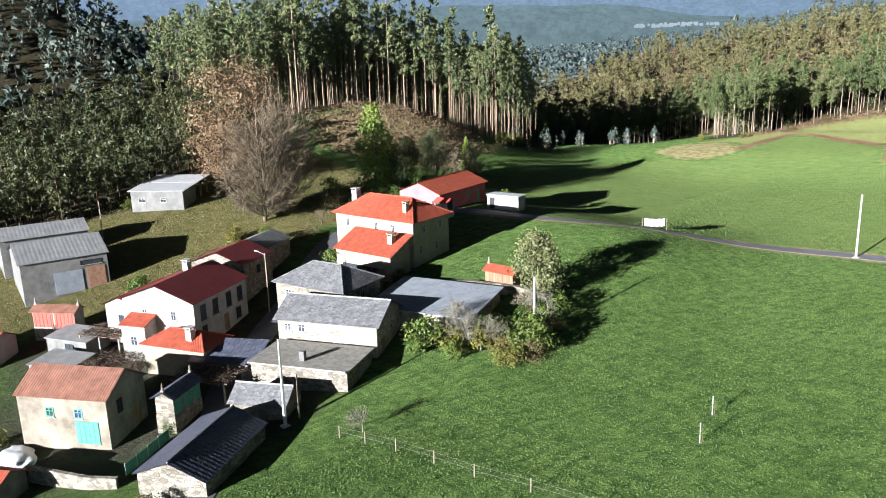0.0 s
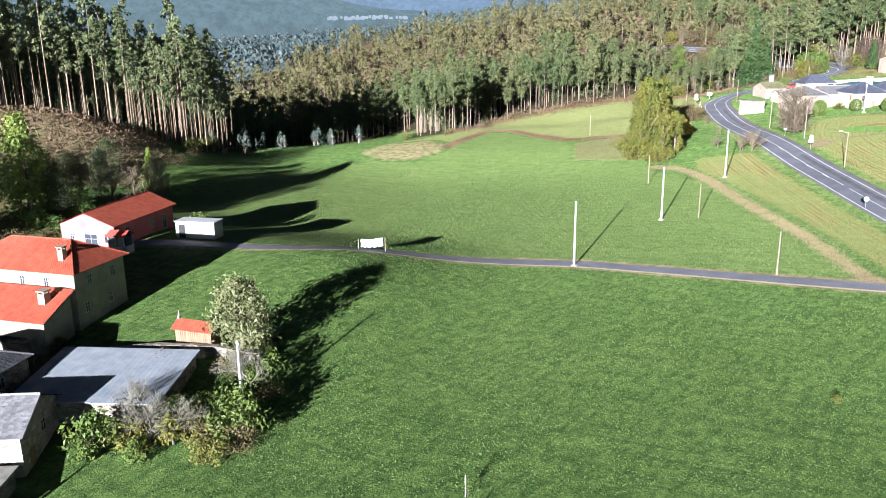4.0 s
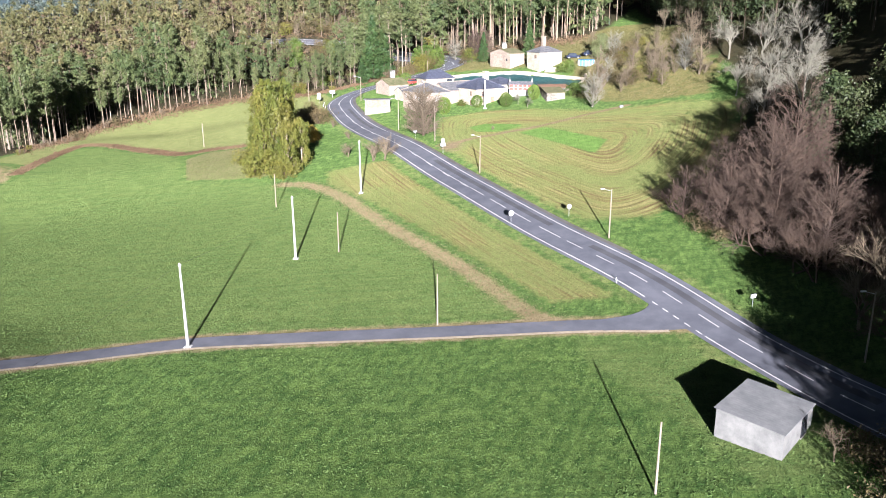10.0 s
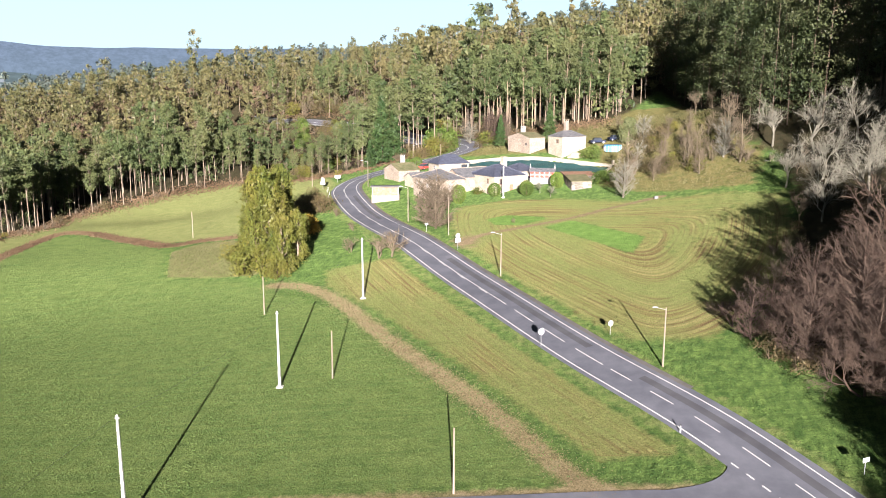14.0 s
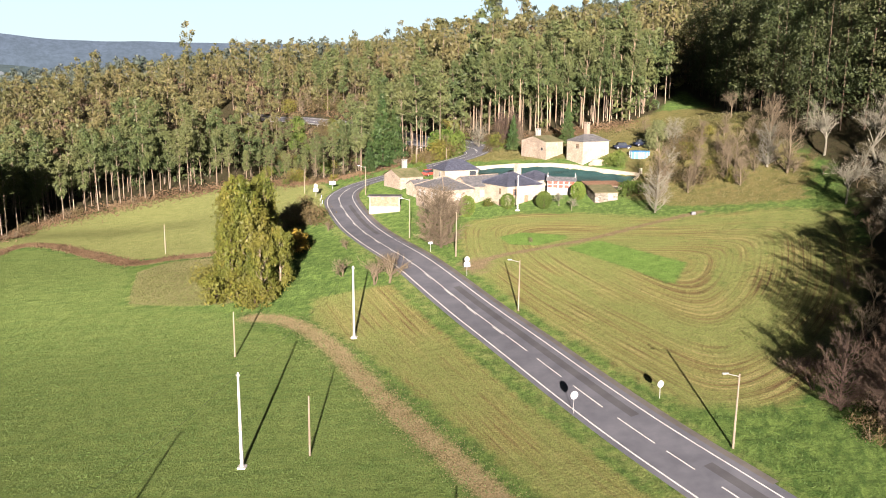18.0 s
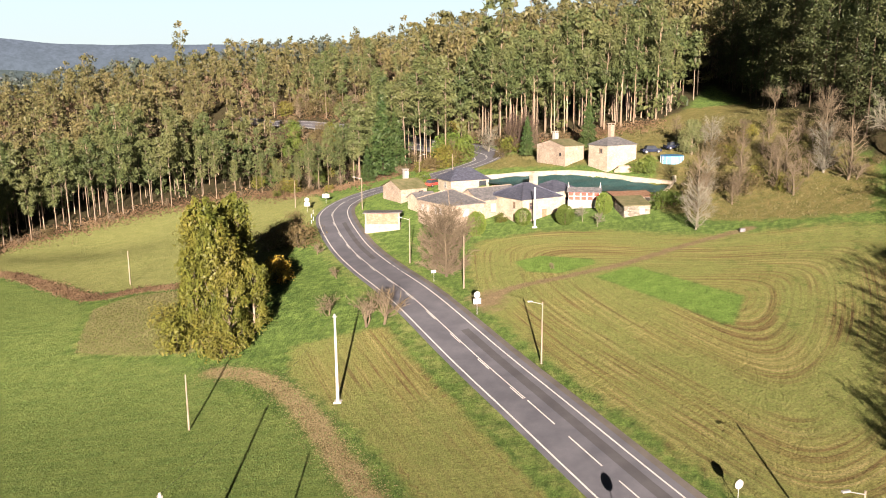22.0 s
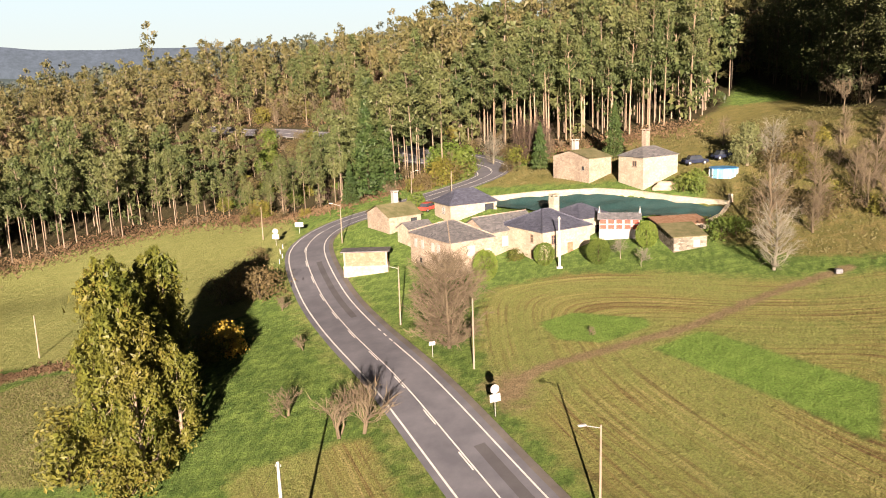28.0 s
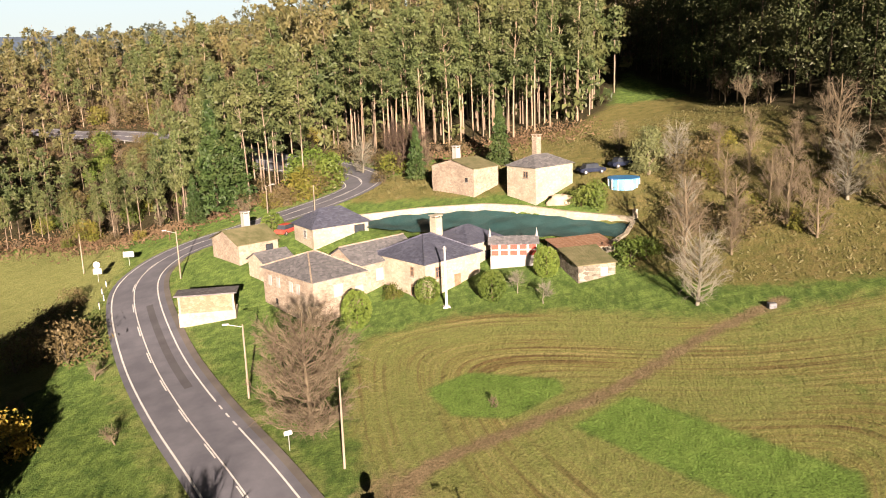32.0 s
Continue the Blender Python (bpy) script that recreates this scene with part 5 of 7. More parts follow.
        for sx in (-1, 1):
            for sy in (-1, 1):
                box(bm, (x + sx * size * 0.4 - 0.06, y + sy * size * 0.4 - 0.06, top), (x + sx * size * 0.4 + 0.06, y + sy * size * 0.4 + 0.06, top + 0.25))
        part("chimney", bm, M[mat], root)
    return tagged(root, label, category)


# village by the narrow lane
house("farmhouse", "large cream farmhouse with orange hipped tile roof", -76.3, 31.9, 10.8, 15.4, 8.2, 1.2, 6.4, 2.3, "hip", "cream", "clay", 0.5,
      [("f", u, 4.3, 0.7, 1.2) for u in (-5.2, 0.6, 3.9)] + [("r", u, 4.2, 0.8, 1.3) for u in (-1.8, 2.0)] + [("r", u, 1.2, 0.8, 1.3) for u in (-2.6, 1.2)], [(-6.2, -1.0, 1.0, 9.2, "white"), (5.2, -2.6, 0.7, 8.4, "cream")], caps="clay")
house("house_annex", "low cream annex with orange tile lean-to roof", -72.6, 25.4, 10.8, 10.5, 4.2, 0.6, 3.0, 1.9, "shed", "cream", "clay", 0.4, [("f", 0, 0.1, 8.0, 0.8, "dark")], [(3.4, 0.4, 0.9, 5.2, "cream")])
house("farmhouse", "red-pink rendered house with orange gabled tile roof", -92.0, 56.1, 104, 15, 8.8, 3.0, 3.5, 1.7, "gable", "pink", "clay", 0.45,
      [("f", u, 1.0, 0.9, 1.6) for u in (-4.5, 2.0)] + [("f", 5.0, 0.1, 1.1, 2.2)] + [("l", 0.5, 0.1, 2.2, 2.0), ("l", -2.6, 1.0, 0.7, 1.1), ("l", 3.2, 0.9, 0.8, 1.2, "dark")], caps="clay")
house("town_house", "white two-storey house with maroon sheet roof", -78.7, -0.2, 120.5, 11.7, 10.4, -3.2, 5.5, 1.9, "gable", "white", "maroon", 0.4,
      [("f", u, 2.7, 1.1, 2.0, "dark") for u in (-4.0, -1.4, 1.6, 4.2)] + [("f", u, 0.5, 1.0, 1.5, "dark") for u in (-4.0, 3.6)] + [("f", 0.8, -0.2, 1.0, 2.2, "door")] + [("l", -2.0, 3.0, 0.8, 1.2), ("l", 2.2, 3.0, 0.8, 1.2)], [(2.0, 1.0, 0.8, 8.2, "white")], 0.5)
house("house", "stone house with maroon sheet roof", -86.2, 10.2, 120.5, 7.5, 8.4, -1.6, 4.6, 1.5, "gable", "stone", "maroon", 0.3, [("f", 0, 2.4, 0.9, 1.2, "dark")], wave=0.5)
house("outbuilding", "stone outbuilding with grey sheet roof", -91.0, 17.5, 120.5, 7, 6.0, -0.2, 3.3, 1.1, "gable", "stone", "fibre", 0.3)
house("house", "stone house with grey hipped slate roof", -66.1, 13.5, 16.5, 11.0, 7.6, -1.2, 4.2, 2.0, "hip", "stone", "slate", 0.4, [("f", -3.4, 2.2, 1.0, 1.1), ("f", 2.6, 2.2, 0.9, 1.1, "dark"), ("r", 0, 2.3, 1.0, 1.1)], wave=0.6, caps="slate")
house("house", "white and stone house with dark slate roof", -58.7, 10.1, 30.9, 12.6, 7.4, -3.4, 4.5, 1.8, "gable", "limewash", "slate", 0.45,
      [("f", u, 2.9, 0.9, 1.0) for u in (-5.0, -3.2)] + [("r", 0.5, 2.6, 0.9, 1.2), ("r", -2, 0.4, 1.0, 2.0, "door")], wave=0.6, caps="white")
house("terrace_block", "stone ground-floor block with flat concrete terrace roof", -54.2, 3.2, 30.9, 11.5, 6.6, -4.4, 3.0, 0.1, "flat", "stone", "concrete", 0.3)
house("barn", "low stone barn with corrugated grey sheet roof", -54.6, 21.7, 22.4, 13.6, 9.6, -1.6, 2.3, 0.9, "shed", "stone", "bluefibre", 0.4, wave=0.5)
house("barn", "rendered barn with weathered clay tile roof and green doors", -63.8, -18.4, 37, 10.0, 6.6, -5.8, 4.9, 1.9, "gable", "dirty", "oldclay", 0.25,
      [("f", -1.4, 2.7, 0.9, 1.0, "greenpaint"), ("f", 1.8, 2.7, 0.9, 1.0, "bluepaint"), ("f", 2.6, 0.0, 2.6, 2.4, "door_greenpaint"), ("r", -1.2, 2.6, 0.9, 1.5, "dark"), ("r", 1.6, 0.2, 1.2, 2.1, "door")])
house("barn", "long rubble stone barn with dark slate roof", -45.8, -13.6, 124, 10.6, 6.6, -6.2, 3.3, 1.3, "gable", "stone", "blueslate", 0.3, wave=0.5, caps="slate")
house("shed", "small stone shed with slate roof", -51.5, -4.2, 35, 6.0, 4.0, -4.8, 1.9, 1.3, "gable", "stone", "slate", 0.25, wave=0.5, caps="white")
house("small_house", "small stone house with orange hipped tile roof", -69.3, -4.6, 27, 8.6, 5.0, -4.4, 3.1, 1.2, "hip", "cream", "clay", 0.35, [], [(1.6, -1.2, 0.8, 4.9, "white")], caps="clay")
house("barn", "large grey rendered barn with fibre-cement roof", -111.7, -6.4, 82.6, 12, 12, -3.0, 5.6, 2.0, "gable", "greycon", "fibre", 0.3, [("f", 0.3, 0.1, 4.0, 3.4, "door_bluefibre"), ("f", 4.2, 0.1, 2.6, 3.6, "door_rust"), ("f", 3.6, 4.1, 3.0, 0.7, "dark")], wave=0.6)
house("shed", "grey block shed with pale mono-pitch roof", -130.1, 18.6, 42.6, 10.2, 6.0, 2.9, 4.0, 0.5, "shed", "greycon", "plastic_white", 0.4, [("f", -3.0, 1.8, 1.4, 0.9, "white"), ("f", 1.2, 1.8, 1.2, 0.9, "white")], wave=0.6)
house("house_porch", "white porch with orange tile lean-to roof", -77.1, -7.2, 30.5, 3.4, 2.6, -4.0, 3.6, 0.9, "shed", "white", "clay", 0.25, [("f", 0.0, 1.0, 1.0, 1.2, "white")])
house("house_wing", "white side wing with orange tile roof", -84.4, -3.9, 120.5, 8.6, 4.6, -3.2, 4.0, 1.0, "gable", "white", "clay", 0.3, [("l", 0.0, 1.6, 0.8, 1.0, "glass")])
# roadside barn in the meadow
house("roadside_shed", "grey block shed with corrugated sheet roof by the road", 27.5, 65.2, 50, 6.9, 5.7, -1.2, 2.3, 0.5, "shed", "greycon", "fibre", 0.15, [("f", 1.4, 0.2, 1.2, 1.9, "dark")], wave=0.36)


# ---- hamlet at the bend ----
house("farmhouse", "stone farmhouse with grey hipped slate roof beside the road", -8.6, 206.5, 35, 7.0, 11.0, 10.2, 4.9, 1.9, "hip", "warmstone", "slate", 0.3,
      [("l", u, 2.9, 0.75, 1.2, "door_white") for u in (-3.9, -2.0, 0.8, 2.3)] + [("l", -2.6, 0.9, 0.4, 0.6, "dark"), ("f", -0.3, 2.6, 1.2, 1.4, "door_white"), ("f", 2.5, 1.8, 1.1, 1.5, "door_white")], wave=0.55, caps="warmstone")
house("farm_wing", "long stone wing with grey slate roof", -1.6, 211.2, 37, 9.4, 6.2, 11.2, 4.0, 1.7, "gable", "warmstone", "slate", 0.3, [("f", -1.5, 1.6, 1.1, 1.5, "door_white"), ("f", 2.6, 0.2, 1.3, 2.1, "door_white")], wave=0.55, caps="warmstone")
house("farmhouse", "pale stone house with dark blue slate hipped roof", 4.9, 208.4, 36, 8.6, 9.0, 11.4, 4.4, 2.1, "hip", "sand", "blueslate", 0.3,
      [("l", 2.2, 2.6, 0.55, 1.1, "timber"), ("l", 2.2, 0.3, 0.55, 1.3, "timber"), ("f", -2.4, 2.4, 0.8, 1.3, "rust"), ("f", 0.6, 0.2, 1.0, 2.1, "door_rust")], [(4.0, 2.8, 1.1, 7.6, "sand")], wave=0.5, caps="blueslate")
house("house_wing", "pale stone wing with dark slate roof", 10.2, 213.0, 36, 6.0, 7.0, 12.8, 3.6, 1.5, "hip", "sand", "blueslate", 0.3, [("f", 0.5, 0.3, 1.4, 2.0, "dark")], wave=0.5)
house("farmhouse", "low house with dark blue slate roof behind the yard", -7.0, 226.4, 28, 8.4, 6.2, 14.4, 2.6, 1.9, "hip", "sand", "blueslate", 0.4, [("f", 2.8, 0.1, 1.6, 2.0, "dark"), ("l", 0.5, 0.8, 0.9, 1.1)], wave=0.5)
house("outhouse", "old outhouse with mossy slate roof by the road", -19.0, 226.6, 36, 6.0, 7.6, 12.6, 2.6, 1.5, "gable", "warmstone", "mossroof", 0.3, [("f", 1.6, 0.2, 1.1, 1.8, "dark")], [(1.2, 1.6, 0.9, 5.6, "white")], wave=0.6)
house("outhouse", "small stone lean-to with slate roof", -14.6, 217.4, 36, 4.2, 4.0, 11.6, 2.6, 1.0, "gable", "sand", "slate", 0.25, wave=0.6)
house("stone_house", "square stone house with mossy roof above the yard", 12.9, 233.0, 36, 5.0, 9.0, 19.0, 4.0, 1.1, "gable", "warmstone", "mossroof", 0.2, [("l", 3.0, 2.0, 0.5, 0.6, "dark")], [(1.8, 3.6, 0.9, 6.2, "white")], wave=0.6)
house("stone_house", "cream stone house with slate roof and tall chimney", 22.6, 225.6, 33, 7.4, 5.6, 18.8, 4.8, 1.3, "hip", "sand", "slate", 0.25, [("l", 0.9, 3.2, 0.9, 0.9, "timber"), ("r", -0.4, 1.0, 0.6, 1.0, "timber")], [(0.6, 1.2, 0.9, 8.4, "warmstone")], wave=0.55)
house("stone_hut", "rough stone hut with mossy sheet roof", 23.0, 203.4, 10, 4.6, 5.0, 12.7, 2.2, 0.9, "shed", "stone", "mossroof", 0.2, [("f", 0.9, 0.7, 0.9, 1.0, "door_white")], wave=0.5)
house("sheet_shed", "low shed with rusty and pale sheet roof", 23.6, 208.2, 12, 7.0, 4.2, 13.8, 1.8, 0.5, "shed", "stone", "rust", 0.2, wave=0.5)


def brick_store():
    """A long narrow store on a pale plinth, its hollow-brick panels between posts."""
    root = empty("brick_store", -20.9, 206.9, 9.4, 2)
    part("plinth", boxed((-3.2, -1.2, -1.0), (3.2, 1.2, 1.5), 0.04), M["sand"], root, "pale rendered plinth")
    part("wall", boxed((-3.0, -1.05, 1.5), (3.0, 1.05, 3.5), 0.02), M["brick"], root, "hollow brick wall")
    for x in (-3.0, 3.0):
        part("post", boxed((x - 0.12, -1.13, 1.5), (x + 0.12, -1.0, 3.5)), M["sand"], root)
    part("roof", boxed((-3.5, -1.5, 3.5), (3.5, 1.5, 3.66), 0.04), M["slate"], root, "thin stone slab roof")
    return tagged(root, "narrow brick granary on pale plinth with slab roof", "granary")


def granary(x, y, z, yaw, w, d, base_h, wall_h, panel, panel_label, label, tiles="oldclay", bays=3, rows=2, post="white", wallmat="white"):
    """A raised granary: plinth, slatted panels in a frame, a ridged roof and a finial at each end."""
    root = empty("granary", x, y, z, yaw)
    part("plinth", boxed((-w / 2, -d / 2, -0.8), (w / 2, d / 2, base_h), 0.03), M[wallmat], root)
    part("body", boxed((-w / 2 + 0.06, -d / 2 + 0.06, base_h), (w / 2 - 0.06, d / 2 - 0.06, base_h + wall_h)), M[post], root)
    for s in (-1, 1):
        for k in range(bays):
            for r in range(rows):
                a, b = -w / 2 + w * k / bays + 0.15, -w / 2 + w * (k + 1) / bays - 0.15
                lo, hi = base_h + wall_h * r / rows + 0.1, base_h + wall_h * (r + 1) / rows - 0.1
                panel_ob = part("panel", boxed((a, s * (d / 2 - 0.04) - 0.03, lo), (b, s * (d / 2 - 0.04) + 0.03, hi)), M[panel], root, panel_label)
                bm = bmesh.new()
                for q in range(5):
                    xx = a + (b - a) * (q + 0.5) / 5
                    box(bm, (xx - 0.025, s * (d / 2 + 0.01) - 0.02, lo), (xx + 0.025, s * (d / 2 + 0.01) + 0.02, hi))
                part("slats", bm, M[panel], panel_ob)
    bm = bmesh.new()
    top = base_h + wall_h
    for s in (-1, 1):
        a, b = (w / 2 + 0.25) * s, -(w / 2 + 0.25) * s
        roof_plane(bm, (a, s * (d / 2 + 0.3), top), (b, s * (d / 2 + 0.3), top), (b, 0, top + 0.75), (a, 0, top + 0.75))
    part("roof", bm, M[tiles], root)
    bm = bmesh.new()
    for s in (-1, 1):
        v = [bm.verts.new(p) for p in ((s * w / 2, -d / 2, top), (s * w / 2, d / 2, top), (s * w / 2, 0, top + 0.66))]
        bm.faces.new(v)
    part("gable", bm, M[wallmat], root)
    for s in (-1, 1):
        bm = bmesh.new()
        box(bm, (s * w / 2 - 0.14, -0.14, top + 0.5), (s * w / 2 + 0.14, 0.14, top + 1.0))
        tube(bm, (s * w / 2, 0, top + 1.0), (s * w / 2, 0, top + 1.7), 0.13, 0.02, 6)
        part("finial", bm, M[wallmat], root)
    return tagged(root, label, "granary")


brick_store()
granary(15.3, 208.2, 13.4, -10, 5.6, 2.2, 1.5, 1.5, "redpaint", "red slatted panel", "white granary with red slatted panels, slate roof and stone finials", "slate", 5)
granary(-57.6, -10.9, -6.2, 124, 5.0, 2.2, 2.4, 1.9, "greenpaint", "faded green slatted panel", "old stone granary with slate roof and stone finials", "blueslate", 3, 1, "stone", "stone")
granary(-92.5, -12.4, hz(-92.5, -12.4), 40, 6.2, 2.2, 1.6, 2.2, "redpaint", "dull red slatted panel", "red slatted granary with clay tile roof", "oldclay", 2, 1, "concrete", "concrete")
granary(-53.2, 32.4, hz(-53.2, 32.4) - 0.3, 8, 4.6, 2.0, 0.5, 1.6, "timber", "weathered slatted panel", "low timber granary with clay tile roof", "clay", 3, 1, "timber", "concrete")


def wall_run(name, pts, tall, thick, mat, label, stones=False):
    """A free-standing wall along points: a parapet that follows them, with a coping of its own."""
    root = empty(name, pts[0][0], pts[0][1], 0)
    for k, (a, b) in enumerate(zip(pts, pts[1:])):
        a, b = Vector(a), Vector(b)
        d = b - a
        m = Matrix.Translation(a - Vector((pts[0][0], pts[0][1], 0))) @ Matrix.Rotation(math.atan2(d.y, d.x), 4, "Z")
        length = math.hypot(d.x, d.y)
        bm = bmesh.new()
        v = box(bm, (0, -thick / 2, -tall), (length, thick / 2, 0))
        for q in v:
            q.co.z += d.z * q.co.x / length
        bmesh.ops.transform(bm, matrix=m, verts=bm.verts)
        wall_ob = part("wall", bm, M[mat], root)
        bm = bmesh.new()
        v = box(bm, (-0.03, -thick / 2 - 0.08, 0.0), (length + 0.03, thick / 2 + 0.08, 0.12))
        for q in v:
            q.co.z += d.z * max(0, min(length, q.co.x)) / length
        bmesh.ops.transform(bm, matrix=m, verts=bm.verts)
        part("coping", bm, M[mat], wall_ob)
    return tagged(root, label, "wall")


wall_run("yard_wall", [(-3.6, 229.4, 16.9), (5.4, 227.0, 17.9), (14.4, 224.0, 18.5), (19.6, 221.0, 18.4), (24.3, 217.4, 18.0), (32.0, 213.2, 17.5)], 3.2, 0.5, "sand", "pale retaining wall round the netted yard")
wall_run("garden_wall", [(32.0, 213.2, 17.2), (30.0, 210.2, 16.2), (26.6, 207.6, 15.4)], 1.8, 0.4, "sand", "low pale wall beside the netted yard")

wall_run("field_wall", [(-60, 26.5, 1.0), (-56, 29.2, 1.2), (-50, 31.5, 1.2), (-45, 32.6, 0.9)], 1.8, 0.5, "stone", "dry stone wall behind the barns")
# Dark stone on the lane wall stands for the shade on it.
wall_run("lane_wall", [(-58.5, -25.5, -5.4), (-52, -22.2, -5.2), (-49.5, -20.4, -5.0)], 1.6, 0.25, "stone", "grey yard wall, its shade put into dark stone")
pier = part("gate_pier", boxed((-0.3, -0.3, -1.5), (0.3, 0.3, 1.0), 0.03), M["sand"], None)
pier.location = (32.2, 213.4, 17.6)
tagged(pier, "square pale wall pier at the yard's corner", "pier")

# dark net stretched over the yard
nu, nv = 46, 16
net_v = []
for j in range(nv + 1):
    for i in range(nu + 1):
        u, v = i / nu, j / nv
        back = np.array([np.interp(u, [0, 0.26, 0.52, 0.8, 1], [-3.0, 5.4, 14.2, 24.0, 31.4]), np.interp(u, [0, 0.26, 0.52, 0.8, 1], [228.6, 226.4, 223.4, 216.9, 212.5]), np.interp(u, [0, 0.26, 0.52, 0.8, 1], [16.2, 17.2, 17.8, 17.3, 16.8])])
        front = np.array([np.interp(u, [0, 0.5, 1], [-2.0, 14.0, 29.4]), np.interp(u, [0, 0.5, 1], [225.0, 214.4, 209.8]), np.interp(u, [0, 0.5, 1], [15.9, 15.9, 15.9])])
        p = back * (1 - v) + front * v
        p[2] += 0.35 * noise.noise((p[0] * 0.5, p[1] * 0.5, 3)) - 0.5 * math.sin(math.pi * v) * math.sin(math.pi * u)
        net_v.append(p)
net_f = [(j * (nu + 1) + i, j * (nu + 1) + i + 1, (j + 1) * (nu + 1) + i + 1, (j + 1) * (nu + 1) + i) for j in range(nv) for i in range(nu)]
tagged(mesh_object("yard_net", net_v, net_f, [M["netting"]], smooth=True), "dark green net stretched over the walled yard", "net")


# ---- poles, lamps and signs ----
def pole(x, y, tall, kind, label, lamp=None, group="", z=None):
    """A utility pole: tapered concrete post on a footing, or a plain wooden one; some carry a lamp on an arm."""
    root = empty("utility_pole" if not lamp else "street_lamp", x, y, hz(x, y) if z is None else z)
    bm = bmesh.new()
    if kind == "concrete":
        v = box(bm, (-0.15, -0.15, -0.3), (0.15, 0.15, tall))
        for q in v[4:]:
            q.co.x *= 0.55
            q.co.y *= 0.55
        bmesh.ops.bevel(bm, geom=bm.edges[:], offset=0.025, segments=1, affect="EDGES")
        part("post", bm, M["paleconcrete"], root)
        part("footing", boxed((-0.4, -0.4, -0.3), (0.4, 0.4, 0.12), 0.03), M["paleconcrete"], root)
        bm = bmesh.new()
        for s in (-1, 1):
            tube(bm, (s * 0.16, 0, tall - 0.35), (s * 0.16, 0, tall - 0.2), 0.05, 0.05, 6)
        part("insulators", bm, M["white"], root)
    else:
        tube(bm, (0, 0, -0.3), (0.05, 0, tall), 0.105, 0.07, 8)
        part("post", bm, M["polewood"], root)
    if lamp:
        ax, ay = lamp
        bm = bmesh.new()
        tube(bm, (0.05, 0, tall - 0.25), (ax * 0.9, ay * 0.9, tall + 0.12), 0.035, 0.03, 6)
        arm = part("arm", bm, M["metal"], root)
        bm = bmesh.new()
        box(bm, (-0.3, -0.12, -0.06), (0.3, 0.12, 0.08))
        bmesh.ops.bevel(bm, geom=bm.edges[:], offset=0.04, segments=2, affect="EDGES")
        bmesh.ops.transform(bm, matrix=Matrix.Translation((ax, ay, tall + 0.14)) @ Matrix.Rotation(math.atan2(ay, ax), 4, "Z"), verts=bm.verts)
        part("lamp_head", bm, M["metal"], arm)
    return tagged(root, label, "lamp" if lamp else "pole", group)


WHITE_POLE = "tapered white concrete power pole on a square footing"
for px, py, ph in ((-28.7, 83.2, 9.7), (-22.5, 111.1, 9.2), (-17.1, 142.4, 9.5), (6.1, 200.0, 6.9), (-46.7, -4.8, 9.1), (-41.0, 25.2, 7.6)):
    pole(px, py, ph, "concrete", WHITE_POLE, group="white power poles")
for px, py, ph in ((-1.4, 87.8, 6.1), (16.4, 56.4, 6.1), (-31.7, 138.8, 5.9), (-16.6, 112.9, 5.9), (-5.0, 171.5, 7.3), (-9.6, 234.8, 5.0), (-47.0, -3.0, 4.7), (-122, 3.9, 6.9), (-44.0, 235.3, 6.0), (-60.2, 188.5, 5.6)):
    pole(px, py, ph, "wood", "weathered wooden pole standing in the grass", group="wooden poles")
for px, py, ph, lamp in ((21.9, 111.8, 7.0, (-1.3, -0.4)), (4.2, 147.4, 6.9, (-1.3, -0.4)), (41.3, 76.6, 7.4, (-1.3, -0.3)), (-13.9, 185.9, 7.1, (-1.4, -0.2)), (-27.1, 221.9, 6.4, (-1.5, 0.2)), (-17.4, 242.4, 5.0, (1.2, -0.4)), (-74.8, 9.4, 8.3, (-1.3, -0.5))):
    pole(px, py, ph, "wood", "wooden post with a lamp on a short arm", lamp, "street lamps")


def cable(a, b, sag):
    curve = bpy.data.curves.new("cable", "CURVE")
    curve.dimensions, curve.bevel_depth, curve.bevel_resolution = "3D", 0.012, 0
    sp = curve.splines.new("POLY")
    sp.points.add(14)
    for k in range(15):
        u = k / 14
        p = Vector(a).lerp(Vector(b), u) - Vector((0, 0, 4 * sag * u * (1 - u)))
        sp.points[k].co = (*p, 1)
    curve.materials.append(M["dark"])
    return tagged(new("power_cable", curve), "thin dark power cable between two poles", "cable", "power cables")


TOPS = [(-46.7, -4.8, 9.0), (-41.0, 25.2, 7.5), (-28.7, 83.2, 9.6), (-22.5, 111.1, 9.1), (-17.1, 142.4, 9.4)]
for (ax, ay, ah), (bx, by, bh) in zip(TOPS, TOPS[1:]):
    cable((ax, ay, hz(ax, ay) + ah), (bx, by, hz(bx, by) + bh), 0.9)


def road_sign(x, y, tall, shape, size, facing, label, plate="plastic_white"):
    """A sign on a steel post: a disc, a shield or a panel; seen from behind it is bare grey metal."""
    root = empty("road_sign", x, y, hz(x, y), facing)
    bm = bmesh.new()
    tube(bm, (0, 0, -0.3), (0, 0, tall), 0.035, 0.035, 6)
    part("post", bm, M["metal"], root)
    bm = bmesh.new()
    if shape == "disc":
        tube(bm, (0, -0.06, tall - size * 0.5), (0, -0.035, tall - size * 0.5), size / 2, size / 2, 18)
    elif shape == "stack":
        tube(bm, (0, -0.06, tall - size * 0.5), (0, -0.035, tall - size * 0.5), size / 2, size / 2, 18)
        box(bm, (-size * 0.6, -0.06, tall - size * 1.9), (size * 0.6, -0.035, tall - size * 1.05))
    else:
        box(bm, (-size / 2, -0.06, tall - size * 0.55), (size / 2, -0.035, tall))
    part("plate", bm, M[plate], root)
    return tagged(root, label, "road sign", "road signs")


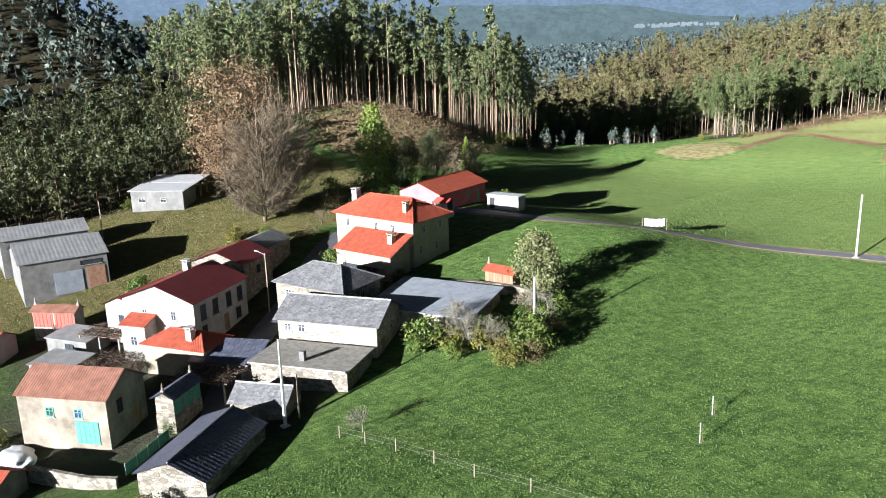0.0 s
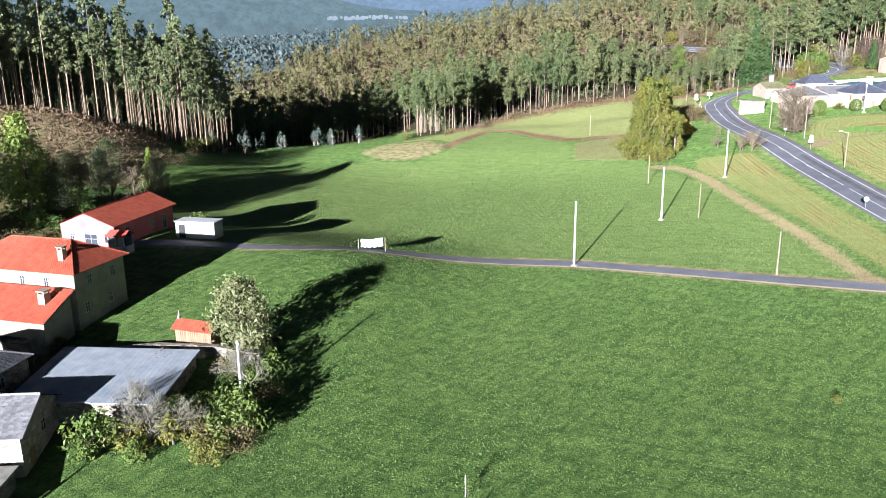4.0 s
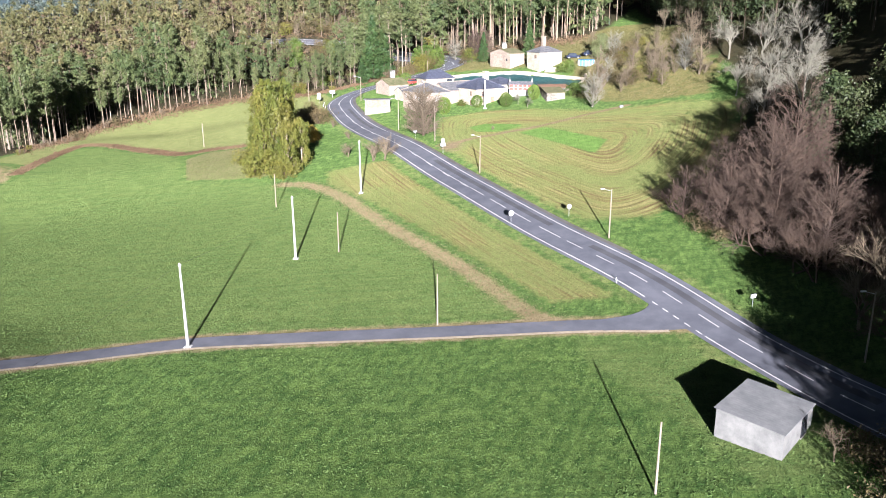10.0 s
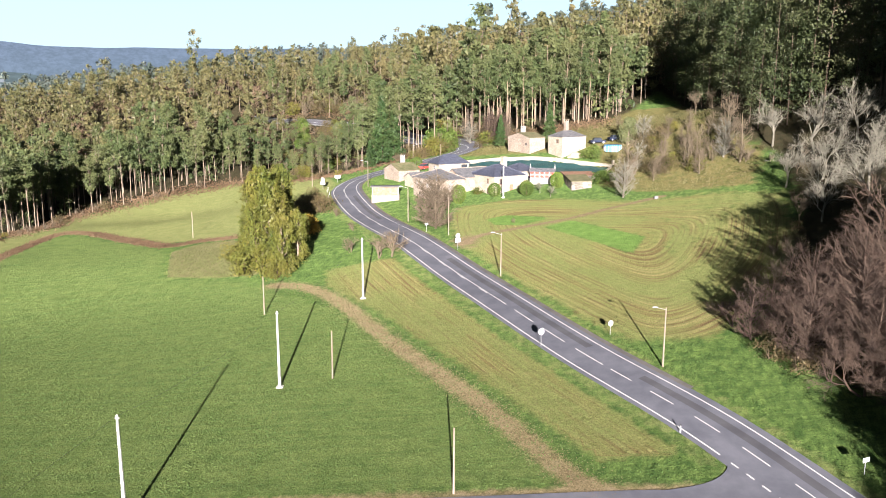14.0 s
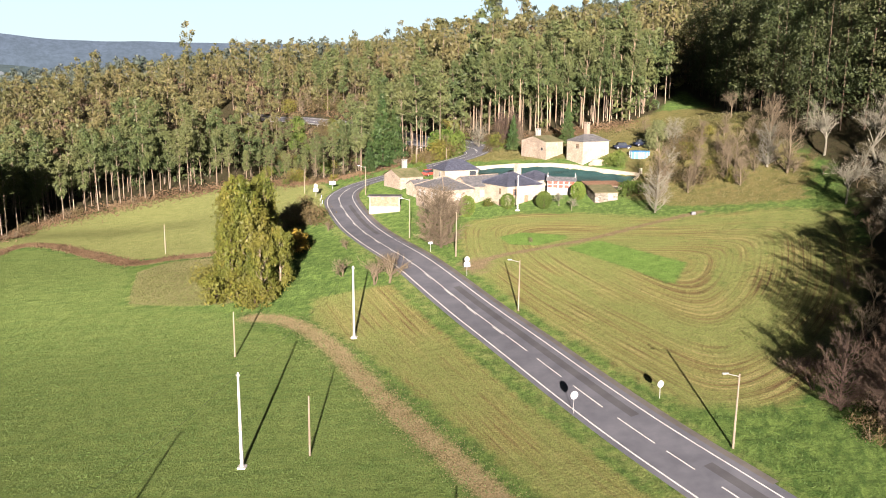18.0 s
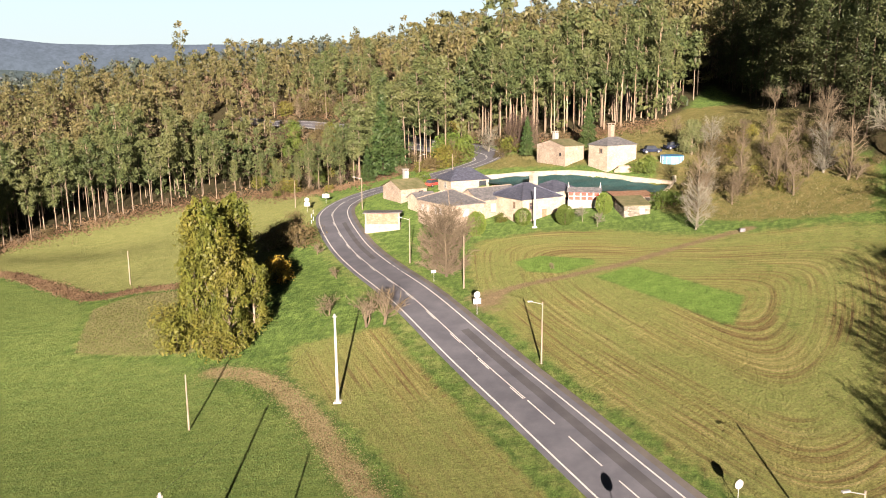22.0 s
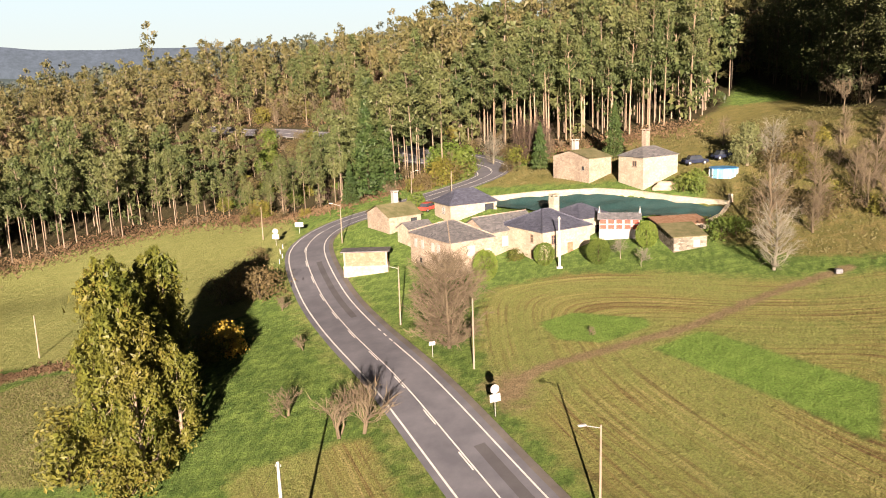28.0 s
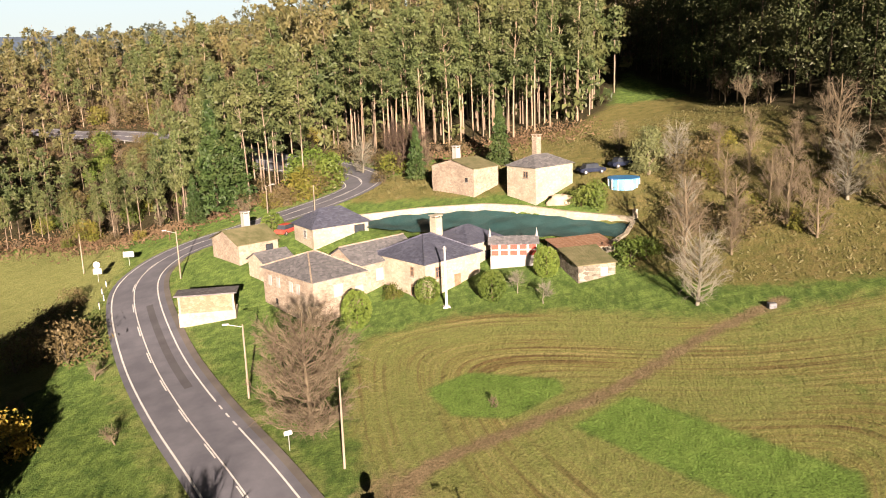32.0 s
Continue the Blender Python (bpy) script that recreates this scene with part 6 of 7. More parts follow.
road_sign(8.5, 119.0, 2.4, "disc", 0.85, 25, "round white traffic sign on a steel post by the road")
road_sign(17.4, 121.4, 1.9, "disc", 0.75, 25, "round white traffic sign on a low post in the verge")
road_sign(-3.0, 162.0, 3.0, "stack", 0.85, 25, "white sign plates stacked on one post")
road_sign(-9.4, 175.3, 1.7, "panel", 0.7, 205, "small dark and white panel on a short post")
road_sign(-39.8, 228.5, 3.0, "stack", 0.95, 0, "round sign over a white panel on one post")
road_sign(-36.8, 233.5, 2.1, "panel", 1.5, 0, "white rectangular direction panel by the bend")
road_sign(34.8, 90.2, 1.6, "panel", 0.8, 25, "small white marker panel in the verge")
road_sign(44.0, 76.5, 2.0, "disc", 0.7, 25, "round sign in the shaded verge")


def marker_post(x, y):
    root = empty("marker_post", x, y, hz(x, y))
    part("post", boxed((-0.06, -0.04, -0.2), (0.06, 0.04, 0.75), 0.01), M["plastic_white"], root)
    part("band", boxed((-0.065, -0.045, 0.75), (0.065, 0.045, 0.95), 0.005), M["dark"], root)
    return tagged(root, "short white roadside marker post with black top", "marker post", "marker posts")


for k, (mx, my) in enumerate(((20.5, 97.5), (-36.5, 219.5), (-37.6, 222.5), (-37.9, 225.5), (-36.2, 216.5))):
    marker_post(mx, my)


def banner():
    """A white sheet tied between two posts beside the lane."""
    x, y = -55.0, 69.3
    root = empty("banner", x, y, hz(x, y), 38)
    for s in (-1, 1):
        bm = bmesh.new()
        tube(bm, (s * 1.95, 0, -0.3), (s * 1.95, 0, 1.9), 0.05, 0.045, 6)
        part("post", bm, M["polewood"], root)
    v, f = [], []
    for j in range(5):
        for i in range(13):
            u, w = i / 12, j / 4
            v.append((-1.6 + 3.2 * u, 0.12 * math.sin(i * 1.7 + j), 1.85 - 1.25 * w - 0.12 * math.sin(math.pi * u) + 0.1 * math.sin(i * 2.3) * w))
    f = [(j * 13 + i, j * 13 + i + 1, (j + 1) * 13 + i + 1, (j + 1) * 13 + i) for j in range(4) for i in range(12)]
    child(mesh_object("sheet", v, f, [M["plastic_white"]], smooth=True), root)
    return tagged(root, "white sheet banner tied between two posts", "banner")


banner()


def trailer():
    """A white site trailer with a door and an open end."""
    x, y = -79.6, 60.0
    root = empty("site_cabin", x, y, hz(x, y) + 0.2, 14)
    part("body", boxed((-3.2, -1.3, 0.0), (3.2, 1.3, 2.5), 0.08), M["white"], root)
    part("roof", boxed((-3.3, -1.4, 2.5), (3.3, 1.4, 2.64), 0.05), M["plastic_white"], root)
    # A solid dark panel paints the shade of the open doorway.
    part("door", boxed((-2.6, -1.36, 0.1), (-1.6, -1.3, 2.1)), M["dark"], root, "dark panel for the shade inside an open doorway")
    part("step", boxed((-2.7, -1.9, -0.3), (-1.5, -1.4, -0.05)), M["concrete"], root)
    return tagged(root, "white portable site cabin beside the lane", "cabin")


trailer()


def porch():
    """A small glazed porch with red posts on the pink house's long side."""
    x, y = -84.2, 49.4
    root = empty("porch", x, y, 3.0, 14)
    part("plinth", boxed((-1.3, -1.1, -0.5), (1.3, 1.1, 0.9)), M["white"], root)
    for px in (-1.2, 0.0, 1.2):
        for py in (-1.0, 1.0):
            part("post", boxed((px - 0.07, py - 0.07, 0.9), (px + 0.07, py + 0.07, 2.4)), M["white"], root)
    part("pane", boxed((-1.15, -0.96, 0.92), (1.15, 0.96, 2.36)), M["glass"], root)
    bm = bmesh.new()
    roof_plane(bm, (-1.5, -1.3, 2.4), (1.5, -1.3, 2.4), (1.5, 0, 3.1), (-1.5, 0, 3.1))
    roof_plane(bm, (1.5, 1.3, 2.4), (-1.5, 1.3, 2.4), (-1.5, 0, 3.1), (1.5, 0, 3.1))
    part("roof", bm, M["redpaint"], root)
    return tagged(root, "small glazed porch with red roof on white plinth", "porch")


porch()


def car(x, y, yaw, paint, label):
    root = empty("car", x, y, hz(x, y), yaw)
    bm = bmesh.new()
    v = box(bm, (-2.0, -0.85, 0.3), (2.0, 0.85, 0.85))
    bmesh.ops.bevel(bm, geom=bm.edges[:], offset=0.12, segments=2, affect="EDGES")
    part("body", bm, M[paint], root)
    bm = bmesh.new()
    v = box(bm, (-1.3, -0.75, 0.85), (1.1, 0.75, 1.42))
    for q in v[4:]:
        q.co.x = q.co.x * 0.72 - 0.08
        q.co.y *= 0.82
    part("cabin", bm, M["glass"], root, "dark glazed cabin")
    part("roof", boxed((-0.95, -0.6, 1.42), (0.7, 0.6, 1.47)), M[paint], root)
    for sx in (-1.25, 1.25):
        for sy in (-0.8, 0.8):
            bm = bmesh.new()
            tube(bm, (sx, sy - 0.1, 0.32), (sx, sy + 0.1, 0.32), 0.32, 0.32, 14)
            wheel = part("wheel", bm, M["dark"], root)
            bm = bmesh.new()
            tube(bm, (sx, sy - 0.11, 0.32), (sx, sy + 0.11, 0.32), 0.18, 0.18, 10)
            part("rim", bm, M["metal"], wheel)
    return tagged(root, label, "car")


car(-13.6, 230.6, 60, "redpaint", "red car parked in the farm yard")
car(30.4, 226.9, 10, "darkcar", "dark blue car parked above the yard")
car(34.8, 226.4, 16, "darkcar", "dark car parked beside the upper house")


def round_pool(x, y):
    root = empty("above_ground_pool", x, y, hz(x, y))
    bm = bmesh.new()
    tube(bm, (0, 0, -0.6), (0, 0, 0.85), 2.1, 2.1, 28)
    part("wall", bm, M["bluepaint"], root)
    bm = bmesh.new()
    tube(bm, (0, 0, 0.85), (0, 0, 0.97), 2.2, 2.2, 28)
    part("rim", bm, M["blueplastic"], root)
    for k in range(14):
        an = math.tau * k / 14
        bm = bmesh.new()
        tube(bm, (2.14 * math.cos(an), 2.14 * math.sin(an), -0.6), (2.14 * math.cos(an), 2.14 * math.sin(an), 0.85), 0.09, 0.09, 5)
        part("upright", bm, M["plastic_white"], root)
    return tagged(root, "round blue above-ground pool on the bank", "pool")


round_pool(33.4, 221.6)


def lump(name, x, y, sx, sy, sz, mat, label, category, seed=1):
    """A boulder or a covered heap: a sphere pushed in and out."""
    bm = bmesh.new()
    bmesh.ops.create_icosphere(bm, subdivisions=4, radius=1.0)
    for v in bm.verts:
        k = 1 + 0.28 * noise.noise(v.co * 1.4 + Vector((seed, 0, 0))) + 0.1 * noise.noise(v.co * 4.0 + Vector((0, seed, 0)))
        v.co = Vector((v.co.x * sx * k, v.co.y * sy * k, max(v.co.z, -0.3) * sz * k))
    ob = part(name, bm, M[mat], None, smooth=True)
    ob.location = (x, y, hz(x, y) + 0.05 * sz)
    return tagged(ob, label, category)


lump("boulder", 24.4, 220.6, 1.9, 1.1, 1.2, "rock", "large pale boulder below the upper house", "boulder", 2)
lump("tarpaulin", -64.0, -25.2, 2.6, 1.7, 0.9, "plastic_white", "heap covered with crumpled white sheeting", "heap", 5)
lump("stone_heap", -52.5, 30.6, 1.8, 0.9, 0.8, "rock", "small heap of stones by the wall", "heap", 7)
plant(OLIVEBUSH, 7.7, 52.3, 0.3, "small yellow-green tuft in the pasture", "tuft")
trough = part("water_trough", boxed((-0.4, -0.3, -0.1), (0.4, 0.3, 0.5), 0.05), M["slate"], None)
trough.location = (36.8, 187.0, hz(36.8, 187.0))
tagged(trough, "small grey water trough in the meadow", "trough")

# ---- small buildings and clutter of the village ----
house("small_house", "white hut with orange tile roof at the village edge", -93.6, -22.0, 40, 7.0, 5.0, hz(-93, -20) - 0.3, 3.0, 1.2, "gable", "white", "clay", 0.3)
house("hen_house", "low grey block shed with rusty sheet roof", -86.4, -12.0, 28, 6.5, 4.0, hz(-86, -12) - 0.2, 2.2, 0.4, "shed", "greycon", "fibre", 0.2, [("f", 0.5, 0.1, 1.4, 1.6, "dark")], wave=0.5)
house("hen_house", "collapsed block shed with grey sheet roof", -80.5, -15.8, 30, 6.0, 4.2, hz(-80, -15) - 0.2, 2.0, 0.3, "shed", "greycon", "fibre", 0.2, [("f", -0.5, 0.1, 2.6, 1.5, "dark")], wave=0.5)
house("lean_to", "dark slate lean-to below the orange-roofed house", -63.4, -2.2, 38, 7.5, 4.2, -4.6, 2.2, 1.1, "shed", "stone", "blueslate", 0.3, wave=0.5)
house("small_house", "red-roofed shed at the lane's foot", -58.2, -29.0, 35, 5.0, 4.0, hz(-58, -29), 2.2, 1.0, "gable", "greycon", "clay", 0.3)
house("barn", "older grey barn with corrugated roof behind the large barn", -123.0, -5.5, 82.6, 13, 7, -1.5, 5.2, 1.4, "gable", "greycon", "fibre", 0.3, wave=0.6)


def pergola(x, y, z, yaw, w, d, tall, label):
    root = empty("pergola", x, y, z, yaw)
    for px in (-w / 2, 0, w / 2):
        for py in (-d / 2, d / 2):
            part("post", boxed((px - 0.08, py - 0.08, -0.6), (px + 0.08, py + 0.08, tall)), M["concrete"], root)
    for k in range(5):
        py = -d / 2 + d * k / 4
        bm = bmesh.new()
        tube(bm, (-w / 2 - 0.4, py, tall + 0.05), (w / 2 + 0.4, py, tall + 0.05 + 0.06 * (k % 2)), 0.05, 0.05, 5)
        part("beam", bm, M["timber"], root)
    return tagged(root, label, "pergola")


pergola(-60.2, -6.4, -5.0, 35, 6.0, 4.0, 2.4, "bare vine pergola of concrete posts and timber poles")
pergola(-83.0, -9.0, hz(-83, -9), 30, 6.0, 4.0, 2.2, "old vine pergola beside the white house")
canopy = empty("canopy", -134.2, 23.1, 2.9, 42.6)
bm = bmesh.new()
roof_plane(bm, (-5.5, -3.0, 4.6), (5.5, -3.0, 4.6), (5.5, 3.4, 5.1), (-5.5, 3.4, 5.1), 0.6, 0.03)
part("roof", bm, M["plastic_white"], canopy, "pale sheet roof")
for px in (-4.9, 0.0, 4.9):
    for py in (-0.4, 2.8):
        part("post", boxed((px - 0.15, py - 0.15, -0.8), (px + 0.15, py + 0.15, 4.7 + 0.08 * py)), M["timber"], canopy)
tagged(canopy, "open canopy on timber posts behind the block shed", "canopy")
chim = part("terrace_chimney", boxed((-0.3, -0.3, 0), (0.3, 0.3, 1.1), 0.03), M["greycon"], None)
chim.matrix_world = pose(-53.4, 1.6, -1.22, 0, 0, 31)
tagged(chim, "short grey chimney standing on the terrace roof", "chimney")

# ---- trees and bushes ----
for x, y, s in ((-33.2, 157.4, 0.72), (-35.4, 160.4, 0.95), (-39.0, 166.0, 1.06), (-35.0, 165.5, 0.82), (-37.6, 172.5, 1.04), (-39.2, 162.5, 0.8), (-36.4, 171.0, 0.85), (-42.0, 171.0, 0.95), (-31.6, 162.0, 0.68)):
    plant(POPLAR, x, y, s, "dense evergreen tree with yellow-green foliage in the field corner", "tree", "evergreen clump")
for x, y, s in ((-33.6, 155.6, 1.2), (-36.0, 157.0, 1.4), (-40.5, 158.0, 1.5), (-43.5, 164.0, 1.5), (-34.2, 161.5, 1.4)):
    plant(OLIVEBUSH, x, y, s, "bush at the foot of the evergreens", "bush", "evergreen clump bushes")
plant(GOLDEN, -33.6, 181.6, 1.1, "bright yellow flowering bush beside the evergreens", "bush")
for x, y, s in ((-34.5, 183.0, 1.3), (-35.8, 180.5, 1.2)):
    plant(OLIVEBUSH, x, y, s, "dark green bush in the hedge", "bush", "hedge bushes")
for x, y, s in ((-37.5, 186.0, 0.8), (-36.0, 189.5, 0.7), (-22.6, 165.6, 1.05), (-24.5, 181.1, 0.7), (-30.8, 195.7, 0.75), (7.2, 176.9, 0.35)):
    plant(SHRUB, x, y, s, "small leafless shrub in the grass", "shrub", "leafless shrubs")
for x, y, s in ((-35.2, 201.4, 2.0), (-37.8, 203.0, 1.9), (-40.5, 201.0, 1.5), (-36.2, 205.0, 1.5), (-41.5, 214.0, 1.2), (-40.5, 220.0, 1.1), (-41.8, 208.0, 1.3)):
    plant(BRAMBLE, x, y, s, "brown bramble bush beside the bend", "bramble", "brambles by the bend")
plant(SHRUB, -14.9, 161.2, 1.75, "leafless reddish shrub overhanging the road", "shrub")
plant(SHRUB, -16.9, 160.8, 1.6, "leafless reddish shrub overhanging the road", "shrub")
plant(FINEBARE, -7.8, 177.2, 1.0, "tall bare tree with fine upright twigs by the road", "tree")
plant(PALEUP, 30.8, 190.4, 0.95, "pale leafless tree at the edge of the meadow", "tree")
plant(UPBARE, 33.0, 199.5, 1.15, "pale leafless tree at the edge of the meadow", "tree")
for x, y, s in ((16.3, 197.0, 0.38), (14.2, 200.6, 0.42)):
    plant(PALEBARE, x, y, s, "small white-barked fruit tree without leaves", "tree", "fruit trees")
for x, y, s in ((4.2, 201.6, 1.15), (11.2, 199.8, 1.25)):
    plant(CLIPPED, x, y, s, "clipped round evergreen bush before the house", "bush", "clipped bushes")
for x, y, s, k in ((18.2, 203.4, 1.0, LIMEBUSH), (-3.8, 198.4, 1.1, LIMEBUSH), (27.8, 202.6, 1.2, BUSH), (30.2, 203.8, 1.0, BUSH), (0.4, 204.0, 0.7, OLIVEBUSH), (-15.6, 231.4, 1.3, CLIPPED), (28.4, 217.8, 1.3, BUSH), (26.6, 218.6, 1.0, BUSH)):
    plant(k, x, y, s, "leafy green garden bush near the houses", "bush", "garden bushes")
for x, y, s in ((-27.6, 256.5, 1.75), (-24.5, 259.5, 1.5), (-30.5, 252.0, 0.8), (6.5, 243.0, 0.8), (19.5, 240.0, 0.9)):
    plant(CONIFER, x, y, s, "dark conical conifer behind the hamlet", "tree", "hamlet conifers")
for x, y, s in ((40.5, 221.0, 0.8), (37.0, 209.0, 0.75), (41.5, 205.0, 0.8), (44.0, 213.0, 0.7), (47.0, 203.0, 0.75), (50.0, 208.0, 0.8), (36.5, 233.0, 0.6), (55.0, 204.0, 1.0), (57.5, 211.0, 1.2), (57.0, 199.0, 1.1), (39.0, 200.5, 0.6), (-10.0, 249.0, 0.7), (-2.0, 256.0, 0.8), (8.0, 248.5, 0.7)):
    plant((UPBARE, PALEUP, UPBARE)[int(x) % 3], x, y, s, "leafless tree in the thicket above the meadow", "tree", "thicket trees")
for x, y, s in ((38.5, 112.1, 1.3), (36.1, 115.3, 1.0), (43.8, 112.3, 1.3), (32.6, 121.4, 0.62), (44.5, 86.0, 0.9), (47.5, 91.0, 1.1), (46.0, 78.5, 0.9), (50.5, 86.5, 1.2), (42.0, 97.5, 1.0), (46.5, 99.5, 1.2), (40.5, 103.0, 1.05), (51.0, 111.0, 1.3), (48.0, 119.0, 1.25), (52.0, 99.0, 1.3), (53.0, 126.0, 1.3), (47.0, 130.0, 1.0), (45.0, 106.0, 1.25), (42.0, 120.0, 1.0), (43.5, 94.0, 1.05), (50.5, 104.5, 1.3), (38.5, 106.5, 0.9)):
    plant(REDBARE, x, y, s, "leafless reddish-brown tree in the roadside copse", "tree", "roadside copse")
for x, y, s in ((37.5, 110.4, 0.95), (43.0, 110.8, 1.25), (33.6, 117.6, 0.62), (47.5, 114.8, 1.35), (40.5, 117.5, 0.95), (50.5, 121.0, 1.4), (41.5, 103.5, 1.0), (45.5, 97.0, 1.1)):
    plant(COPSE, x, y, s, "dense leafless tree with reddish twigs in the roadside copse", "tree", "roadside copse")
# Evergreens added where only shade lies, to darken the ground behind the copse.
for x, y, s in ((54.5, 121.0, 0.95), (57.5, 128.0, 0.9), (55.5, 95.0, 0.8), (57.5, 103.0, 0.8), (57.0, 112.0, 0.82), (58.5, 121.0, 0.85), (64.0, 122.0, 1.05), (63.0, 112.0, 1.05)):
    plant(DARKTREE, x, y, s, "dark evergreen added behind the leafless copse for shade", "tree", "evergreens behind the copse")
for x, y, s, k in ((38.0, 45.5, 1.25, REDBARE), (37.5, 37.5, 1.4, REDBARE), (40.5, 41.0, 1.3, REDBARE), (37.8, 30.0, 1.5, REDBARE), (40.5, 28.0, 1.4, REDBARE), (42.5, 47.0, 1.3, REDBARE), (40.0, 22.0, 1.1, DARKTREE), (44.0, 32.0, 1.0, DARKTREE)):
    plant(k, x, y, s, "tall tree shading the road below the copse", "tree", "trees south of the shed")
for x, y, s in ((43.5, 83.0, 1.05), (47.0, 80.0, 1.1), (47.5, 86.0, 1.2), (52.0, 84.0, 1.2), (51.0, 74.0, 1.1), (56.0, 78.0, 1.2)):
    plant(BARE, x, y, s, "leafless brown tree beside the shaded road", "tree", "bare trees by the road")
# Mostly out of view: added to throw shade over road and verge.
for x, y, s in ((66.0, 122.0, 0.9), (68.0, 128.0, 0.9), (42.0, 50.0, 0.95), (44.5, 46.0, 1.1), (47.5, 40.0, 1.1), (44.0, 38.0, 1.15), (50.0, 33.0, 1.1), (62.0, 114.0, 0.9), (53.5, 72.0, 0.85), (55.5, 82.0, 0.95), (56.5, 89.0, 0.9)):
    plant(DARKTREE, x, y, s, "dark evergreen tree added beside the road to shade it", "tree", "evergreens by the road")
thicket = scatter([(35, 205), (44, 198), (58, 198), (58, 220), (50, 228), (37, 222)], 4.2, 61)
for k, (x, y) in enumerate(thicket):
    plant((UPBARE, SHRUB, UPBARE, BRAMBLE, OLIVEBUSH)[k % 5], x, y, (0.6, 0.9, 0.5, 1.5, 0.9)[k % 5] * rng.uniform(0.8, 1.25), "brown leafless growth in the thicket above the meadow", "thicket", "thicket growth")
# More added evergreens, mostly unseen, that shade the verge and copse.
for x, y, s in ((53.0, 68.0, 1.1), (57.0, 62.0, 1.2), (60.0, 70.0, 1.2), (56.0, 76.0, 1.1), (62.0, 80.0, 1.2), (64.0, 86.0, 1.1), (63.5, 92.0, 1.0), (64.0, 60.0, 1.2), (62.0, 52.0, 1.1), (67.0, 68.0, 1.2), (66.0, 46.0, 1.1), (70.0, 40.0, 1.1), (66.0, 97.0, 1.1), (64.0, 104.0, 1.1), (68.0, 111.0, 1.1)):
    plant(DARKTREE, x, y, s, "dark evergreen tree added above the road to shade it", "tree", "evergreens by the road")
for x, y, s in ((62.0, 168.0, 1.5), (66.0, 178.0, 1.7), (69.0, 190.0, 1.8), (74.0, 183.0, 1.7), (60.0, 180.0, 1.3), (64.0, 200.0, 1.5), (72.0, 172.0, 1.6), (58.0, 158.0, 1.2), (64.5, 156.0, 1.7), (68.0, 164.0, 1.8)):
    plant(PALEBARE, x, y, 0.85 * s, "large lichen-covered bare oak on the slope", "tree", "bare oaks")
for x, y, s in ((33.2, 61.5, 1.1), (34.8, 58.2, 1.3), (37.5, 56.0, 1.4), (33.0, 55.0, 1.2), (36.0, 62.0, 1.0)):
    plant(BRAMBLE, x, y, s, "rusty bramble bush beside the shed", "bramble", "brambles by the shed")
plant(BARE, 31.6, 60.6, 0.4, "small leafless shrub against the shed", "shrub")
for x, y in scatter([(-176, 150), (-160, 176), (-138, 186), (-124, 178), (-128, 174), (-142, 172), (-156, 160), (-166, 146)], 6.5, 63):
    plant(YOUNGEUC, x, y, rng.uniform(0.7, 1.2), "young blue-green eucalyptus in the shaded gully", "tree", "young gully eucalyptus")
plant(SMALLTREE, 37.2, 222.6, 0.95, "pale grey-green round tree above the pool", "tree")
plant(SMALLTREE, -47.5, 33.2, 1.3, "round grey-green olive-like tree behind the barn", "tree")
plant(BUSH, -48.2, 14.4, 1.45, "large glossy laurel bush beside the barn", "bush")
for x, y, s in ((-45.2, 17.8, 0.72), (-46.8, 19.4, 0.7), (-42.6, 28.2, 0.65), (-43.4, 18.8, 0.62), (-66.0, 22.0, 0.5), (-39.2, -0.8, 0.4)):
    plant(PALEBARE, x, y, s, "pale leafless fruit tree by the barns", "tree", "bare village trees")
for x, y, s, k in ((-43.0, 19.6, 1.22, OLIVEBUSH), (-40.4, 20.6, 1.15, BRAMBLE), (-39.2, 22.4, 1.37, BUSH), (-38.2, 21.0, 1.08, BRAMBLE), (-41.2, 24.2, 1.30, BUSH), (-44.8, 21.6, 1.15, BUSH), (-46.2, 16.4, 1.08, OLIVEBUSH), (-39.0, 18.6, 0.86, OLIVEBUSH), (-46.0, 30.0, 1.08, BRAMBLE), (-43.5, 31.5, 1.08, BUSH), (-44.5, 15.6, 0.72, BUSH), (-66.5, 25.4, 0.58, OLIVEBUSH), (-42.5, -20.6, 0.65, OLIVEBUSH), (-41.0, 29.0, 0.86, BRAMBLE)):
    plant(k, x, y, s, "tangled bush in the village hedge", "bush", "village hedge")
plant(BROWNOAK, -134.2, 37.4, 1.5, "large oak with brown winter leaves above the farms", "tree")
plant(BROWNOAK, -131.0, 32.0, 0.95, "oak with brown winter leaves above the farms", "tree")
plant(OVALBARE, -107.1, 27.3, 1.7, "broad leafless tree above the lane", "tree")
plant(OVALBARE, -110.5, 33.5, 1.6, "broad leafless tree above the lane", "tree")
# Added among brown shrubs to cast a denser shadow on the field.
for x, y, s in ((-113.5, 60.0, 0.6), (-116.5, 67.0, 0.55), (-119.0, 75.0, 0.55), (-124.5, 82.0, 0.6), (-106.5, 57.5, 0.5)):
    plant(DARKTREE, x, y, s, "dark evergreen added below the clearing to thicken the field's shadow", "tree", "trees below the clearing")
for x, y, s in ((-113.0, 84.0, 0.9), (-108.5, 77.0, 0.95), (-104.5, 70.0, 0.9), (-110.0, 70.0, 0.95), (-117.0, 88.0, 0.95)):
    plant(UPBARE, x, y, s, "leafless tree beside the bright conifer", "tree", "bare trees below the clearing")
plant(GREENTREE, -110.0, 53.9, 1.05, "broad green tree below the felled clearing", "tree")
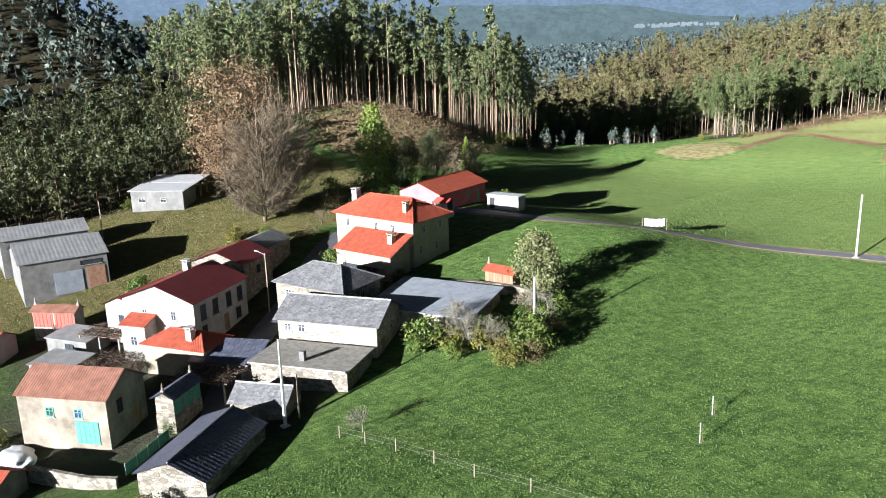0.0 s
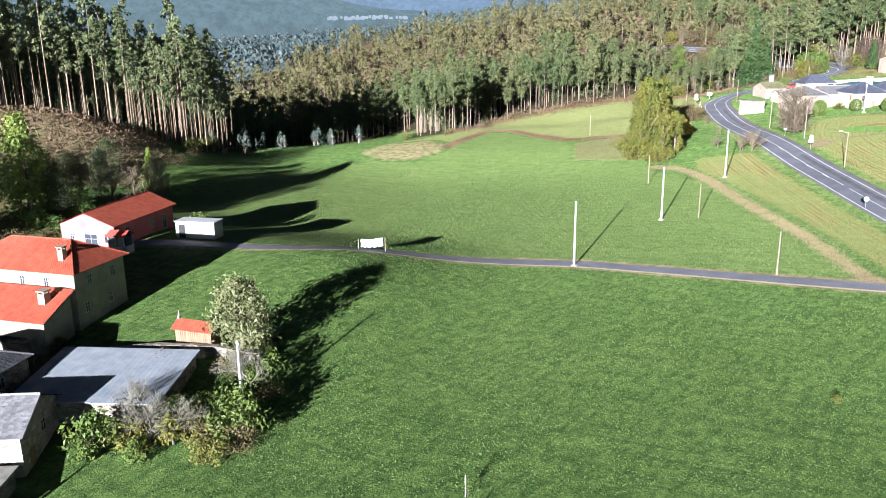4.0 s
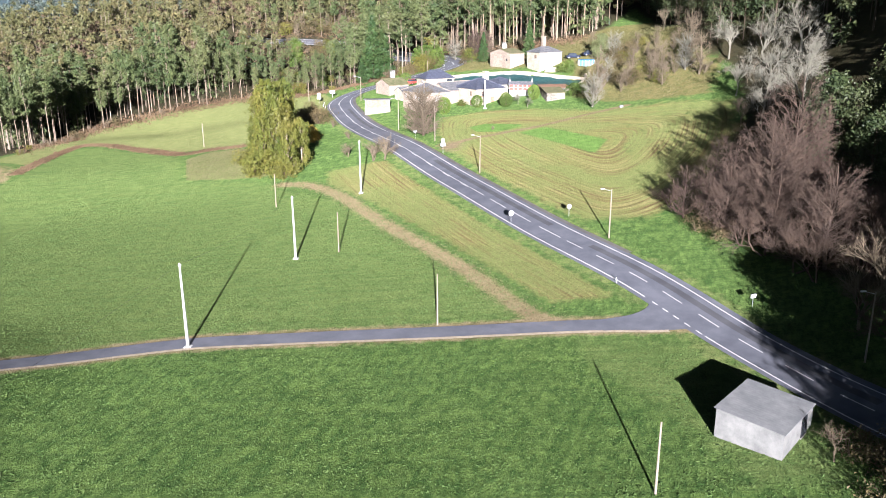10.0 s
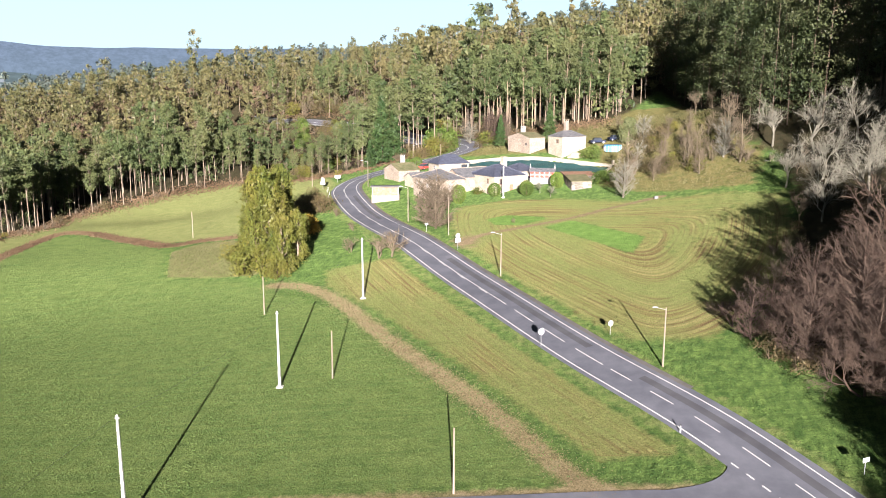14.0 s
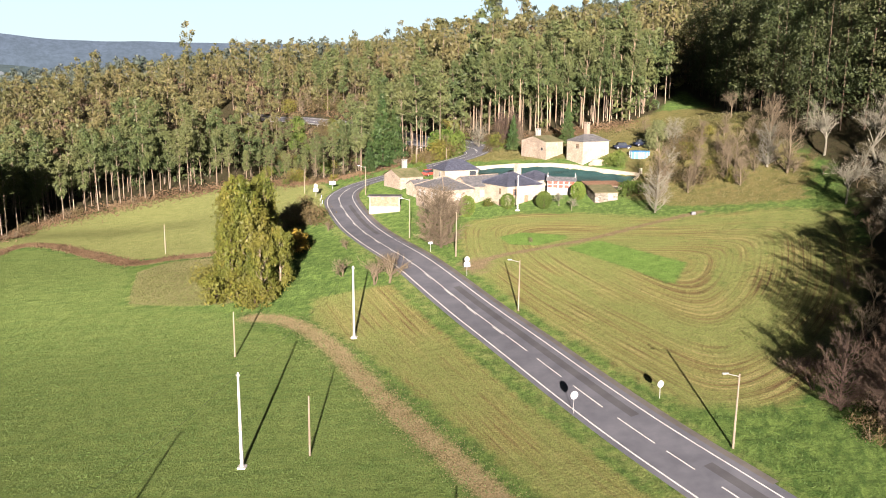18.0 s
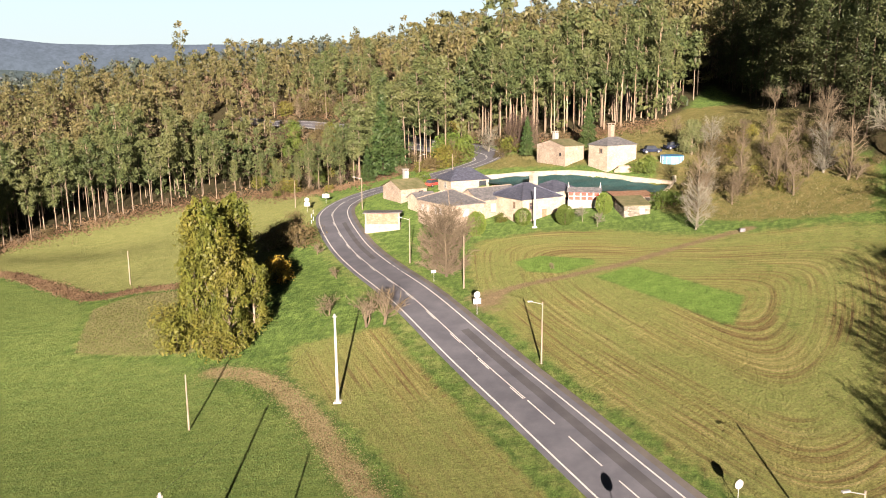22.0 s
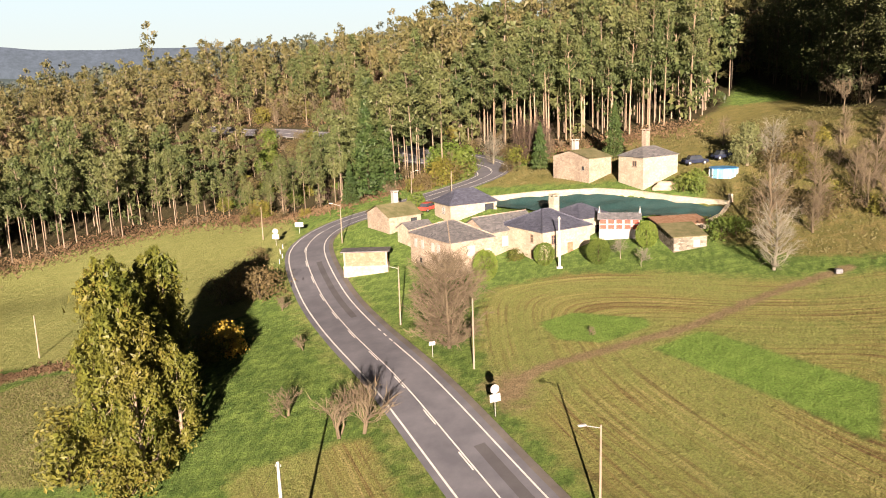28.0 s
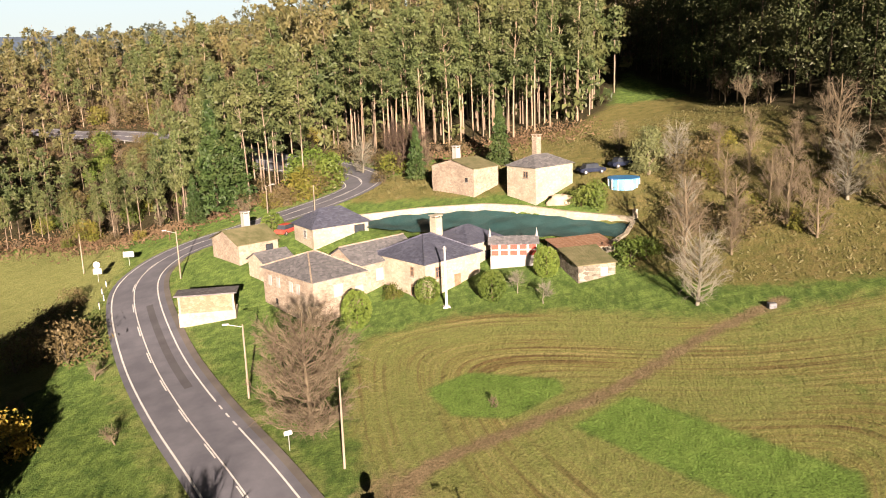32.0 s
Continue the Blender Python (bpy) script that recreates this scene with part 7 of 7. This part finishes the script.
for x, y, s in ((-112.0, 58.5, 1.4), (-115.0, 62.0, 1.5), (-106.0, 52.0, 1.1), (-119.0, 70.0, 1.3), (-104.0, 60.0, 1.0)):
    plant(BUSH, x, y, s, "dark bush below the felled clearing", "bush", "bushes below the clearing")
for x, y, s, k in ((-150.0, 131.0, 0.9, BRAMBLE), (-146.0, 126.0, 1.2, OLIVEBUSH), (-155.0, 138.0, 1.3, OLIVEBUSH), (-140.0, 120.0, 1.2, BRAMBLE), (-133.0, 108.0, 1.3, BRAMBLE), (-160.0, 146.0, 1.5, OLIVEBUSH), (-150.0, 150.0, 0.8, SHRUB), (-143.0, 134.0, 0.9, SHRUB)):
    plant(k, x, y, s, "yellow-brown scrub at the foot of the tall trees", "scrub", "scrub by the clearing")
for x, y, s in ((-121.3, 89.1, 1.05),):
    plant(LIMECONE, x, y, s, "bright green conifer at the wood's edge", "tree", "village conifers")

# scrub in the gully beyond the bend and on the slope above the road
for k, (x, y) in enumerate(scatter([(-64, 270), (-44, 259), (-16, 262), (-30, 296), (-52, 330), (-84, 350), (-90, 336), (-74, 300)], 5.0, 62, away(5))):
    plant((SHRUB, BRAMBLE, OLIVEBUSH, BARE, SHRUB, REDBARE, BUSH)[k % 7], x, y, (0.9, 1.7, 1.3, 0.5, 0.8, 0.5, 1.4)[k % 7] * rng.uniform(0.75, 1.25), "brown scrub in the gully beyond the bend", "scrub", "gully scrub")
for x, y, s in ((-14.0, 256.0, 0.95), (-18.5, 259.0, 1.0), (-12.0, 251.5, 0.85), (-20.5, 264.0, 0.95), (-28.0, 265.5, 0.7), (-32.0, 271.0, 0.75), (-17.5, 263.5, 0.7), (-36.5, 276.0, 0.75), (-24.0, 268.0, 0.7), (-12.5, 259.0, 0.5), (-30.0, 260.0, 0.6), (-34.5, 265.0, 0.6), (-40.0, 282.0, 0.7), (-33.0, 279.0, 0.7)):
    plant(EUC, x, y, s, "slender eucalyptus between the bend and the upper road", "tree", "eucalyptus by the bend")
for x, y, s, k in ((-14.5, 246.5, 1.3, BRAMBLE), (-12.0, 247.5, 1.7, OLIVEBUSH), (-9.8, 248.5, 1.9, BRAMBLE), (-8.2, 249.8, 2.0, BUSH), (-7.4, 252.5, 2.0, BUSH), (-10.8, 251.0, 2.0, OLIVEBUSH), (-9.0, 255.0, 2.2, BRAMBLE), (-12.5, 254.0, 2.0, BUSH), (-11.5, 260.0, 2.2, BUSH), (-17.0, 246.8, 1.1, OLIVEBUSH), (1.2, 246.0, 1.1, BRAMBLE), (3.0, 249.5, 1.5, OLIVEBUSH), (2.4, 255.0, 1.6, BRAMBLE)):
    plant(k, x, y, s, "tangled bush between the road's two bends", "bush", "bushes by the upper bend")
for x, y, s in ((3.2, 252.0, 0.95), (4.8, 249.5, 0.85), (6.4, 252.5, 1.0), (8.0, 250.0, 0.9)):
    plant(REDUP, x, y, s, "slender reddish leafless birch behind the upper house", "tree", "reddish birches")
for k in range(34):
    q = MAIN_ROAD[330 + (k * 37) % 90] + np.array([rng.uniform(3, 13), rng.uniform(4, 13)])
    if polyline_distance(q[0], q[1], MAIN_ROAD) > 5:
        plant((BRAMBLE, SHRUB, BRAMBLE, OLIVEBUSH)[k % 4], *q, rng.uniform(0.8, 1.5), "brown bracken and scrub on the slope above the road", "scrub", "roadside scrub")


for k, (x, y) in enumerate(scatter([(-96, 372), (-74, 352), (-52, 334), (-36, 318), (-26, 312), (-22, 340), (-50, 372), (-80, 392)], 6.0, 64, away(5))):
    plant((BRAMBLE, UPBARE, EUC, OLIVEBUSH, UPBARE, EUC)[k % 6], x, y, (2.2, 0.8, 0.6, 1.9, 0.7, 0.75)[k % 6] * rng.uniform(0.8, 1.25), "brown scrub and thin trees on the slope above the upper road", "scrub", "slope scrub")


def guard_rail(line, off):
    """A steel rail on posts along the outer edge of the road."""
    d = np.gradient(line, axis=0)
    d /= np.hypot(*d.T)[:, None]
    p = line + np.c_[-d[:, 1], d[:, 0]] * off
    root = empty("guard_rail", p[0, 0], p[0, 1], 0)
    base = Vector((p[0, 0], p[0, 1], 0))
    for a, b in zip(p[::4], p[4::4]):
        va, vb = (Vector((q[0], q[1], hz(*q) + 0.62)) - base for q in (a, b))
        bm = bmesh.new()
        tube(bm, va, vb, 0.16, 0.16, 5)
        part("rail", bm, M["metal"], root)
        bm = bmesh.new()
        box(bm, (va.x - 0.05, va.y - 0.05, va.z - 0.8), (va.x + 0.05, va.y + 0.05, va.z))
        part("post", bm, M["metal"], root)
    return tagged(root, "galvanised steel guard rail along the road above the gully", "guard rail")


guard_rail(MAIN_ROAD[(MAIN_ROAD[:, 1] > 298) & (MAIN_ROAD[:, 0] < -28)][:68], 4.2)


def field_fence(pts, text):
    """Thin timber stakes with two wires."""
    root = empty("field_fence", pts[0][0], pts[0][1], 0)
    base = Vector((pts[0][0], pts[0][1], 0))
    tops = []
    for x, y in pts:
        z = hz(x, y)
        bm = bmesh.new()
        tube(bm, Vector((x, y, z - 0.3)) - base, Vector((x + 0.03, y, z + 1.25)) - base, 0.06, 0.05, 6)
        part("post", bm, M["polewood"], root)
        tops.append(Vector((x, y, z)) - base)
    for h in (0.6, 1.1):
        bm = bmesh.new()
        for a, b in zip(tops, tops[1:]):
            tube(bm, a + Vector((0, 0, h)), b + Vector((0, 0, h)), 0.012, 0.012, 3, False)
        part("wire", bm, M["greycon"], root)
    return tagged(root, text, "fence")


mesh_fence = empty("mesh_fence", -51.3, -19.0, 0)
for k in range(5):
    q = Vector((-51.3 - 0.9 * k, -19.0 + 1.42 * k, 0))
    z = hz(q.x, q.y)
    bm = bmesh.new()
    tube(bm, (q.x + 51.3, q.y + 19.0, z - 0.3), (q.x + 51.3, q.y + 19.0, z + 1.3), 0.04, 0.04, 5)
    part("post", bm, M["metal"], mesh_fence)
    if k < 4:
        bm = bmesh.new()
        box(bm, (0, -0.012, 0.05), (1.68, 0.012, 1.2), pose(q.x + 51.3, q.y + 19.0, z, 0, 0, math.degrees(math.atan2(1.42, -0.9))))
        part("net_panel", bm, M["greenpaint"], mesh_fence, "green mesh panel")
tagged(mesh_fence, "green mesh fence on steel posts beside the barn", "fence")
field_fence([(-40.0, -2.9), (-37.0, -2.1), (-33.7, -1.1), (-29.6, -0.1), (-25.5, 0.8), (-20.6, 2.4), (-15.5, 3.8), (-10.0, 5.2)], "low wire fence on timber stakes in the pasture")
for x, y in ((-17.3, 23.8), (-15.3, 18.4)):
    stake = empty("sapling", x, y, hz(x, y))
    bm = bmesh.new()
    tube(bm, (0, 0, -0.2), (0, 0, 1.9), 0.05, 0.045, 6)
    part("stake", bm, M["paleconcrete"], stake, "pale timber stake")
    bm = bmesh.new()
    tube(bm, (0.2, 0, -0.1), (0.24, 0.05, 1.5), 0.03, 0.015, 5)
    part("trunk", bm, M["twig"], stake)
    v, f = leaf_cards(np.random.default_rng(5).normal(size=(60, 3)) * np.array([0.22, 0.22, 0.35]) + np.array([0.23, 0, 1.1]), 0.09, np.random.default_rng(6))
    leaves = mesh_object("leaves", v.tolist(), f.tolist(), [M["leaf"]])
    leaves.parent = stake
    tagged(stake, "young sapling tied to a pale stake", "sapling", "staked saplings")


def vines(x, y, z, yaw, w, d, seed, text):
    """A tangle of bare vine shoots lying over a pergola."""
    rand = np.random.default_rng(seed)
    n = 900
    start = np.c_[rand.uniform(-w / 2, w / 2, n), rand.uniform(-d / 2, d / 2, n), rand.uniform(-0.05, 0.35, n)]
    way = rand.normal(size=(n, 3)) * np.array([1, 1, 0.35])
    way /= np.linalg.norm(way, axis=1)[:, None]
    v, f = slivers(start, way, 1.1, 0.03, rand)
    ob = mesh_object("grapevine", v.tolist(), f.tolist(), [M["redtwig"]])
    ob.matrix_world = pose(x, y, z, 0, 0, yaw)
    return tagged(ob, text, "vine")


vines(-60.2, -6.4, -2.55, 35, 6.8, 4.4, 3, "tangled leafless grapevine over the pergola")
vines(-83.0, -9.0, hz(-83, -9) + 2.25, 30, 6.8, 4.4, 4, "tangled leafless grapevine over the old pergola")
vines(-74.5, -11.0, hz(-74.5, -11) + 1.6, 30, 7.0, 5.0, 5, "tangled leafless grapevine between the houses")
for x, y, s, k in ((-77.0, -14.0, 0.8, SHRUB), (-72.0, -9.5, 0.7, SHRUB), (-70.5, -20.5, 0.7, SHRUB), (-88.5, -4.5, 1.0, OLIVEBUSH), (-92.0, -14.0, 0.9, SHRUB), (-96.5, 0.5, 1.1, BUSH), (-94.0, 3.5, 1.0, BRAMBLE), (-99.0, 13.0, 1.1, BRAMBLE), (-97.0, 22.0, 1.0, BUSH), (-94.0, 28.0, 1.2, BRAMBLE), (-103.0, 19.0, 1.0, OLIVEBUSH), (-98.0, 33.0, 1.0, SHRUB), (-95.0, 38.0, 1.2, BUSH),
                   (-82.0, 24.0, 0.8, BUSH), (-56.0, -12.5, 0.6, BUSH), (-68.0, -26.5, 0.9, OLIVEBUSH), (-60.5, 18.6, 0.9, BRAMBLE), (-66.5, 20.5, 0.5, PALEBARE), (-100.5, 44.0, 1.2, BRAMBLE), (-106.0, 40.0, 1.2, BRAMBLE), (-112.0, 44.0, 1.3, BUSH), (-101.0, 52.0, 1.0, BUSH), (-86.0, 66.0, 1.0, BUSH), (-52.8, 27.5, 0.9, BRAMBLE)):
    plant(k, x, y, s, "tangled growth between the farm buildings", "bush", "farmyard growth")

# shaded thicket along the woods: brambles and saplings
rand_edge = np.random.default_rng(41)
for line, n, kinds in ((EDGE_WEST, 70, (BRAMBLE, SHRUB, OLIVEBUSH, SHRUB)), (EDGE_EAST[2:], 36, (BRAMBLE, SHRUB, BARE)), (EDGE_VILLAGE[1:], 40, (BRAMBLE, SHRUB, OLIVEBUSH))):
    pts = curve_points(line, 1.0)
    pts = pts[(pts[:, 0] > -200) & (pts[:, 0] < 70) & (pts[:, 1] < 270)]
    for k in range(n):
        q = pts[rand_edge.integers(len(pts))] + rand_edge.normal(size=2) * 2.2
        if polyline_distance(q[0], q[1], MAIN_ROAD) < 6:
            continue
        kd = kinds[k % len(kinds)]
        plant(kd, *q, rand_edge.uniform(0.4, 0.75) * (1.6 if kd[0] == "bramble" else 1), "tangled undergrowth at the foot of the wood", "undergrowth", "undergrowth")


# ---- grass ----
def tufts(name, label, places, size, mat, seed, up=1.2):
    rand = np.random.default_rng(seed)
    p = np.c_[places, height(places[:, 0], places[:, 1]) + size * 0.4]
    v, f = sprays(p, size * 1.25, rand, -0.6 * up)
    me = bpy.data.meshes.new(name)
    me.from_pydata(v.tolist(), [], f.tolist())
    me.materials.append(mat)
    return tagged(new(name, me), label, "grass", kind="stuff")


rg = np.random.default_rng(77)
n = 130000
q = np.c_[rg.uniform(-78, 30, n), -16 + 170 * rg.uniform(0, 1, n) ** 1.4]
q = q[(polyline_distance(q[:, 0], q[:, 1], SIDE_ROAD) > 2.2) & (polyline_distance(q[:, 0], q[:, 1], MAIN_ROAD) > 6) & (q[:, 0] > -37 + rg.normal(size=n) * 1.5 - 0.45 * np.maximum(q[:, 1] - 22, 0)) & (zones(q[:, 0], q[:, 1])["mown"] < 0.3)]
tufts("grass", "lush uneven pasture grass", q, 0.12, M["grass"], 78)
for line, width, count, size, mat, seed, text in ((DRY_STRIP, 1.35, 20000, 0.075, "straw", 80, "tall dry grass on the bank"), (FIELD_HEDGE, 1.1, 9000, 0.24, "bracken", 81, "brown bracken along the field edge"), (SIDE_ROAD[5:60], 1.9, 0, 0.2, "straw", 82, "")):
    if count:
        k = rg.integers(0, len(line), count)
        tufts("dry_grass", text, line[k] + rg.normal(size=(count, 2)) * width * 0.75, size, M[mat], seed)
n = 26000
q = np.c_[rg.uniform(-61, -30, n), rg.uniform(156, 184, n)]
q = q[inside(q[:, 0], q[:, 1], PALE_BAY)]
tufts("dry_grass", "rough pale grass in the field corner", q, 0.13, M["rougrass"], 83)
n = 14000
q = np.c_[rg.uniform(-150, -78, n), rg.uniform(-30, 64, n)]
q = q[inside(q[:, 0], q[:, 1], ROUGH_WEST)]
tufts("dry_grass", "rough unmown grass on the bank above the farms", q, 0.18, M["rougrass"], 84)

n = 6000
q = np.c_[rg.uniform(-180, -124, n), rg.uniform(62, 128, n)]
q = q[inside(q[:, 0], q[:, 1], CLEARING)]
tufts("brushwood", "brown brushwood and stumps left on the felled slope", q, 0.38, M["bracken"], 85, 0.6)

edge = curve_points(EDGE_WEST[10:], 0.5)
n = 14000
q = edge[rg.integers(0, len(edge), n)] + rg.normal(size=(n, 2)) * np.array([2.5, 4.5])
q = q[polyline_distance(q[:, 0], q[:, 1], MAIN_ROAD) > 5]
tufts("bracken", "brown bracken and scrub at the foot of the wood", q, 0.34, M["bracken"], 86, 0.8)
n = 7000
q = np.c_[rg.uniform(-96, -20, n), rg.uniform(306, 392, n)]
q = q[polyline_distance(q[:, 0], q[:, 1], MAIN_ROAD) < 40]
tufts("bracken", "brown bracken on the slope above the upper road", q[polyline_distance(q[:, 0], q[:, 1], MAIN_ROAD) > 5], 0.5, M["bracken"], 88, 0.8)
n = 9000
q = np.c_[rg.uniform(-6, 62, n), rg.uniform(186, 250, n)]
q = q[(zones(q[:, 0], q[:, 1])["rough"] > 0.6) & (soft_inside(q[:, 0], q[:, 1], NET_YARD, 3.0) < 0.1) & (polyline_distance(q[:, 0], q[:, 1], MAIN_ROAD) > 5)]
tufts("dry_grass", "rough brown grass on the slope by the hamlet", q, 0.22, M["rougrass"], 87)

# ---- distant hills ----
def far_ridge(name, label, radius, yaw_from, yaw_to, low, high, seed, mat, swell=0.0):
    v, f = [], []
    n = 160
    for k in range(n + 1):
        a = radians(yaw_from + (yaw_to - yaw_from) * k / n)
        x, y = -math.sin(a) * radius, math.cos(a) * radius
        top = low + (high - low) * (0.5 + 0.5 * noise.fractal((k * 0.05, seed, 0.0), 1.0, 2.0, 4))
        top += swell * float(step(math.degrees(a), 28, 40))
        v += [(x, y, -120), (x, y, top * 0.6), (x * 1.05, y * 1.05, top)]
        if k:
            b = 3 * k
            f += [(b - 3, b, b + 1, b - 2), (b - 2, b + 1, b + 2, b - 1)]
    return tagged(mesh_object(name, v, f, [M[mat]], smooth=True), label, "hills", kind="structure")


def far_town():
    """A scatter of small pale houses on the slope across the valley."""
    rand = np.random.default_rng(21)
    bm = bmesh.new()
    for k in range(44):
        a = radians(rand.uniform(30.3, 35.6))
        r = 1865
        x, y = 10 - math.sin(a) * r, -30 + math.cos(a) * r
        z = 60 + rand.uniform(0, 5)
        w, d, h = rand.uniform(4, 9), rand.uniform(3, 4), rand.uniform(0.8, 1.8)
        m = pose(x, y, z, 0, 0, rand.uniform(0, 90))
        box(bm, (-w / 2, -d / 2, -3), (w / 2, d / 2, h), m)
        tube(bm, m @ Vector((-w / 2, 0, h)), m @ Vector((w / 2, 0, h)), d * 0.45, d * 0.45, 4)
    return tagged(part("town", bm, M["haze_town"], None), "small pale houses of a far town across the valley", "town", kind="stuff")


far_town()
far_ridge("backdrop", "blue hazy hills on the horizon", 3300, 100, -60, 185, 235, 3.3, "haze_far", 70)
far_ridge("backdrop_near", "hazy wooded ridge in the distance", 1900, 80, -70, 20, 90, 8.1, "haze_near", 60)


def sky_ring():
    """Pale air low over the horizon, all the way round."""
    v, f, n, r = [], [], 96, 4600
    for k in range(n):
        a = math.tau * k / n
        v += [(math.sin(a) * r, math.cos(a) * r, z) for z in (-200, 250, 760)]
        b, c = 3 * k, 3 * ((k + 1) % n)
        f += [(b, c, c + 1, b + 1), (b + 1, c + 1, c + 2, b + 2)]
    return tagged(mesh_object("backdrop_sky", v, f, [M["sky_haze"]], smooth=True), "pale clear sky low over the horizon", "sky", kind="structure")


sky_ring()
